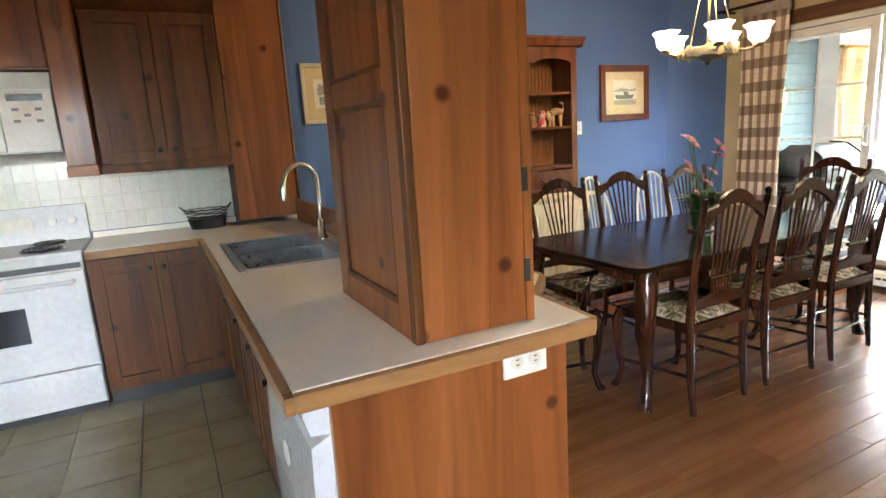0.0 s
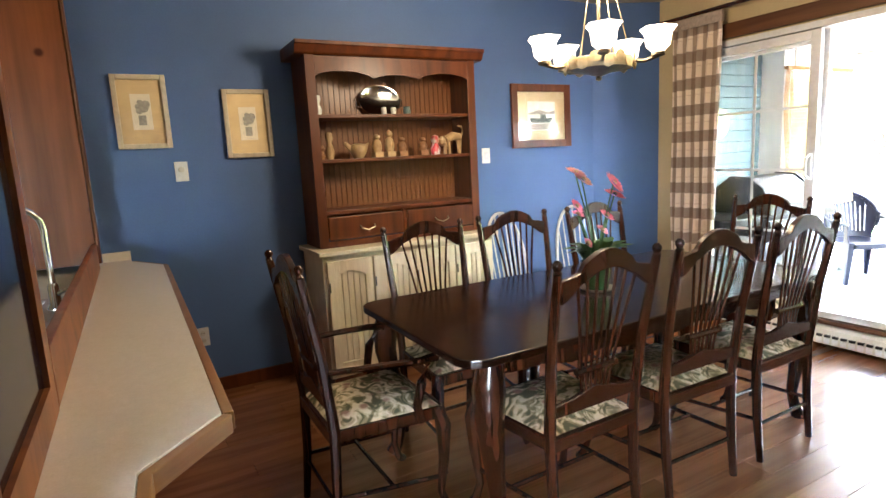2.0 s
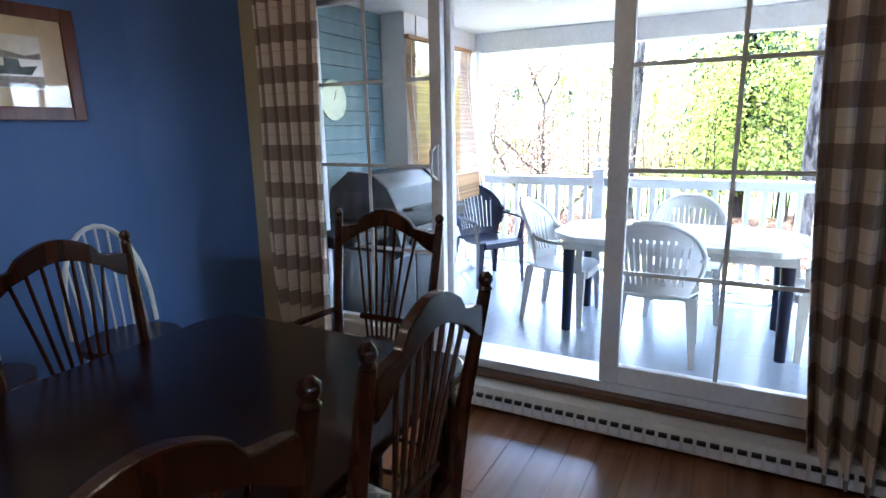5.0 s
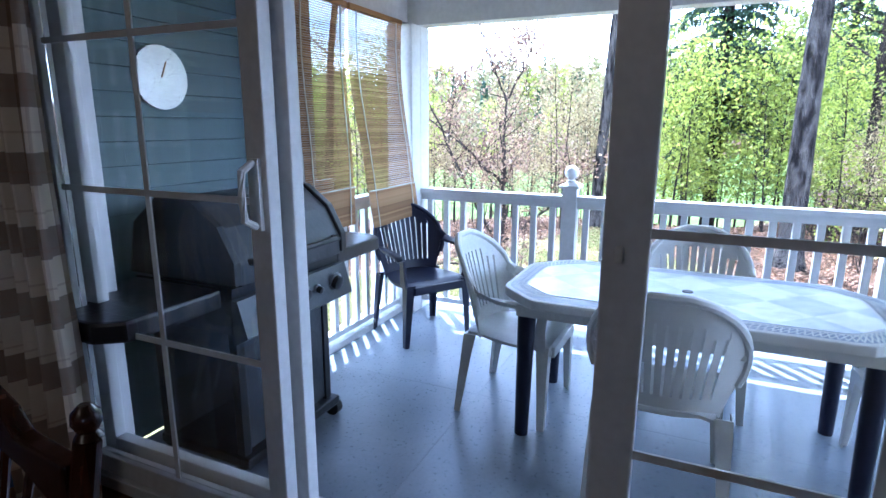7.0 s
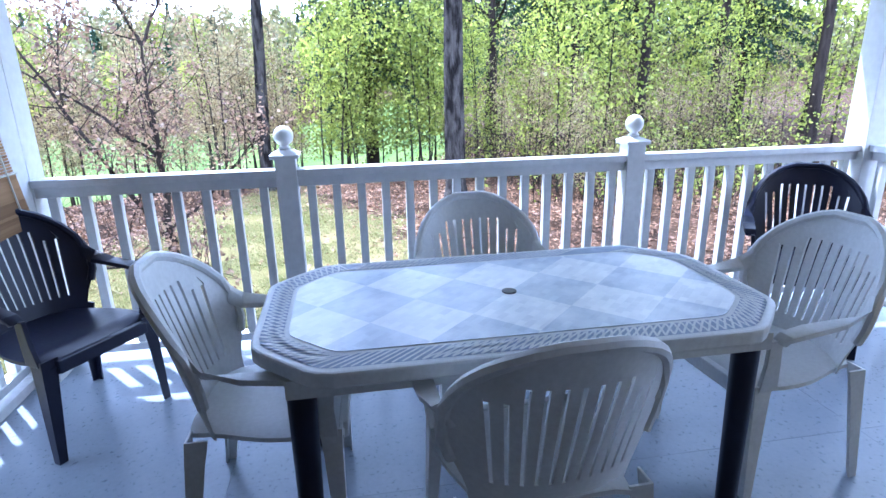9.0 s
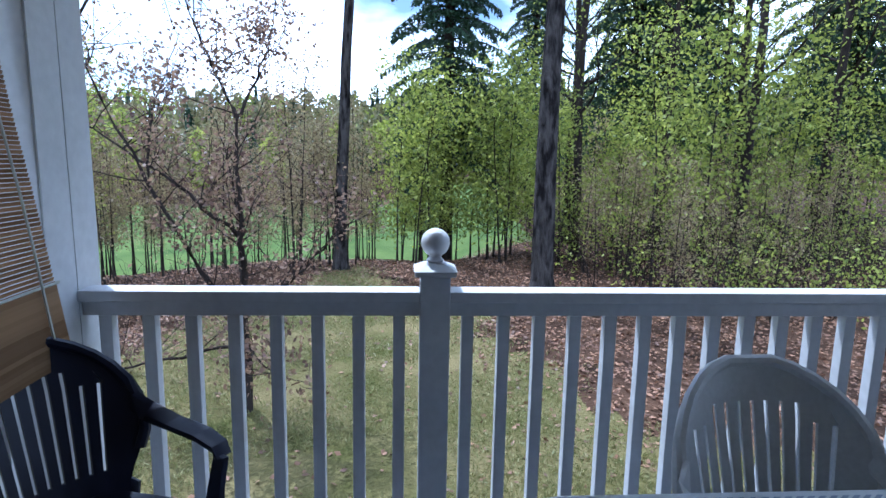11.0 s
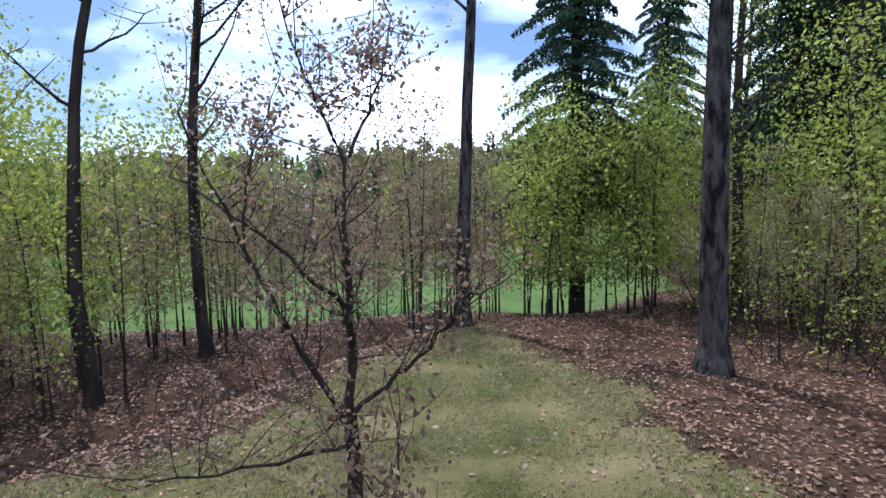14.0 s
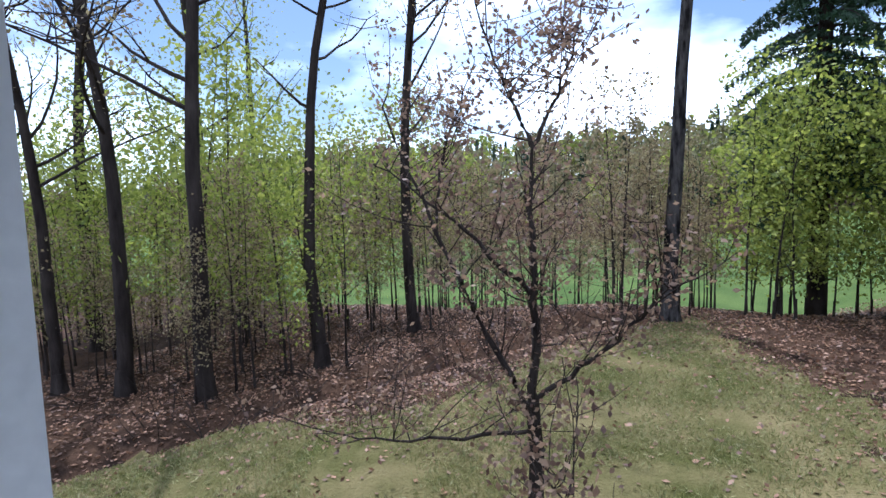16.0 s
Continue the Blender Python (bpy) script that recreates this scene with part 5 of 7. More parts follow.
part("bowl", lathe(BM(), [(0.004, -0.02), (0.014, -0.012), (0.01, 0.0), (0.05, 0.012), (0.125, 0.034), (0.02, 0.04)], 20), PEWTER, ch, smooth=True)
part("stem", tube(BM(), [(0, 0, 0.03), (0, 0, 0.892)], 0.008, 8), PEWTER, ch, smooth=True)
part("canopy", lathe(BM(), [(0.03, 0.84), (0.065, 0.875), (0.065, 0.888)], 18), PEWTER, ch, smooth=True)
for k in range(5):
    a = radians(-58 + 72 * k)
    ca, sa = math.cos(a), math.sin(a)
    ar = part("arm", tube(BM(), [(0.13 * ca, 0.13 * sa, 0.055), (0.20 * ca, 0.20 * sa, 0.045), (0.255 * ca, 0.255 * sa, 0.06)], 0.008, 8), PEWTER, ch, smooth=True)
    part("cup", lathe(BM(), [(0.012, 0.055), (0.03, 0.062), (0.028, 0.075)], 12, (0.255 * ca, 0.255 * sa, 0)), PEWTER, ar, smooth=True)
    sh = part("shade", lathe(BM(), [(0.026, 0.076), (0.05, 0.10), (0.058, 0.15), (0.078, 0.175), (0.075, 0.178), (0.054, 0.152), (0.046, 0.104), (0.02, 0.08)], 6, (0.255 * ca, 0.255 * sa, 0)), lampm, ar, "glowing frosted bell shade")
    if k < 3:
        part("chain", tube(BM(), [(0.14 * ca, 0.14 * sa, 0.07), (0.01 * ca, 0.01 * sa, 0.62)], 0.003, 5), PEWTER, ch)
bulb = new("chandelier_light", bpy.data.lights.new("chandelier_light", "POINT"))
bulb.data.energy, bulb.data.color, bulb.data.shadow_soft_size = 2.0, (1.0, 0.76, 0.50), 0.2
bulb.matrix_world = pose(3.03, 2.84, 2.11)

# ---- porch ----
DZ, RX, LY = -0.05, 8.0, 4.14        # deck level, front rail, side rail
deck = simple("deck", box(5.40, -0.62, DZ - 0.16, 8.14, 4.30, DZ - 0.004), DECK_GREY, "blue-grey painted plywood porch floor with fine seams", "porch floor", "structure")
simple("porch_ceiling", box(5.40, -0.9, 2.26, 8.38, 4.62, 2.36), DECK_WHITE, "white painted porch ceiling", "ceiling", "structure")
simple("porch_beam", box(RX - 0.06, -0.62, 2.08, RX + 0.07, 4.24, 2.258), DECK_WHITE, "white beam over the porch railing", "beam", "structure", bevel=0.006)
simple("porch_side_beam", box(6.812, LY - 0.06, 2.10, RX - 0.062, LY + 0.07, 2.258), DECK_WHITE, "white beam over the porch side", "beam", "structure", bevel=0.006)
simple("foundation", box(5.28, -2.1, -1.6, 5.40, 4.7, -0.06), GROUT, "grey foundation under the house wall", "foundation", "structure")

side = simple("porch_side_wall", box(5.40, 4.315, DZ, 6.638, 4.43, 2.258), SIDING, "teal clapboard wall beside the porch", "wall", "structure")
simple("porch_wall_post", box(6.642, 4.09, DZ, 6.81, 4.43, 2.258), DECK_WHITE, "white corner board at the end of the siding", "trim", "structure", bevel=0.004)


def square_post(x, y, z1, w, name, label):
    e = empty(name, pose(x, y, DZ), label, "post")
    part("shaft", box(-w / 2, -w / 2, 0, w / 2, w / 2, z1 - DZ), DECK_WHITE, e, bevel=0.004)
    part("base_trim", box(-w / 2 - 0.015, -w / 2 - 0.015, 0, w / 2 + 0.015, w / 2 + 0.015, 0.10), DECK_WHITE, e, bevel=0.004)
    return e


corner = empty("porch_post", pose(0, 0, DZ), "broad white boxed porch post at the railing corner", "post")
part("shaft", box(7.83, 4.0, 0, 8.105, 4.20, 2.08 - DZ), DECK_WHITE, corner, bevel=0.004)
part("edge_board", box(7.832, 3.994, 0, 7.965, 3.9985, 2.08 - DZ), DECK_WHITE, corner, bevel=0.001)
part("edge_board", box(7.970, 3.994, 0, 8.103, 3.9985, 2.08 - DZ), DECK_WHITE, corner, bevel=0.001)
square_post(RX + 0.01, -0.46, 2.08, 0.15, "porch_post", "tall white square porch post at the far corner")


def newel(y):
    e = empty("newel_post", pose(RX, y, DZ), "white railing post with a flat cap and ball finial", "post", "ball posts of the railing")
    part("shaft", box(-0.05, -0.05, 0, 0.05, 0.05, 1.015), DECK_WHITE, e, bevel=0.003)
    part("cap", slab(BM(), [(-0.068, -0.068), (0.068, -0.068), (0.068, 0.068), (-0.068, 0.068)], 1.016, 1.034), DECK_WHITE, e, bevel=0.004)
    part("cap_slope", lathe(BM(), [(0.10, 1.0345), (0.05, 1.052), (0.03, 1.056)], 4), DECK_WHITE, e).matrix_basis = pose(0, 0, 0, 0, 0, 45)
    part("ball_finial", lathe(BM(), [(0.022, 1.054), (0.030, 1.064), (0.020, 1.074), (0.022, 1.080)] + [(0.048 * math.sin(radians(a)), 1.122 - 0.048 * math.cos(radians(a))) for a in range(28, 180, 12)] + [(0.001, 1.17)], 20), DECK_WHITE, e, smooth=True)
    return e


newel(2.855)
newel(1.02)


def railing(axis, a0, a1, fixed, n):
    e = empty("railing_section", pose(0, 0, DZ), "white painted wooden railing section with square balusters", "railing", "railing of the porch")
    sw = (lambda u0, v0, z0, u1, v1, z1: box(v0, u0, z0, v1, u1, z1)) if axis == "y" else (lambda u0, v0, z0, u1, v1, z1: box(u0, v0, z0, u1, v1, z1))
    part("top_rail", sw(a0, fixed - 0.045, 0.925, a1, fixed + 0.045, 0.962), DECK_WHITE, e, bevel=0.004)
    part("under_rail", sw(a0, fixed - 0.02, 0.875, a1, fixed + 0.02, 0.9245), DECK_WHITE, e, bevel=0.002)
    part("bottom_rail", sw(a0, fixed - 0.03, 0.07, a1, fixed + 0.03, 0.11), DECK_WHITE, e, bevel=0.003)
    first = None
    for k in range(n):
        u = a0 + (a1 - a0) * (k + 0.5) / n
        if first is None:
            first = part("baluster", sw(-0.02, -0.02, 0.1105, 0.02, 0.02, 0.8745), DECK_WHITE, e, bevel=0.002)
            b = first
        else:
            b = new("baluster", first.data)
            b.parent = e
        b.location = (fixed, u, 0) if axis == "y" else (u, fixed, 0)
    return e


railing("y", 2.906, 3.993, RX, 8)
railing("y", 1.071, 2.804, RX, 14)
railing("y", -0.384, 0.969, RX, 11)
railing("x", 6.812, 7.828, LY, 8)
railing("x", 5.42, RX - 0.066, -0.46, 20)
simple("porch_curb", box(6.812, LY - 0.05, DZ, 7.828, LY + 0.05, DZ + 0.045), DECK_WHITE, "white curb under the side railing", "curb", "structure", bevel=0.004)
simple("porch_fascia", box(RX + 0.142, -0.62, -0.3, RX + 0.165, 4.30, DZ), DECK_WHITE, "white board at the porch edge", "trim", "structure")

# bamboo blinds
REED = leaf_mat("reed_slats", (0.26, 0.15, 0.065), (0.46, 0.29, 0.14), 0.45)
CORD = surf("pale_cord", (0.60, 0.60, 0.50), (0.7, 0.7, 0.6), 0.8, 30)


def blind(x0, x1, ztop, zbot, swing):
    e = empty("bamboo_blind", pose(0, 0, 0), "brown woven reed roll-up blind hanging at the porch side", "blind", "blinds of the porch")
    bm = BM()
    n = int((ztop - zbot) / 0.0125)
    for i in range(n):
        v = i / n
        z = ztop - 0.0125 * i
        y = LY - 0.085 - swing * v ** 2 + 0.012 * math.sin(v * 7)
        dx = 0.05 * v * swing / 0.12
        rows = [[bm.verts.new((x0 + (x1 - x0) * k / 4 + dx, y + d + 0.008 * math.sin(k * 1.3 + v * 4), z - h)) for k in range(5)] for d, h in ((0, 0), (0.003, 0.0098))]
        for k in range(4):
            bm.faces.new((rows[0][k], rows[0][k + 1], rows[1][k + 1], rows[1][k]))
    ob = part("reed_sheet", bm, REED, e)
    tagged(ob, kind="stuff")
    ob.modifiers.new("thickness", "SOLIDIFY").thickness = 0.002
    part("head_rail", box(x0, LY - 0.10, ztop, x1, LY - 0.06, ztop + 0.03), REED, e)
    z_hem = zbot + 0.24
    bm = BM()
    for i in range(int(0.24 / 0.0125)):
        z = z_hem - 0.0125 * i
        v = (ztop - z) / (ztop - zbot)
        y, dx = LY - 0.090 - swing * v ** 2 + 0.012 * math.sin(v * 7), 0.05 * v * swing / 0.12
        rows = [[bm.verts.new((x0 + (x1 - x0) * k / 4 + dx, y - d + 0.008 * math.sin(k * 1.3 + v * 4), z - h)) for k in range(5)] for d, h in ((0, 0), (0.002, 0.0122))]
        for k in range(4):
            bm.faces.new((rows[0][k], rows[0][k + 1], rows[1][k + 1], rows[1][k]))
    tagged(part("folded_hem", bm, REED, e, "doubled lower band of the reed sheet"), kind="stuff")
    v = (ztop - z_hem) / (ztop - zbot)
    yh, dx = LY - 0.097 - swing * v ** 2 + 0.012 * math.sin(v * 7), 0.05 * v * swing / 0.12
    part("hem_cord", tube(BM(), [(x0 + dx + (x1 - x0) * k / 6, yh + 0.008 * math.sin(k * 0.87 + v * 4), z_hem) for k in range(7)], 0.0045, 5), CORD, e, "pale cord along the hem")
    for u in (0.12, 0.88):
        x = x0 + (x1 - x0) * u
        pts = [(x + 0.05 * v * swing / 0.12, LY - 0.094 - swing * v ** 2 + 0.012 * math.sin(v * 7), ztop - (ztop - zbot) * v) for v in [k / 8 for k in range(9)]]
        part("cord", tube(BM(), pts, 0.004, 5), CORD, e, "pale pull cord")
    return e


blind(6.62, 7.10, 2.06, 0.76, 0.03)
blind(7.13, 7.78, 2.06, 0.73, 0.12)
pail = empty("plastic_pail", pose(6.93, LY, DZ + 0.963), "white plastic pail standing on the side railing", "pail")
part("tub", lathe(BM(), [(0.055, 0), (0.072, 0.14), (0.068, 0.142), (0.05, 0.006)], 20), WHITE_PLASTIC, pail, smooth=True)
part("rim", lathe(BM(), [(0.0725, 0.128), (0.078, 0.130), (0.078, 0.143), (0.0728, 0.145)], 20), WHITE_PLASTIC, pail, smooth=True)

clock = empty("outdoor_clock", pose(5.99, 4.312, 1.585, 90, 0, 0), "round white outdoor dial clock on the teal siding", "clock")
part("face", lathe(BM(), [(0.13, 0), (0.13, 0.012), (0.12, 0.018), (0.001, 0.018)], 32), WHITE_PLASTIC, clock, smooth=True)
part("rim", lathe(BM(), [(0.131, 0.0), (0.14, 0.0), (0.14, 0.022), (0.131, 0.022)], 32), STEEL, clock, smooth=True)
for k in range(12):
    a = k * math.pi / 6
    part("hour_mark", box(-0.008, 0.09, 0.0185, 0.008, 0.11, 0.0205), SKETCH, clock).matrix_basis = Matrix.Rotation(a, 4, "Z")
part("needle", tube(BM(), [(0, 0, 0.022), (0.03, 0.07, 0.022)], 0.004, 5), CLAYB, clock)

# gas grill
GRILL_STEEL = surf("smoked_grill_steel", (0.055, 0.06, 0.07), (0.10, 0.105, 0.115), 0.36, 5, bump=0.15, metal=0.6)
grill = empty("gas_grill", pose(5.94, 3.84, DZ), "black and steel gas grill with lid and side shelf", "grill")
part("cart_back", box(-0.27, 0.20, 0.12, 0.27, 0.23, 0.62), BLACK, grill)
for s in (-1, 1):
    part("cart_leg", box(s * 0.27 - 0.02, -0.22, 0.06, s * 0.27 + 0.02, -0.18, 0.66), BLACK, grill, bevel=0.004)
    part("cart_leg", box(s * 0.27 - 0.02, 0.20, 0.06, s * 0.27 + 0.02, 0.24, 0.66), BLACK, grill, bevel=0.004)
part("bottom_shelf", box(-0.30, -0.25, 0.075, 0.32, 0.25, 0.12), BLACK, grill, bevel=0.01)
for x0, x1 in ((-0.245, -0.012), (0.012, 0.245)):
    part("cart_door", box(x0, -0.215, 0.135, x1, -0.20, 0.60), GRILL_STEEL, grill, "grey steel cart door", bevel=0.004)
part("firebox", slab(BM(), [(-0.24, 0.66), (-0.26, 0.84), (0.25, 0.84), (0.22, 0.66)], -0.33, 0.33, "x"), BLACK, grill)
cpan = part("control_panel", slab(BM(), [(-0.26, 0.62), (-0.33, 0.66), (-0.29, 0.80), (-0.262, 0.80)], -0.34, 0.34, "x"), GRILL_STEEL, grill)
for x, r in ((-0.22, 0.034), (0.0, 0.034), (0.10, 0.016), (0.23, 0.034)):
    kn = part("knob", lathe(BM(), [(r, 0), (r * 0.92, 0.026), (r * 0.4, 0.030)], 14), BLACK, cpan, smooth=True)
    part("bezel", lathe(BM(), [(r * 1.25, -0.004), (r * 1.25, 0.003), (r * 1.02, 0.004)], 16), STEEL, cpan, "bright steel ring", True).matrix_basis = pose(x, -0.312, 0.735, 107, 0, 0)
    kn.matrix_basis = pose(x, -0.312, 0.735, 107, 0, 0)
lid = [(-0.29, 0.845), (-0.29, 0.93), (-0.22, 1.06), (-0.10, 1.15), (0.06, 1.16), (0.20, 1.05), (0.25, 0.845)]
lo = part("lid", slab(BM(), lid, -0.31, 0.31, "x"), GRILL_STEEL, grill, "smoked steel lid", bevel=0.008)
for s in (-1, 1):
    part("lid_end", slab(BM(), [(y * 1.03, z + 0.012) for y, z in lid], s * 0.33 - 0.018, s * 0.33 + 0.018, "x"), BLACK, lo, "black cast end", bevel=0.004)
part("lid_handle", tube(BM(), [(-0.26, -0.28, 0.93), (-0.24, -0.33, 0.935), (0.24, -0.33, 0.935), (0.26, -0.28, 0.93)], 0.014, 8), BLACK, lo, smooth=True)
for s in (-1, 1):
    sh = part("side_shelf", slab(BM(), [(s * 0.36, -0.24), (s * 0.74, -0.24), (s * 0.80, -0.16), (s * 0.80, 0.16), (s * 0.74, 0.2), (s * 0.36, 0.2)], 0.775, 0.845), BLACK, grill, bevel=0.012)
for s in (-1, 1):
    wl_ = part("wheel", tube(BM(), [(s * 0.33 - 0.02, -0.2, 0.042), (s * 0.33 + 0.02, -0.2, 0.042)], 0.042, 16), BLACK, grill, smooth=True)
    part("wheel", tube(BM(), [(s * 0.33 - 0.02, 0.2, 0.042), (s * 0.33 + 0.02, 0.2, 0.042)], 0.042, 16), BLACK, grill, smooth=True)
    part("axle", box(s * 0.33 - 0.008, -0.21, 0.04, s * 0.33 + 0.008, 0.21, 0.076), BLACK, grill)

# patio table
def lattice_top_mat():
    m, n, l, p = node_mat("printed_table_top")
    co, mp, ck, nz, mx, mx2 = n.new("ShaderNodeTexCoord"), n.new("ShaderNodeMapping"), n.new("ShaderNodeTexChecker"), n.new("ShaderNodeTexNoise"), n.new("ShaderNodeMixRGB"), n.new("ShaderNodeMixRGB")
    mp.inputs["Rotation"].default_value = (0, 0, radians(45))
    l.new(co.outputs["Object"], mp.inputs["Vector"])
    ck.inputs["Scale"].default_value = 4.6
    ck.inputs["Color1"].default_value, ck.inputs["Color2"].default_value = (0.80, 0.81, 0.82, 1), (0.60, 0.64, 0.70, 1)
    l.new(mp.outputs["Vector"], ck.inputs["Vector"])
    br = n.new("ShaderNodeTexBrick")
    br.inputs["Scale"].default_value = 11
    br.inputs["Color1"].default_value, br.inputs["Color2"].default_value, br.inputs["Mortar"].default_value = (1, 1, 1, 1), (0.82, 0.83, 0.86, 1), (0.92, 0.93, 0.95, 1)
    br.inputs["Mortar Size"].default_value = 0.01
    l.new(mp.outputs["Vector"], br.inputs["Vector"])
    nz.inputs["Scale"].default_value, nz.inputs["Detail"].default_value = 8, 6
    l.new(co.outputs["Object"], nz.inputs["Vector"])
    mx.blend_type, mx.inputs["Fac"].default_value = "MULTIPLY", 0.9
    l.new(ck.outputs["Color"], mx.inputs["Color1"])
    l.new(br.outputs["Color"], mx.inputs["Color2"])
    mx2.blend_type, mx2.inputs["Fac"].default_value = "OVERLAY", 0.75
    l.new(mx.outputs["Color"], mx2.inputs["Color1"])
    l.new(nz.outputs["Fac"], mx2.inputs["Color2"])
    l.new(mx2.outputs["Color"], p.inputs["Base Color"])
    p.inputs["Roughness"].default_value = 0.32
    return m


PRINT = lattice_top_mat()


def rounded(hx, hy, cut):
    """An outline with cut corners, each end of a cut softened."""
    pts = []
    for sx, sy, order in ((1, 1, 0), (-1, 1, 1), (-1, -1, 0), (1, -1, 1)):
        e = cut * 0.42
        c = [(hx, hy - cut - e), (hx - e * 0.12, hy - cut - e * 0.35), (hx - e * 0.42, hy - cut + e * 0.1), (hx - e * 0.85, hy - cut + e * 0.55),
             (hx - cut + e * 0.55, hy - e * 0.85), (hx - cut + e * 0.1, hy - e * 0.42), (hx - cut - e * 0.35, hy - e * 0.12), (hx - cut - e, hy)]
        c = [(sx * x, sy * y) for x, y in c]
        pts += c if order == 0 else c[::-1]
    return pts


ptab = empty("patio_table", pose(6.80, 2.06, DZ), "white resin patio table with printed tile top and dark legs", "table")
part("tabletop", slab(BM(), rounded(0.425, 0.79, 0.16), 0.655, 0.70), RESIN, ptab, bevel=0.008)
part("printed_field", slab(BM(), rounded(0.318, 0.69, 0.115), 0.7005, 0.7025), PRINT, ptab, "printed grey and white diamond tile pattern")
INK = surf("blue_grey_print", (0.22, 0.27, 0.38), (0.30, 0.35, 0.46), 0.4, 20, bump=0)
o1, o2 = rounded(0.402, 0.767, 0.15), rounded(0.332, 0.704, 0.122)
bm = BM()
va, vb = [bm.verts.new((x, y, 0.7008)) for x, y in o1], [bm.verts.new((x, y, 0.7008)) for x, y in o2]
for i in range(len(va)):
    bm.faces.new((va[i], va[(i + 1) % len(va)], vb[(i + 1) % len(va)], vb[i]))
part("border_band", bm, INK, ptab, "blue-grey printed lattice border")


def along(poly, step):
    out, carry = [], 0.0
    for (xa, ya), (xb, yb) in zip(poly, poly[1:] + poly[:1]):
        d = math.hypot(xb - xa, yb - ya)
        s = carry
        while s < d:
            out.append((xa + (xb - xa) * s / d, ya + (yb - ya) * s / d))
            s += step
        carry = s - d
    return out


pa, pb = along(o1, 0.0255), along(o2, 0.0233)
bm = BM()
m_ = min(len(pa), len(pb))
for i in range(m_):
    for (xa, ya), (xb, yb) in ((pa[i], pb[(i + 1) % m_]), (pa[(i + 1) % m_], pb[i])):
        if math.hypot(xb - xa, yb - ya) > 0.14:
            continue
        dx, dy = xb - xa, yb - ya
        k = 0.0032 / max(1e-6, math.hypot(dx, dy))
        nx, ny = -dy * k, dx * k
        bm.faces.new([bm.verts.new(v) for v in ((xa + nx, ya + ny, 0.7025), (xa - nx, ya - ny, 0.7025), (xb - nx, yb - ny, 0.7025), (xb + nx, yb + ny, 0.7025))])
tagged(part("border_lattice", bm, RESIN, ptab, "white lattice lines of the border"), kind="stuff")
part("umbrella_plug", lathe(BM(), [(0.024, 0.7026), (0.024, 0.706), (0.012, 0.7065)], 14), BLACK, ptab, "small dark umbrella hole plug")
for s in (-1, 1):
    for t in (-1, 1):
        x, y = s * 0.30, t * 0.655
        lg = part("leg", tube(BM(), [(x, y, 0.654), (x * 1.02, y * 1.01, 0.0)], [0.042, 0.032], 10), RESIN_DARK, ptab, "dark navy plastic leg", True)
part("skirt", ring(BM(), 0.60, 0.654, -0.69, 0.69, -0.36, 0.36, 0.02), RESIN, ptab).matrix_basis = Matrix(((0, 0, 1, 0), (0, 1, 0, 0), (-1, 0, 0, 1.254), (0, 0, 0, 1)))


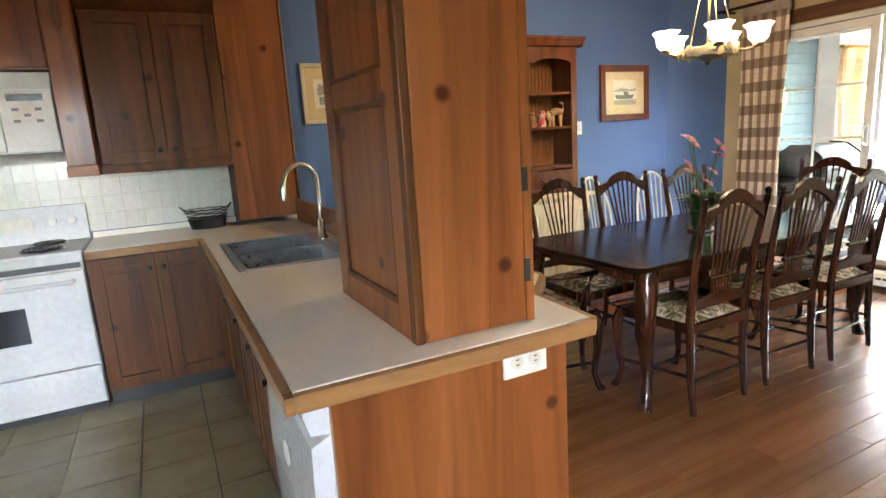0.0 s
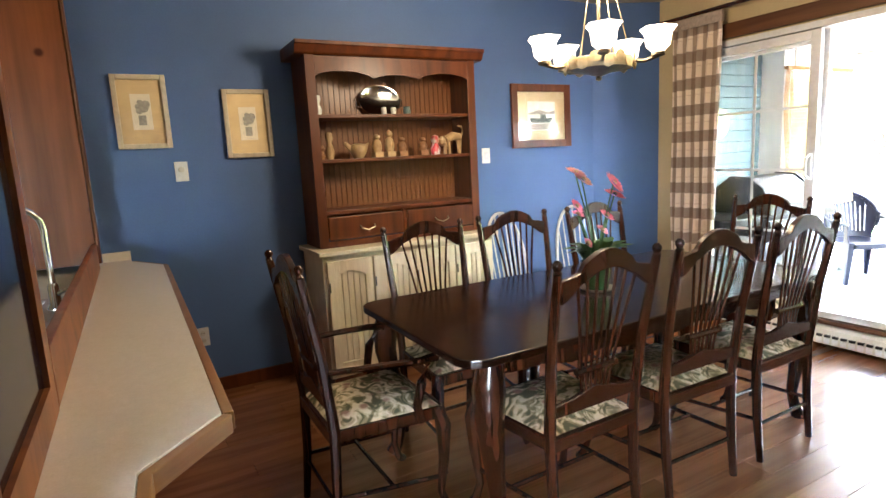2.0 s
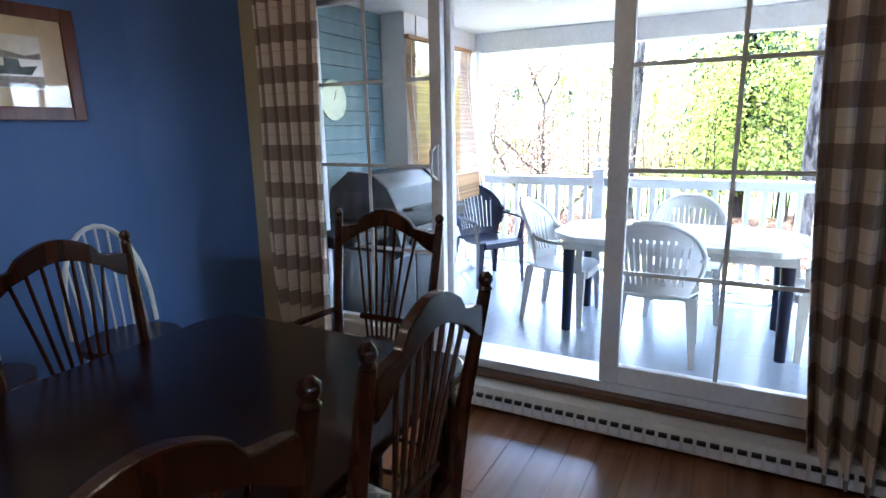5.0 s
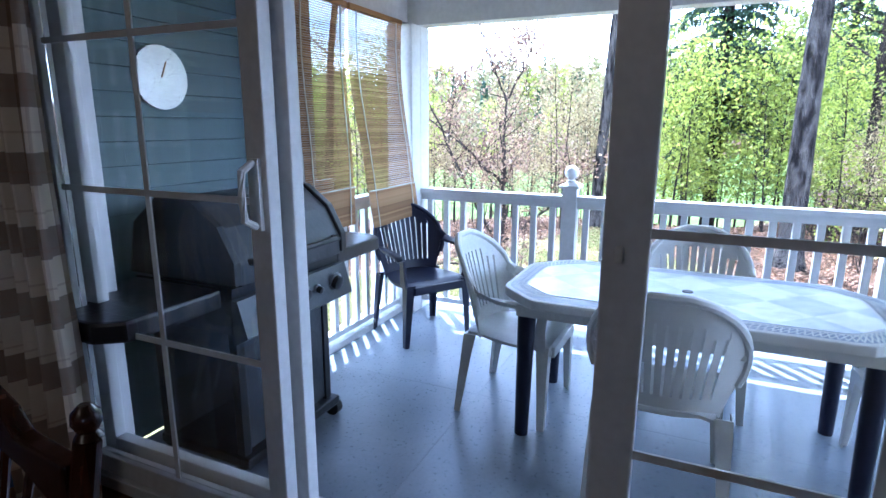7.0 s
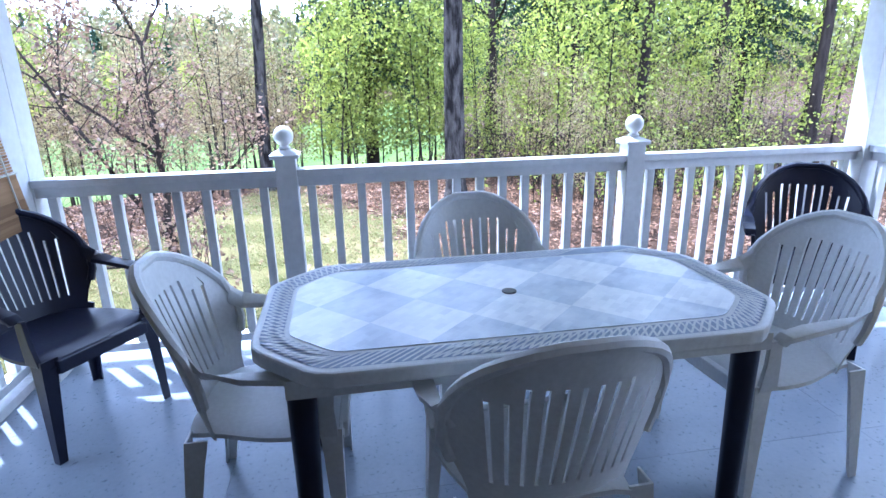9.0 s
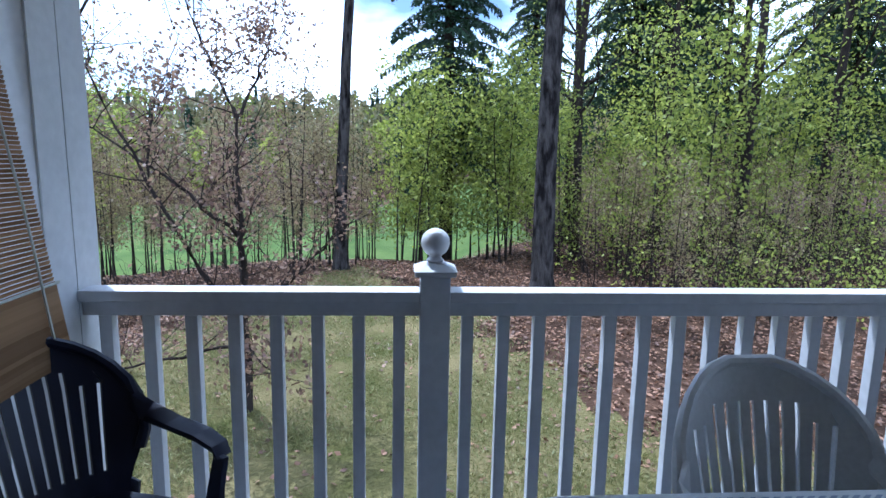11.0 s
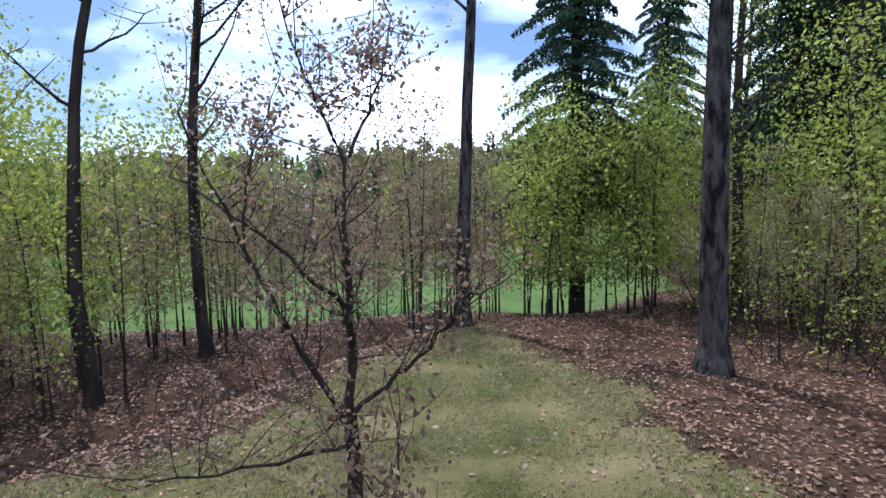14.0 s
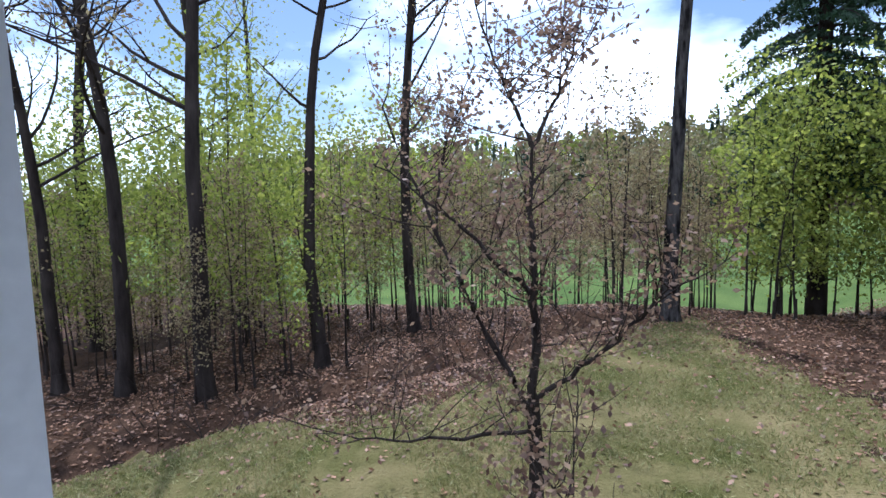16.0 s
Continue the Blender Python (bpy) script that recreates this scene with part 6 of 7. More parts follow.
def resin_chair(material, name, label, group):
    """Faces +y: a moulded fan back with narrow slots, broad flowing arms, angled flat legs."""
    e = empty(name, pose(0, 0, 0), label, "chair", group)

    def half_width(z):
        if z < 0.62:
            return 0.205 + 0.065 * smooth01((z - 0.40) / 0.22)
        return 0.270 * math.sqrt(max(0.0, 1 - ((z - 0.62) / 0.262) ** 2.3))

    def back(u, z, d=0.0):      # a shell that leans away and curls forward at its sides
        v = (z - 0.41) / 0.46
        return Vector((u, -0.185 - 0.125 * v + d + 0.115 * (abs(u) / 0.27) ** 2.2, z))

    def sheet(cells, corner, t):
        """Quads of a grid given a thickness; cells left out stay open."""
        bm, made = BM(), {}

        def v(i, j, k):
            if (i, j, k) not in made:
                made[i, j, k] = bm.verts.new(corner(i, j, k * t))
            return made[i, j, k]
        for i, j in sorted(cells):
            bm.faces.new((v(i, j, 0), v(i, j + 1, 0), v(i + 1, j + 1, 0), v(i + 1, j, 0)))
            bm.faces.new((v(i, j, 1), v(i + 1, j, 1), v(i + 1, j + 1, 1), v(i, j + 1, 1)))
            for (di, dj), (a, b) in (((-1, 0), ((i, j), (i, j + 1))), ((1, 0), ((i + 1, j + 1), (i + 1, j))), ((0, -1), ((i + 1, j), (i, j))), ((0, 1), ((i, j + 1), (i + 1, j + 1)))):
                if (i + di, j + dj) not in cells:
                    bm.faces.new((v(*a, 0), v(*a, 1), v(*b, 1), v(*b, 0)))
        bmesh.ops.recalc_face_normals(bm, faces=bm.faces[:])
        return bm

    def across(u, z):           # the slots fan out in straight lines, the rim follows the outline
        hw = half_width(z)
        if abs(u) < 0.78:
            return u / 0.72 * min(0.158 + 0.055 * (z - 0.40) / 0.46, hw * 0.88)
        return u * hw

    # across: a broad rim at each side, then eleven slots between twelve slats
    us = [-1.0, -0.90, -0.80]
    for k in range(11):
        c = (k - 5) / 5 * 0.70
        us += [c - 0.020, c + 0.020]
    us += [0.80, 0.90, 1.0]
    zs = [0.395, 0.44, 0.48, 0.53, 0.58, 0.63, 0.68, 0.73, 0.775, 0.81, 0.84, 0.862, 0.876]
    cells = set()
    for i in range(len(us) - 1):
        slot = 3 <= i < len(us) - 4 and (i - 3) % 2 == 0
        for j in range(len(zs) - 1):
            if not (slot and 2 <= j <= (7 if abs(us[i]) < 0.5 else 6)):
                cells.add((i, j))
    part("backrest", sheet(cells, lambda i, j, t: back(across(us[i], zs[j]), zs[j], t), 0.009), material, e, smooth=True)
    rim = [back(s * half_width(z), z, 0.004) for s, col in ((-1, zs[3:]), (1, zs[3:][::-1])) for z in col]
    part("back_rim", tube(BM(), rim, 0.017, 8), material, e, "thick rolled rim", True)

    gu, gv = 8, 8
    def seat_at(i, j, t):
        u, v = i / gu * 2 - 1, j / gv
        w = 0.185 + 0.065 * smooth01(v * 1.6) - 0.03 * smooth01((v - 0.8) / 0.2)
        dip = -0.018 * (1 - u * u) * math.sin(math.pi * min(1, v * 1.1)) - 0.03 * smooth01((v - 0.86) / 0.14)
        return Vector((u * w, -0.19 + 0.44 * v, 0.425 + dip - 0.012 * (abs(u) > 0.99) - t))
    part("seat", sheet({(i, j) for i in range(gu) for j in range(gv)}, seat_at, 0.014), material, e, smooth=True)
    part("seat_skirt", slab(BM(), [(-0.20, 0.235), (0.20, 0.235), (0.19, 0.262), (-0.19, 0.262)], 0.355, 0.408), material, e, bevel=0.005)

    def plank(rows, t):
        """A flat curved strip through rows of (centre, across), thick downwards or inwards."""
        bm, rings = BM(), []
        for c, a, n in rows:
            c, a, n = Vector(c), Vector(a), Vector(n).normalized() * t
            rings.append([bm.verts.new(p) for p in (c - a, c + a, c + a * 0.9 + n, c - a * 0.9 + n)])
        for r0, r1 in zip(rings, rings[1:]):
            for k in range(4):
                bm.faces.new((r0[k], r0[(k + 1) % 4], r1[(k + 1) % 4], r1[k]))
        bm.faces.new(rings[0][::-1])
        bm.faces.new(rings[-1])
        bmesh.ops.recalc_face_normals(bm, faces=bm.faces[:])
        return bm
    for s in (-1, 1):
        q = back(s * 0.262, 0.665)
        part("arm", plank([(q, (0, 0.012, 0.03), (-s, 0, 0)), ((s * 0.272, -0.10, 0.645), (s * 0.016, 0, 0.016), (-s * 0.5, 0, -1)), ((s * 0.276, 0.0, 0.632), (s * 0.027, 0, 0.003), (0, 0, -1)), ((s * 0.279, 0.12, 0.626), (s * 0.030, 0, 0), (0, 0, -1)), ((s * 0.274, 0.195, 0.612), (s * 0.027, 0, 0), (0, 0.2, -1)), ((s * 0.268, 0.222, 0.585), (s * 0.024, 0, 0), (0, -1, -0.4))], 0.020), material, e, smooth=True, bevel=0.003)
        part("arm_post", plank([((s * 0.268, 0.218, 0.590), (0, 0.022, 0), (-s, 0, 0)), ((s * 0.258, 0.205, 0.50), (0, 0.026, 0), (-s, 0, 0)), ((s * 0.247, 0.20, 0.40), (0, 0.036, 0), (-s, 0, 0))], 0.018), material, e, bevel=0.003)
        for nm, y0, y1 in (("front_leg", 0.215, 0.225), ("back_leg", -0.155, -0.215)):
            bm = BM()
            out = 1 if y0 > 0 else -1
            rings = []
            for z, cx, cy, w in ((0.42, 0.212, y0, 0.064), (0.33, 0.220, y0 + (y1 - y0) * 0.25, 0.054), (0.0, 0.243, y1, 0.032)):
                # an angle section: one flange faces sideways, one faces front or back
                o = Vector((s * cx + s * w * 0.5, cy + out * w * 0.5, z))
                ax, ay, t = Vector((-s * w, 0, 0)), Vector((0, -out * w, 0)), 0.007
                rings.append([bm.verts.new(p) for p in (o, o + ax, o + ax + Vector((0, -out * t, 0)), o + Vector((-s * t, -out * t, 0)), o + ay + Vector((-s * t, 0, 0)), o + ay)])
            for r0, r1 in zip(rings, rings[1:]):
                for k in range(6):
                    bm.faces.new((r0[k], r0[(k + 1) % 6], r1[(k + 1) % 6], r1[k]))
            bm.faces.new(rings[0])
            bm.faces.new(rings[-1][::-1])
            bmesh.ops.recalc_face_normals(bm, faces=bm.faces[:])
            part(nm, bm, material, e)
    return e


rc = resin_chair(RESIN, "resin_chair", "white resin garden armchair with a slotted fan back", "white chairs round the patio table")
place(rc, 6.81, 2.86, DZ, 178)
for x, y, r in ((6.36, 2.12, -88), (7.24, 2.02, 92), (6.78, 1.10, 4)):
    copy_thing(rc, pose(x, y, DZ, 0, 0, r))
rd = resin_chair(RESIN_DARK, "resin_chair_dark", "dark blue resin garden armchair in the porch corner", "dark chairs of the porch")
place(rd, 7.50, 3.77, DZ, 148)
copy_thing(rd, pose(7.60, 0.22, DZ, 0, 0, 55))

# ---- ground, field, hill ----
def ground_z(x, y):
    z = -1.35
    z -= 0.55 * smooth01((y - 6) / 6) + 0.5 * smooth01((y - 12) / 14)
    fall = smooth01((x - 19.5) / 15) * (0.15 + 0.85 * smooth01((y + 3) / 6))
    z -= 2.6 * fall
    z += 0.9 * smooth01((-y - 1) / 18) * smooth01((x - 10) / 20)
    z += 10.5 * smooth01((x - 75) / 70)
    ditch = math.exp(-((y - (9.0 + 0.55 * (14.2 - x))) / 0.55) ** 2) if x < 20 else 0
    z -= 0.35 * ditch
    z += 0.10 * noise.noise(Vector((x * 0.35, y * 0.35, 0))) + 0.03 * noise.noise(Vector((x * 1.7, y * 1.7, 3)))
    return z


def litter_zone(x, y):
    j = 0.7 * noise.noise(Vector((x * 0.6, y * 0.6, 7))) + 0.3 * noise.noise(Vector((x * 2.3, y * 2.3, 1)))
    right = y + j < 1.0 + (x - 13) * 0.42 - (0.9 if x < 11 else 0) and y < 4.2
    left = (y - (9.0 + 0.55 * (14.2 - x))) + j > 0.0 and x > 8
    left2 = x > 12.8 and y + j > 5.2 + (18.5 - x) * 0.35 and x < 26
    return right or left or left2


def axis_points(lo, hi, a, b, step):
    pts, v, s = [], a, step
    while v < b:
        pts.append(v)
        v += step
    while v < hi:
        pts.append(v)
        s *= 1.18
        v += s
    pts.append(hi)
    v, s = a, step
    left = []
    while v > lo:
        s *= 1.18
        v -= s
        left.append(max(v, lo))
    return left[::-1] + pts


gx, gy = axis_points(-300, 420, 8.6, 27, 0.3), axis_points(-350, 350, -6, 17, 0.3)
verts = [(x, y, ground_z(x, y)) for x in gx for y in gy]
ny = len(gy)
faces, idx = [], []
for i in range(len(gx) - 1):
    for j in range(ny - 1):
        faces.append((i * ny + j, (i + 1) * ny + j, (i + 1) * ny + j + 1, i * ny + j + 1))
        x, y = (gx[i] + gx[i + 1]) / 2, (gy[j] + gy[j + 1]) / 2
        field = x > 27 and y > -2 + (x - 27) * -0.1 and x < 78
        idx.append(2 if field else (1 if (litter_zone(x, y) or x >= 78 or y < -6) else 0))
LAWN = surf("dry_lawn", (0.080, 0.084, 0.022), (0.22, 0.178, 0.080), 0.95, 1.3, contrast=(0.30, 0.70), bump=0.9, fine=26, bump_dist=0.05, spec=0.06, world_space=True)
LEAFFLOOR = surf("leaf_litter_floor", (0.032, 0.020, 0.014), (0.115, 0.066, 0.040), 0.95, 2.0, bump=1.0, fine=18, bump_dist=0.06, spec=0.06, world_space=True)
FIELD = surf("green_field", (0.06, 0.10, 0.024), (0.125, 0.17, 0.045), 0.9, 0.35, bump=0.6, fine=9, bump_dist=0.05, spec=0.06, world_space=True)
me = bpy.data.meshes.new("ground")
me.from_pydata(verts, [], faces)
for m in (LAWN, LEAFFLOOR, FIELD):
    me.materials.append(m)
me.polygons.foreach_set("material_index", idx)
me.shade_smooth()
tagged(new("ground", me), "dry spring lawn, leaf litter and a green field beyond", "ground", kind="structure")


def cards(name, points, size, material, label, category, seed, flat=0.0, aspect=0.62, parent=None, jit=0.35):
    """Many small leaf blades, each a folded diamond, in one mesh."""
    r = np.random.RandomState(seed)
    P = np.asarray(points, float)
    n = len(P)
    d = r.normal(size=(n, 3))
    d[:, 2] *= 1 - flat
    d /= np.linalg.norm(d, axis=1, keepdims=True)
    q = r.normal(size=(n, 3))
    q[:, 2] *= 1 - flat
    q -= (q * d).sum(1, keepdims=True) * d
    q /= np.linalg.norm(q, axis=1, keepdims=True)
    s = (size * (1 + jit * r.uniform(-1, 1, n)))[:, None]
    V = np.stack([P - d * s * 0.5, P + q * s * aspect * 0.5, P + d * s * 0.5, P - q * s * aspect * 0.5], 1).reshape(-1, 3)
    F = np.arange(n * 4).reshape(n, 4)
    mesh = bpy.data.meshes.new(name)
    mesh.from_pydata(V.tolist(), [], F.tolist())
    mesh.materials.append(material)
    ob = new(name, mesh)
    ob.parent = parent
    return tagged(ob, label, category, kind="stuff") if parent is None else ob


# ---- trees ----
def limb(bm, rng, start, direction, length, r0, r1, wander, seg=6, steps=6, up=0.0):
    pts, rad, p, d = [Vector(start)], [r0], Vector(start), Vector(direction).normalized()
    for k in range(steps):
        d = (d + Vector((rng.uniform(-1, 1), rng.uniform(-1, 1), rng.uniform(-0.6, 0.6))) * wander + Vector((0, 0, up))).normalized()
        p = p + d * (length / steps)
        pts.append(p.copy())
        rad.append(r0 + (r1 - r0) * (k + 1) / steps)
    tube(bm, pts, rad, seg)
    return pts


def make_tree(name, seed, height, r0, bare, limbs, spread, leaf_mat_, per, leaf, label, bark=None, lean=(0, 0), twigs=3, low=0.3, group="", cloud=0.35, crown_only=False, crook=0.05):
    """A tapered trunk with wandering limbs, twigs and a loose crown."""
    rng = random.Random(seed)
    e = empty(name, pose(0, 0, 0), label, "tree", group)
    bm = BM()
    trunk = limb(bm, rng, (0, 0, -0.15), (lean[0], lean[1], 1), height, r0, r0 * 0.16, crook, 10, 12, 0.02 + crook * 0.6)
    lathe(bm, [(r0 * 1.75, -0.2), (r0 * 1.25, 0.12), (r0 * 0.99, 0.45)], 10)
    tips = []
    for k in range(limbs):
        f = low + (0.97 - low) * (k + rng.random()) / limbs
        i = f * (len(trunk) - 1)
        a = trunk[int(i)].lerp(trunk[min(int(i) + 1, len(trunk) - 1)], i % 1)
        ang = rng.uniform(0, 6.283)
        ln = spread * (1.15 - 0.7 * f) * rng.uniform(0.6, 1.2)
        rl = max(0.008, r0 * 0.38 * (1.1 - f))
        pts = limb(bm, rng, a, (math.cos(ang), math.sin(ang), rng.uniform(0.15, 0.9)), ln, rl, rl * 0.25, 0.28, 5, 6, 0.10)
        for _ in range(twigs):
            b = pts[rng.randint(2, 6)]
            tp = limb(bm, rng, b, (rng.uniform(-1, 1), rng.uniform(-1, 1), rng.uniform(-0.1, 0.9)), ln * rng.uniform(0.25, 0.5), rl * 0.35, 0.003, 0.3, 4, 4, 0.06)
            tips += tp[1:]
        tips += pts[3:]
    part("trunk", bm, bark or BARK, e, smooth=True)
    if per and tips:
        P = []
        for p in tips:
            for _ in range(per):
                P.append((p.x + rng.gauss(0, cloud), p.y + rng.gauss(0, cloud), p.z + rng.gauss(0, cloud * 0.8)))
        cards("crown", P, leaf, leaf_mat_, "", "", seed, parent=e)
    return e


def plant(ob, x, y, rz=0.0, s=1.0, first=False):
    m = pose(x, y, ground_z(x, y), 0, 0, rz) @ Matrix.Scale(s, 4)
    if first:
        ob.matrix_world = m
        return ob
    c = copy_thing(ob, pose(x, y, ground_z(x, y), 0, 0, rz))
    c.scale = (s, s, s)
    return c


plant(make_tree("maple_tree", 11, 17, 0.235, 0, 26, 4.2, LEAF_SPRING, 16, 0.095, "large grey-barked maple with fresh spring leaves", lean=(0.0, 0.01), low=0.36, twigs=3), 16.7, 0.32, 20, 1, True)
plant(make_tree("poplar_tree", 12, 16, 0.17, 0, 18, 2.8, LEAF_BRONZE, 2, 0.07, "tall straight poplar with bare branches", lean=(0, 0.0), low=0.42, twigs=3, bark=BARK), 20.2, 4.62, 70, 1, True)
t2 = plant(make_tree("ash_tree", 21, 15, 0.135, 0, 22, 3.2, LEAF_BRONZE, 3, 0.08, "bare dark-trunked ash tree at the wood edge", lean=(0.01, 0.015), low=0.30, twigs=5, crook=0.07, bark=BARK_DARK, group="ash trees at the wood edge"), 18.4, 9.9, 0, 1, True)
for x, y, r, s in ((13.6, 10.95, 110, 1.05), (13.25, 12.6, 220, 1.0), (12.7, 13.6, 300, 0.8), (15.0, 16.5, 40, 1.1)):
    plant(t2, x, y, r, s)
t3 = plant(make_tree("crooked_ash", 33, 12, 0.13, 0, 11, 2.6, LEAF_SPRING, 2, 0.08, "crooked slender ash with thin spring leaves", lean=(0.0, 0.05), low=0.4, twigs=4, crook=0.16, bark=BARK_DARK), 15.5, 10.1, 0, 1, True)


def make_spruce(seed, height, label):
    rng = random.Random(seed)
    e = empty("spruce_tree", pose(0, 0, 0), label, "tree", "spruces of the wood")
    bm = BM()
    tube(bm, [(0, 0, -0.2), (0, 0, height * 0.5), (0.1, 0, height)], [0.24, 0.15, 0.02], 10)
    P = []
    for k in range(120):
        f = 0.20 + 0.80 * k / 120
        z = height * f
        ang = k * 2.4 + rng.uniform(-0.3, 0.3)
        ln = 3.0 * (1.04 - f) ** 0.75 * rng.uniform(0.75, 1.15)
        pts = [Vector((math.cos(ang) * ln * u, math.sin(ang) * ln * u, z + 0.10 * ln * u - 0.42 * ln * u * u)) for u in (0, 0.25, 0.5, 0.75, 1)]
        tube(bm, pts, [0.03, 0.025, 0.018, 0.012, 0.005], 4)
        for u in np.linspace(0.15, 1, 16):
            c = Vector((math.cos(ang) * ln * u, math.sin(ang) * ln * u, z + 0.10 * ln * u - 0.42 * ln * u * u))
            w = 0.42 * (1.15 - u)
            for _ in range(24):
                s = rng.uniform(-1, 1)
                P.append((c.x - math.sin(ang) * s * w * 1.3, c.y + math.cos(ang) * s * w * 1.3, c.z - abs(s) * 0.10 - rng.random() * 0.14))
    part("trunk", bm, BARK_DARK, e, smooth=True)
    cards("crown", P, 0.18, LEAF_SPRUCE, "", "", seed, parent=e, aspect=0.3)
    return e


sp = plant(make_spruce(5, 16, "tall dark green spruce at the edge of the wood"), 24.3, 1.7, 0, 1, True)
for x, y, r, s in ((27, -6.5, 80, 1.1), (33, -11, 150, 1.2), (30, -15, 10, 1.2), (24, -11.5, 200, 0.95), (38, -4, 250, 1.1), (26.2, -5.0, 260, 1.05)):
    plant(sp, x, y, r, s)

# saplings and understorey
sap = [make_tree("sapling", 40 + k, 4.6 + 0.6 * k, 0.028, 0, 16, 1.5, LEAF_SPRING, 6, 0.105, "slender sapling with yellow-green spring leaves", bark=BARK_DARK, twigs=2, low=0.14, group="saplings of the wood edge", cloud=0.36) for k in range(3)]
thin = [make_tree("bare_sapling", 60 + k, 4.2 + 0.7 * k, 0.026, 0, 12, 1.0, LEAF_BRONZE, 4, 0.075, "thin bare sapling stem with bronze buds", bark=BARK_DARK, twigs=3, low=0.25, group="bare saplings below the lawn", cloud=0.16) for k in range(2)]
rng = random.Random(77)


def scatter(kinds, n, xr, yr, ok, s0, s1):
    done = 0
    while done < n:
        x, y = rng.uniform(*xr), rng.uniform(*yr)
        if not ok(x, y):
            continue
        k = rng.randrange(len(kinds))
        plant(kinds[k], x, y, rng.uniform(0, 360), rng.uniform(s0, s1), False)
        done += 1


for k, ob in enumerate(sap):
    plant(ob, (21.5, 22.4, 17.9)[k], (2.3, 0.6, -2.4)[k], 50 * k, 1.0, True)
for k, ob in enumerate(thin):
    plant(ob, (20.8, 21.6)[k], (7.3, 5.9)[k], 50 * k, 1.0, True)
scatter(sap, 20, (20.3, 25), (-0.3, 3.4), lambda x, y: True, 0.8, 1.15)
scatter(sap, 62, (18.5, 34), (-16, -0.8), lambda x, y: y < -0.8 - (22 - x) * 0.25, 0.7, 1.25)
scatter(sap, 34, (14.5, 22), (10.5, 20), lambda x, y: True, 0.7, 1.2)
scatter(sap, 8, (13, 16), (14, 20), lambda x, y: True, 0.8, 1.1)
scatter(thin, 78, (19.3, 27), (3.6, 14), lambda x, y: y > 4.2 + (21 - x) * 0.6, 0.6, 1.1)
scatter(thin, 52, (12.5, 19), (9.2, 17), lambda x, y: y > 9.6 + (15 - x) * 0.5, 0.45, 0.9)
scatter(thin, 34, (16.5, 23), (-8, -1.2), lambda x, y: True, 0.45, 0.8)
scatter(thin, 8, (14.5, 19), (-3.5, 0.4), lambda x, y: True, 0.4, 0.6)

# taller trees of the wood
tall = make_tree("wood_tree", 90, 15, 0.16, 0, 15, 3.2, LEAF_SPRING, 10, 0.088, "tall forest tree with light green spring crown", bark=BARK_DARK, twigs=3, low=0.28, group="trees of the wood", cloud=0.5)
plant(tall, 22.5, -4.5, 0, 1, True)
tall_rows = ((25.5, -2.6, 90, 1.05), (20.5, -8, 30, 0.95), (27, -9, 160, 1.1), (31, -4.6, 240, 1.05), (34, -8, 320, 1.1), (23.5, -14, 70, 1.1), (18.5, -13, 190, 1.0), (36, -15, 100, 1.2), (29, -19, 20, 1.2), (41, -9, 280, 1.2), (16, -18, 130, 1.0), (21, -20, 250, 1.1), (14, 19, 30, 1.0), (18.5, 17, 200, 1.1), (23, 20, 100, 1.0), (12, 24, 300, 1.2), (19.5, -5.2, 60, 0.95), (18.2, -9.5, 140, 1.0), (24.5, -8.2, 210, 1.05), (28.5, -6.3, 330, 1.1), (16.2, -12, 20, 0.95), (22.0, -1.9, 280, 0.9))
for x, y, r, s in tall_rows:
    plant(tall, x, y, r, s)

# the bronze-budded crabapple in front of the porch
crab = empty("crabapple_tree", pose(11.9, 4.65, ground_z(11.9, 4.65)), "small crabapple with dark crooked limbs and bronze buds", "tree")
bm = BM()
rng2 = random.Random(15)
tips = []
tube(bm, [(0, 0, -0.1), (0.02, -0.02, 0.5), (-0.01, 0.0, 1.0)], [0.075, 0.064, 0.058], 8)
CRAB_ARMS = (
    ((0, 0, 0.98), (0.05, -0.06, 1.6), (0.0, 0.04, 2.3), (0.05, 0.0, 3.1), 0.036),
    ((0.05, 0, 3.05), (0.0, 0.12, 3.35), (0.1, 0.3, 3.7), (0.0, 0.42, 4.15), 0.018),
    ((0.05, 0, 3.05), (0.1, -0.2, 3.3), (0.1, -0.32, 3.7), (0.2, -0.4, 4.2), 0.016),
    ((0, 0, 0.85), (-0.1, 0.28, 1.45), (-0.1, 0.85, 2.35), (0.0, 1.35, 3.5), 0.028),
    ((0, 0.85, 2.35), (0.2, 1.0, 2.9), (0.4, 0.85, 3.4), (0.5, 0.7, 3.9), 0.013),
    ((0.03, 0, 1.85), (0.1, 0.5, 2.3), (0.1, 1.0, 2.65), (0.2, 1.6, 3.0), 0.020),
    ((0, -0.02, 1.0), (0.1, -0.35, 1.3), (0.0, -0.75, 1.6), (0.1, -1.1, 2.1), 0.022),
    ((0, 0, 0.75), (-0.3, 0.5, 0.72), (-0.5, 1.0, 0.62), (-0.6, 1.7, 0.66), 0.017),
    ((0, 0, 0.7), (-0.4, -0.25, 0.8), (-0.9, -0.4, 0.82), (-1.3, -0.7, 0.9), 0.013),
    ((0.02, 0, 1.3), (0.4, 0.1, 1.8), (0.7, 0.2, 2.4), (1.0, 0.5, 3.1), 0.018),
)
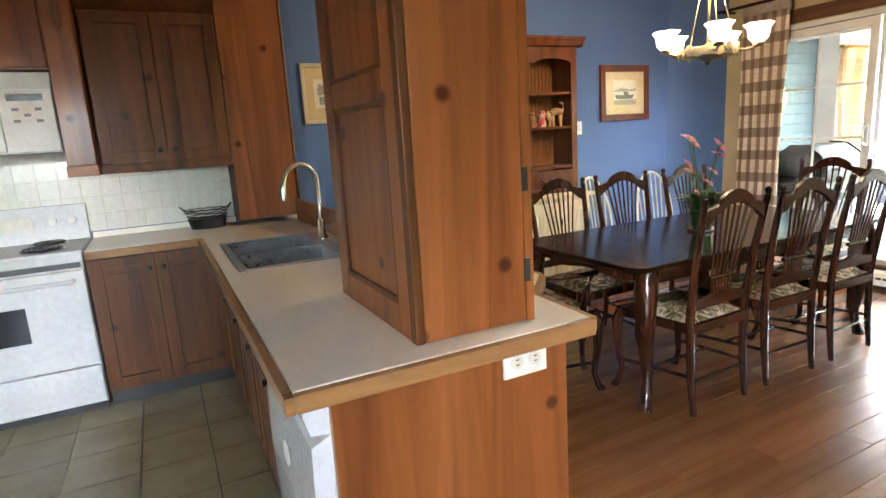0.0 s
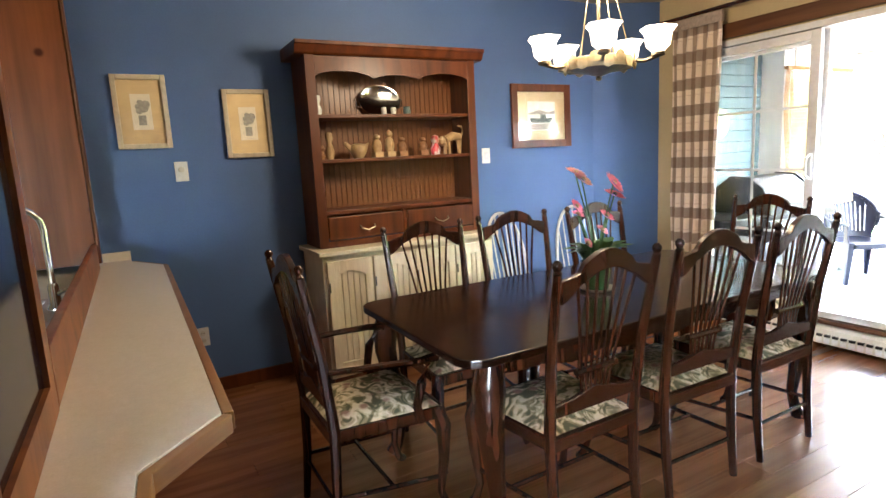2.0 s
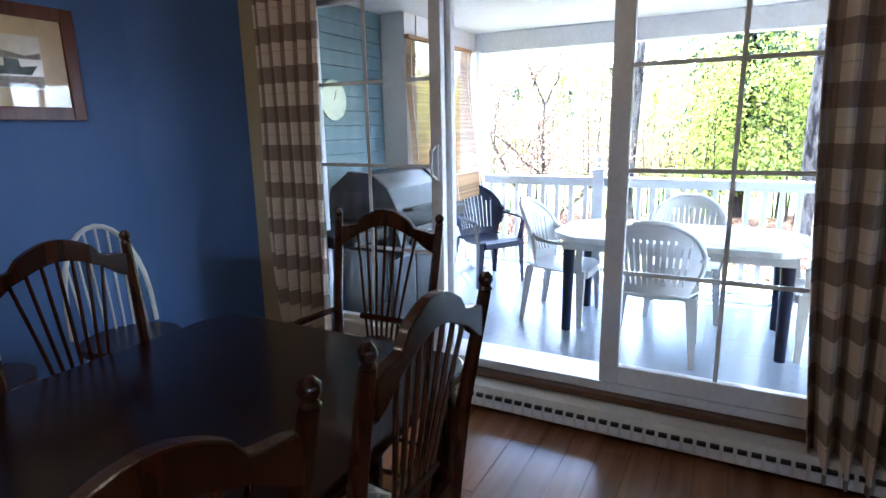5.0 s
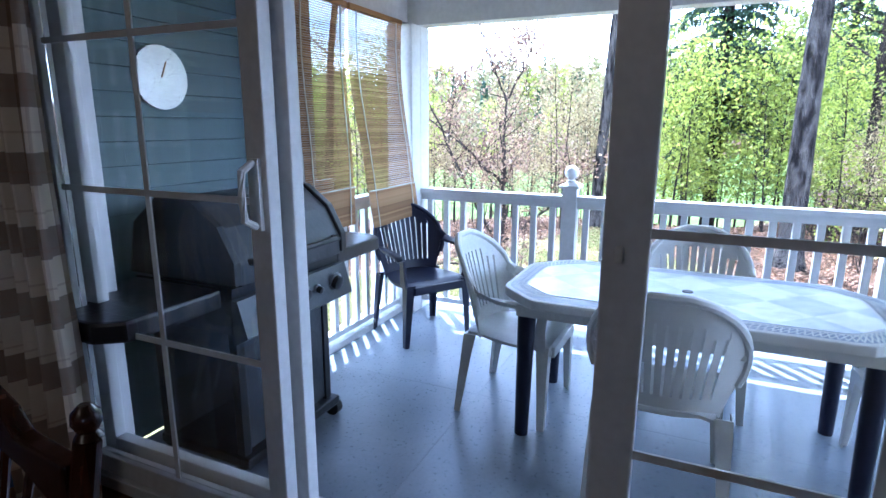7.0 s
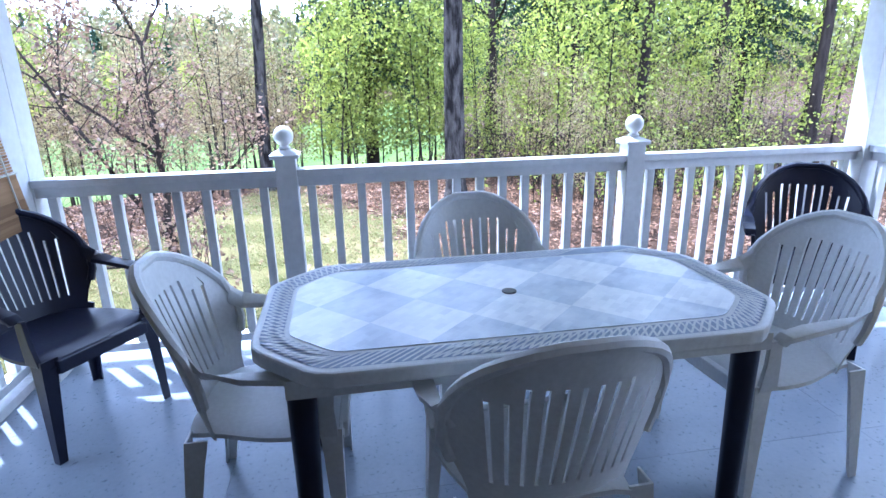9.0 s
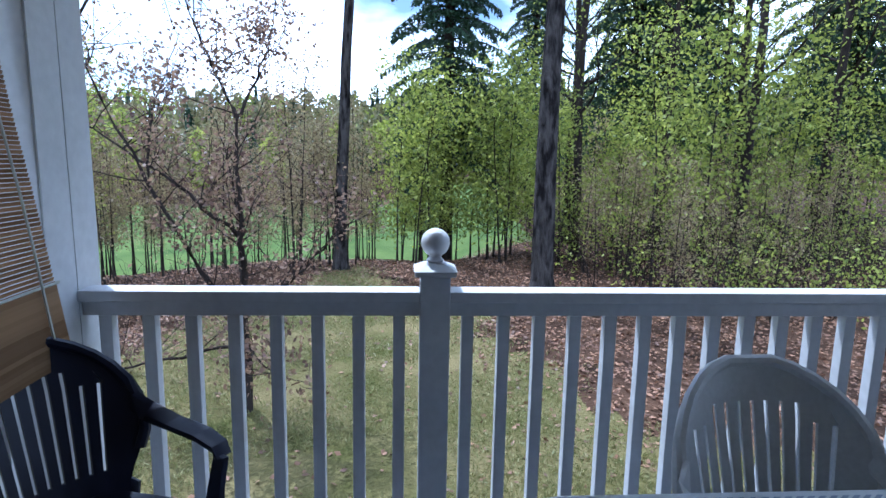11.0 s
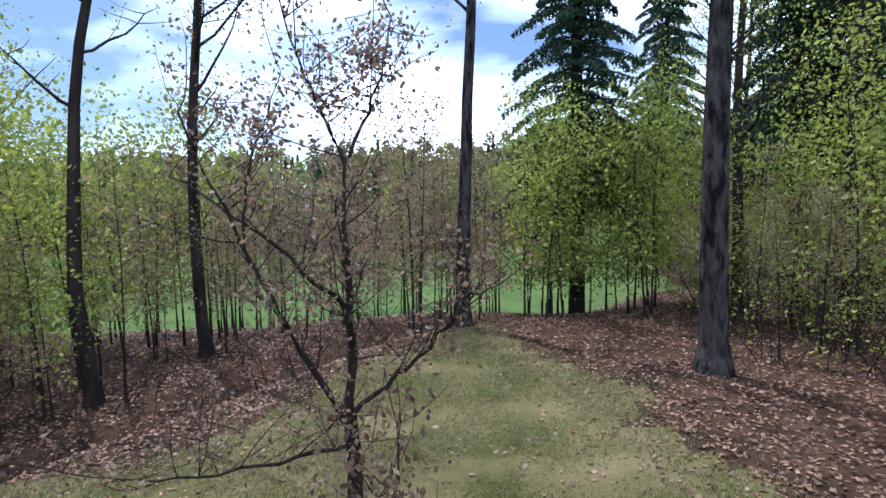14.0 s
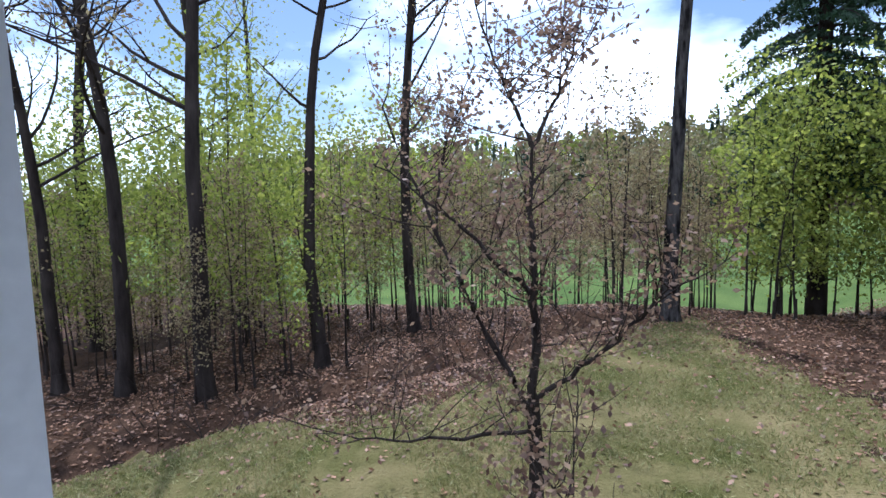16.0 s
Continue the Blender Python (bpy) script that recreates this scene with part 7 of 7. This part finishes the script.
for p0, p1, p2_, p3_, r in CRAB_ARMS:
    pts = []
    for k in range(13):
        u = k / 12
        q = Vector(p0) * (1 - u) ** 3 + Vector(p1) * 3 * u * (1 - u) ** 2 + Vector(p2_) * 3 * u * u * (1 - u) + Vector(p3_) * u ** 3
        pts.append(q + Vector((rng2.uniform(-1, 1), rng2.uniform(-1, 1), rng2.uniform(-1, 1))) * (0.022 if k else 0))
    tube(bm, pts, [r * 1.15 * (1 - 0.72 * k / 12) for k in range(13)], 7)
    tips += pts[6:]
    for k in range(13):
        b = pts[rng2.randint(3, 12)]
        p3 = limb(bm, rng2, b, (rng2.uniform(-1, 1), rng2.uniform(-1, 1), rng2.uniform(-0.1, 1.2)), rng2.uniform(0.4, 0.95), min(r * 0.35, 0.008), 0.003, 0.22, 4, 5, 0.06)
        tips += p3[1:]
        for _ in range(2):
            p4 = limb(bm, rng2, p3[rng2.randint(2, 5)], (rng2.uniform(-1, 1), rng2.uniform(-1, 1), rng2.uniform(-0.2, 0.8)), rng2.uniform(0.2, 0.45), 0.004, 0.002, 0.25, 3, 3, 0.05)
            tips += p4[1:]
part("trunk", bm, BARK_DARK, crab, smooth=True)
P = []
for p in tips:
    for _ in range(5 if rng2.random() < 0.85 else 0):
        P.append((p.x + rng2.gauss(0, 0.075), p.y + rng2.gauss(0, 0.075), p.z + rng2.gauss(0, 0.075)))
cards("crown", P, 0.050, CRAB_BUD, "", "", 3, parent=crab)

# brush, litter and grass
rng = random.Random(5)
bm = BM()
for _ in range(420):
    x, y = rng.uniform(12.2, 21), rng.uniform(5.2, 13)
    d = y - (9.0 + 0.55 * (14.2 - x))
    if not (-1.4 < d < 3.0):
        continue
    z = ground_z(x, y)
    limb(bm, rng, (x, y, z), (rng.uniform(-1, 1), rng.uniform(-1, 1), rng.uniform(0.1, 1.3)), rng.uniform(0.4, 1.5), 0.009, 0.002, 0.3, 3, 4, 0.0)
tagged(part("brush", bm, BARK_DARK, None), "tangle of bare brown brush along the ditch", "brush", kind="stuff")
bm, P = BM(), []
for _ in range(520):
    x, y = rng.uniform(15.2, 23), rng.uniform(-9, -0.6)
    if y > -0.6 - (17.5 - x) * 0.9:
        continue
    stem = limb(bm, rng, (x, y, ground_z(x, y)), (rng.uniform(-0.7, 0.7), rng.uniform(-0.7, 0.7), 1.0), rng.uniform(0.8, 2.3), 0.011, 0.002, 0.28, 3, 5, 0.05)
    for _ in range(2):
        stem += limb(bm, rng, stem[rng.randint(1, 3)], (rng.uniform(-1, 1), rng.uniform(-1, 1), rng.uniform(0.1, 0.8)), rng.uniform(0.4, 1.0), 0.006, 0.002, 0.3, 3, 3, 0.0)
    if rng.random() < 0.55:
        P += [(p.x + rng.gauss(0, 0.14), p.y + rng.gauss(0, 0.14), p.z + rng.gauss(0, 0.10)) for p in stem[3:] for _ in range(3)]
tagged(part("underbrush", bm, BARK_DARK, None), "thicket of bare brown stems under the trees", "brush", kind="stuff")
cards("underbrush_leaves", P, 0.085, LEAF_SPRING, "sparse yellow-green leaves of the underbrush", "leaves", 12, flat=0.3)
P = []
while len(P) < 62000:
    x, y = rng.uniform(8.6, 30), rng.uniform(-9, 15)
    if litter_zone(x, y) and rng.random() < max(0.15, 1.25 - (x - 8) / 22):
        P.append((x, y, ground_z(x, y) + rng.uniform(0.005, 0.04)))
for _ in range(42000):
    x, y = rng.uniform(8.6, 21), rng.uniform(-2, 10)
    if litter_zone(x, y):
        continue
    if rng.random() < 0.07 or litter_zone(x + rng.gauss(0, 0.8), y + rng.gauss(0, 0.8)):
        P.append((x, y, ground_z(x, y) + 0.015))
cards("fallen_leaves", P, 0.066, LITTER, "brown fallen leaves lying on the ground", "leaves", 8, flat=0.75)
P = []
while len(P) < 80000:
    x, y = 8.6 + 13 * rng.random() ** 1.5, rng.uniform(-3, 10)
    if not litter_zone(x + rng.gauss(0, 0.35), y + rng.gauss(0, 0.35)) and noise.noise(Vector((x * 0.8, y * 0.8, 2))) > -0.35 * rng.random():
        P.append((x, y, ground_z(x, y) + 0.02))
cards("grass", P, 0.075, DRYGRASS, "short dry spring grass of the lawn", "grass", 9, flat=-0.8, aspect=0.12)

# far woods on the hill
rng = random.Random(31)
kinds = {"green": [], "dull": [], "dark": []}
bm = BM()
for _ in range(820):
    x, y = rng.uniform(78, 150), rng.uniform(-110, 150)
    z = ground_z(x, y)
    h = rng.uniform(7, 12)
    kind = rng.choice(("green", "dull", "dull", "dull", "dark"))
    n = 190
    wd = 1.1 if kind == "dark" else 2.2
    for _ in range(n):
        u = rng.random()
        rr = wd * (1 - u if kind == "dark" else math.sin(math.pi * (0.12 + 0.85 * u)) ** 0.7)
        a, q = rng.uniform(0, 6.283), rng.random() ** 0.5
        kinds[kind].append((x + math.cos(a) * rr * q, y + math.sin(a) * rr * q, z + h * (0.18 + 0.82 * u)))
    tube(bm, [(x, y, z - 0.3), (x, y, z + h * 0.8)], [0.16, 0.05], 5)
cards("hill_leaves", kinds["green"], 0.95, LEAF_SPRING, "light green treetops on the far hill", "far woods", 1)
cards("hill_twigs", kinds["dull"], 0.9, LEAF_DULL, "brownish budding treetops on the far hill", "far woods", 2)
cards("hill_conifers", kinds["dark"], 0.85, LEAF_SPRUCE, "dark conifers on the far hill", "far woods", 3)
tagged(part("hill_trunks", bm, BARK_DARK, None), "trunks of the far hill woods", "far woods", kind="stuff")

# ---- floor boards, tiles and deck boards ----
def pieces(parent, name, mesh, material, spots):
    for x, y, z in spots:
        ob = new(name, mesh)
        ob.parent = parent
        ob.location = (x, y, z)


def block(name, lx, ly, lz, material, bevel=0.0015):
    bm = box(0, 0, 0, lx, ly, lz)
    me = bpy.data.meshes.new(name)
    top = [e for e in bm.edges if all(v.co.z > lz * 0.9 for v in e.verts)]
    bmesh.ops.bevel(bm, geom=top, offset=bevel, segments=1, affect="EDGES")
    bm.to_mesh(me)
    bm.free()
    me.materials.append(material)
    return me


bw, bl = 0.125, 1.21
board = block("floor_board", bl - 0.0012, bw - 0.0012, 0.012, LAMINATE_FLOOR, 0.0008)
spots, rest, cut = [], [], []
for j in range(int(6.7 / bw) + 1):
    y = -2.1 + j * bw
    off = (j * 0.43) % bl
    k = 0
    while True:
        x = -0.2 - off + k * bl
        k += 1
        if x > 5.2:
            break
        if y + bw > 4.72:
            continue
        xm, ym = x + bl / 2, y + bw / 2
        if x + bl < 0.47:
            continue
        if x < 0.44:
            x0c = 0.445
            cut.append((x0c, y, x + bl - 0.0012))
            continue
        if x + bl > 5.23:
            cut.append((x, y, 5.235))
            continue
        (spots if (ym > -1.2 and len(spots) < 300) else rest).append((x, y, -0.012))
pieces(floor, "floor_board", board, LAMINATE_FLOOR, spots)
if rest:
    bm = BM()
    for x, y, z in rest:
        bx(bm, x, y, z, x + bl - 0.0012, y + bw - 0.0012, z + 0.012)
    tagged(part("floor_boards_rest", bm, LAMINATE_FLOOR, floor), kind="stuff")
for x0c, y, x1c in cut:
    if x1c - x0c > 0.02:
        part("floor_board", box(x0c, y, -0.012, x1c, y + bw - 0.0012, 0), LAMINATE_FLOOR, floor)
ts = 0.305
tile = block("floor_tile", ts - 0.005, ts - 0.005, 0.016, TILE, 0.002)
tspots = []
for i in range(10):
    for j in range(22):
        x, y = -2.61 + i * ts, -2.0 + j * ts
        if x + ts < 0.45 and y + ts < 4.58:
            tspots.append((x, y, -0.012))
pieces(floor, "floor_tile", tile, TILE, tspots)
wt = 0.108
wtile = block("wall_tile", wt - 0.003, wt - 0.003, 0.005, WALL_TILE, 0.0012)
for i in range(15):
    for j in range(4):
        x, z = -1.10 + i * wt, 0.952 + j * wt
        if x + wt < 0.518:
            ob = new("wall_tile", wtile)
            ob.parent = splash
            ob.matrix_basis = pose(x, YN - 0.0085, z, 90, 0, 0)
sheet_w, sheet_l = 1.22, 1.36
dsheet = block("floor_sheet", sheet_l - 0.0006, sheet_w - 0.0006, 0.022, DECK_GREY, 0.0006)
pieces(deck, "floor_sheet", dsheet, DECK_GREY, [(5.41 + i * sheet_l, -0.61 + k * sheet_w, DZ - 0.022) for i in range(2) for k in range(4)])
clap = bpy.data.meshes.new("clapboard")
bm = slab(BM(), [(0, 0), (-0.014, 0.004), (-0.003, 0.105), (0, 0.105)], 0, 1.234, "x")
bm.to_mesh(clap)
bm.free()
clap.materials.append(SIDING)
pieces(side, "clapboard", clap, SIDING, [(5.402, 4.3148, DZ + 0.01 + k * 0.1035) for k in range(22)])
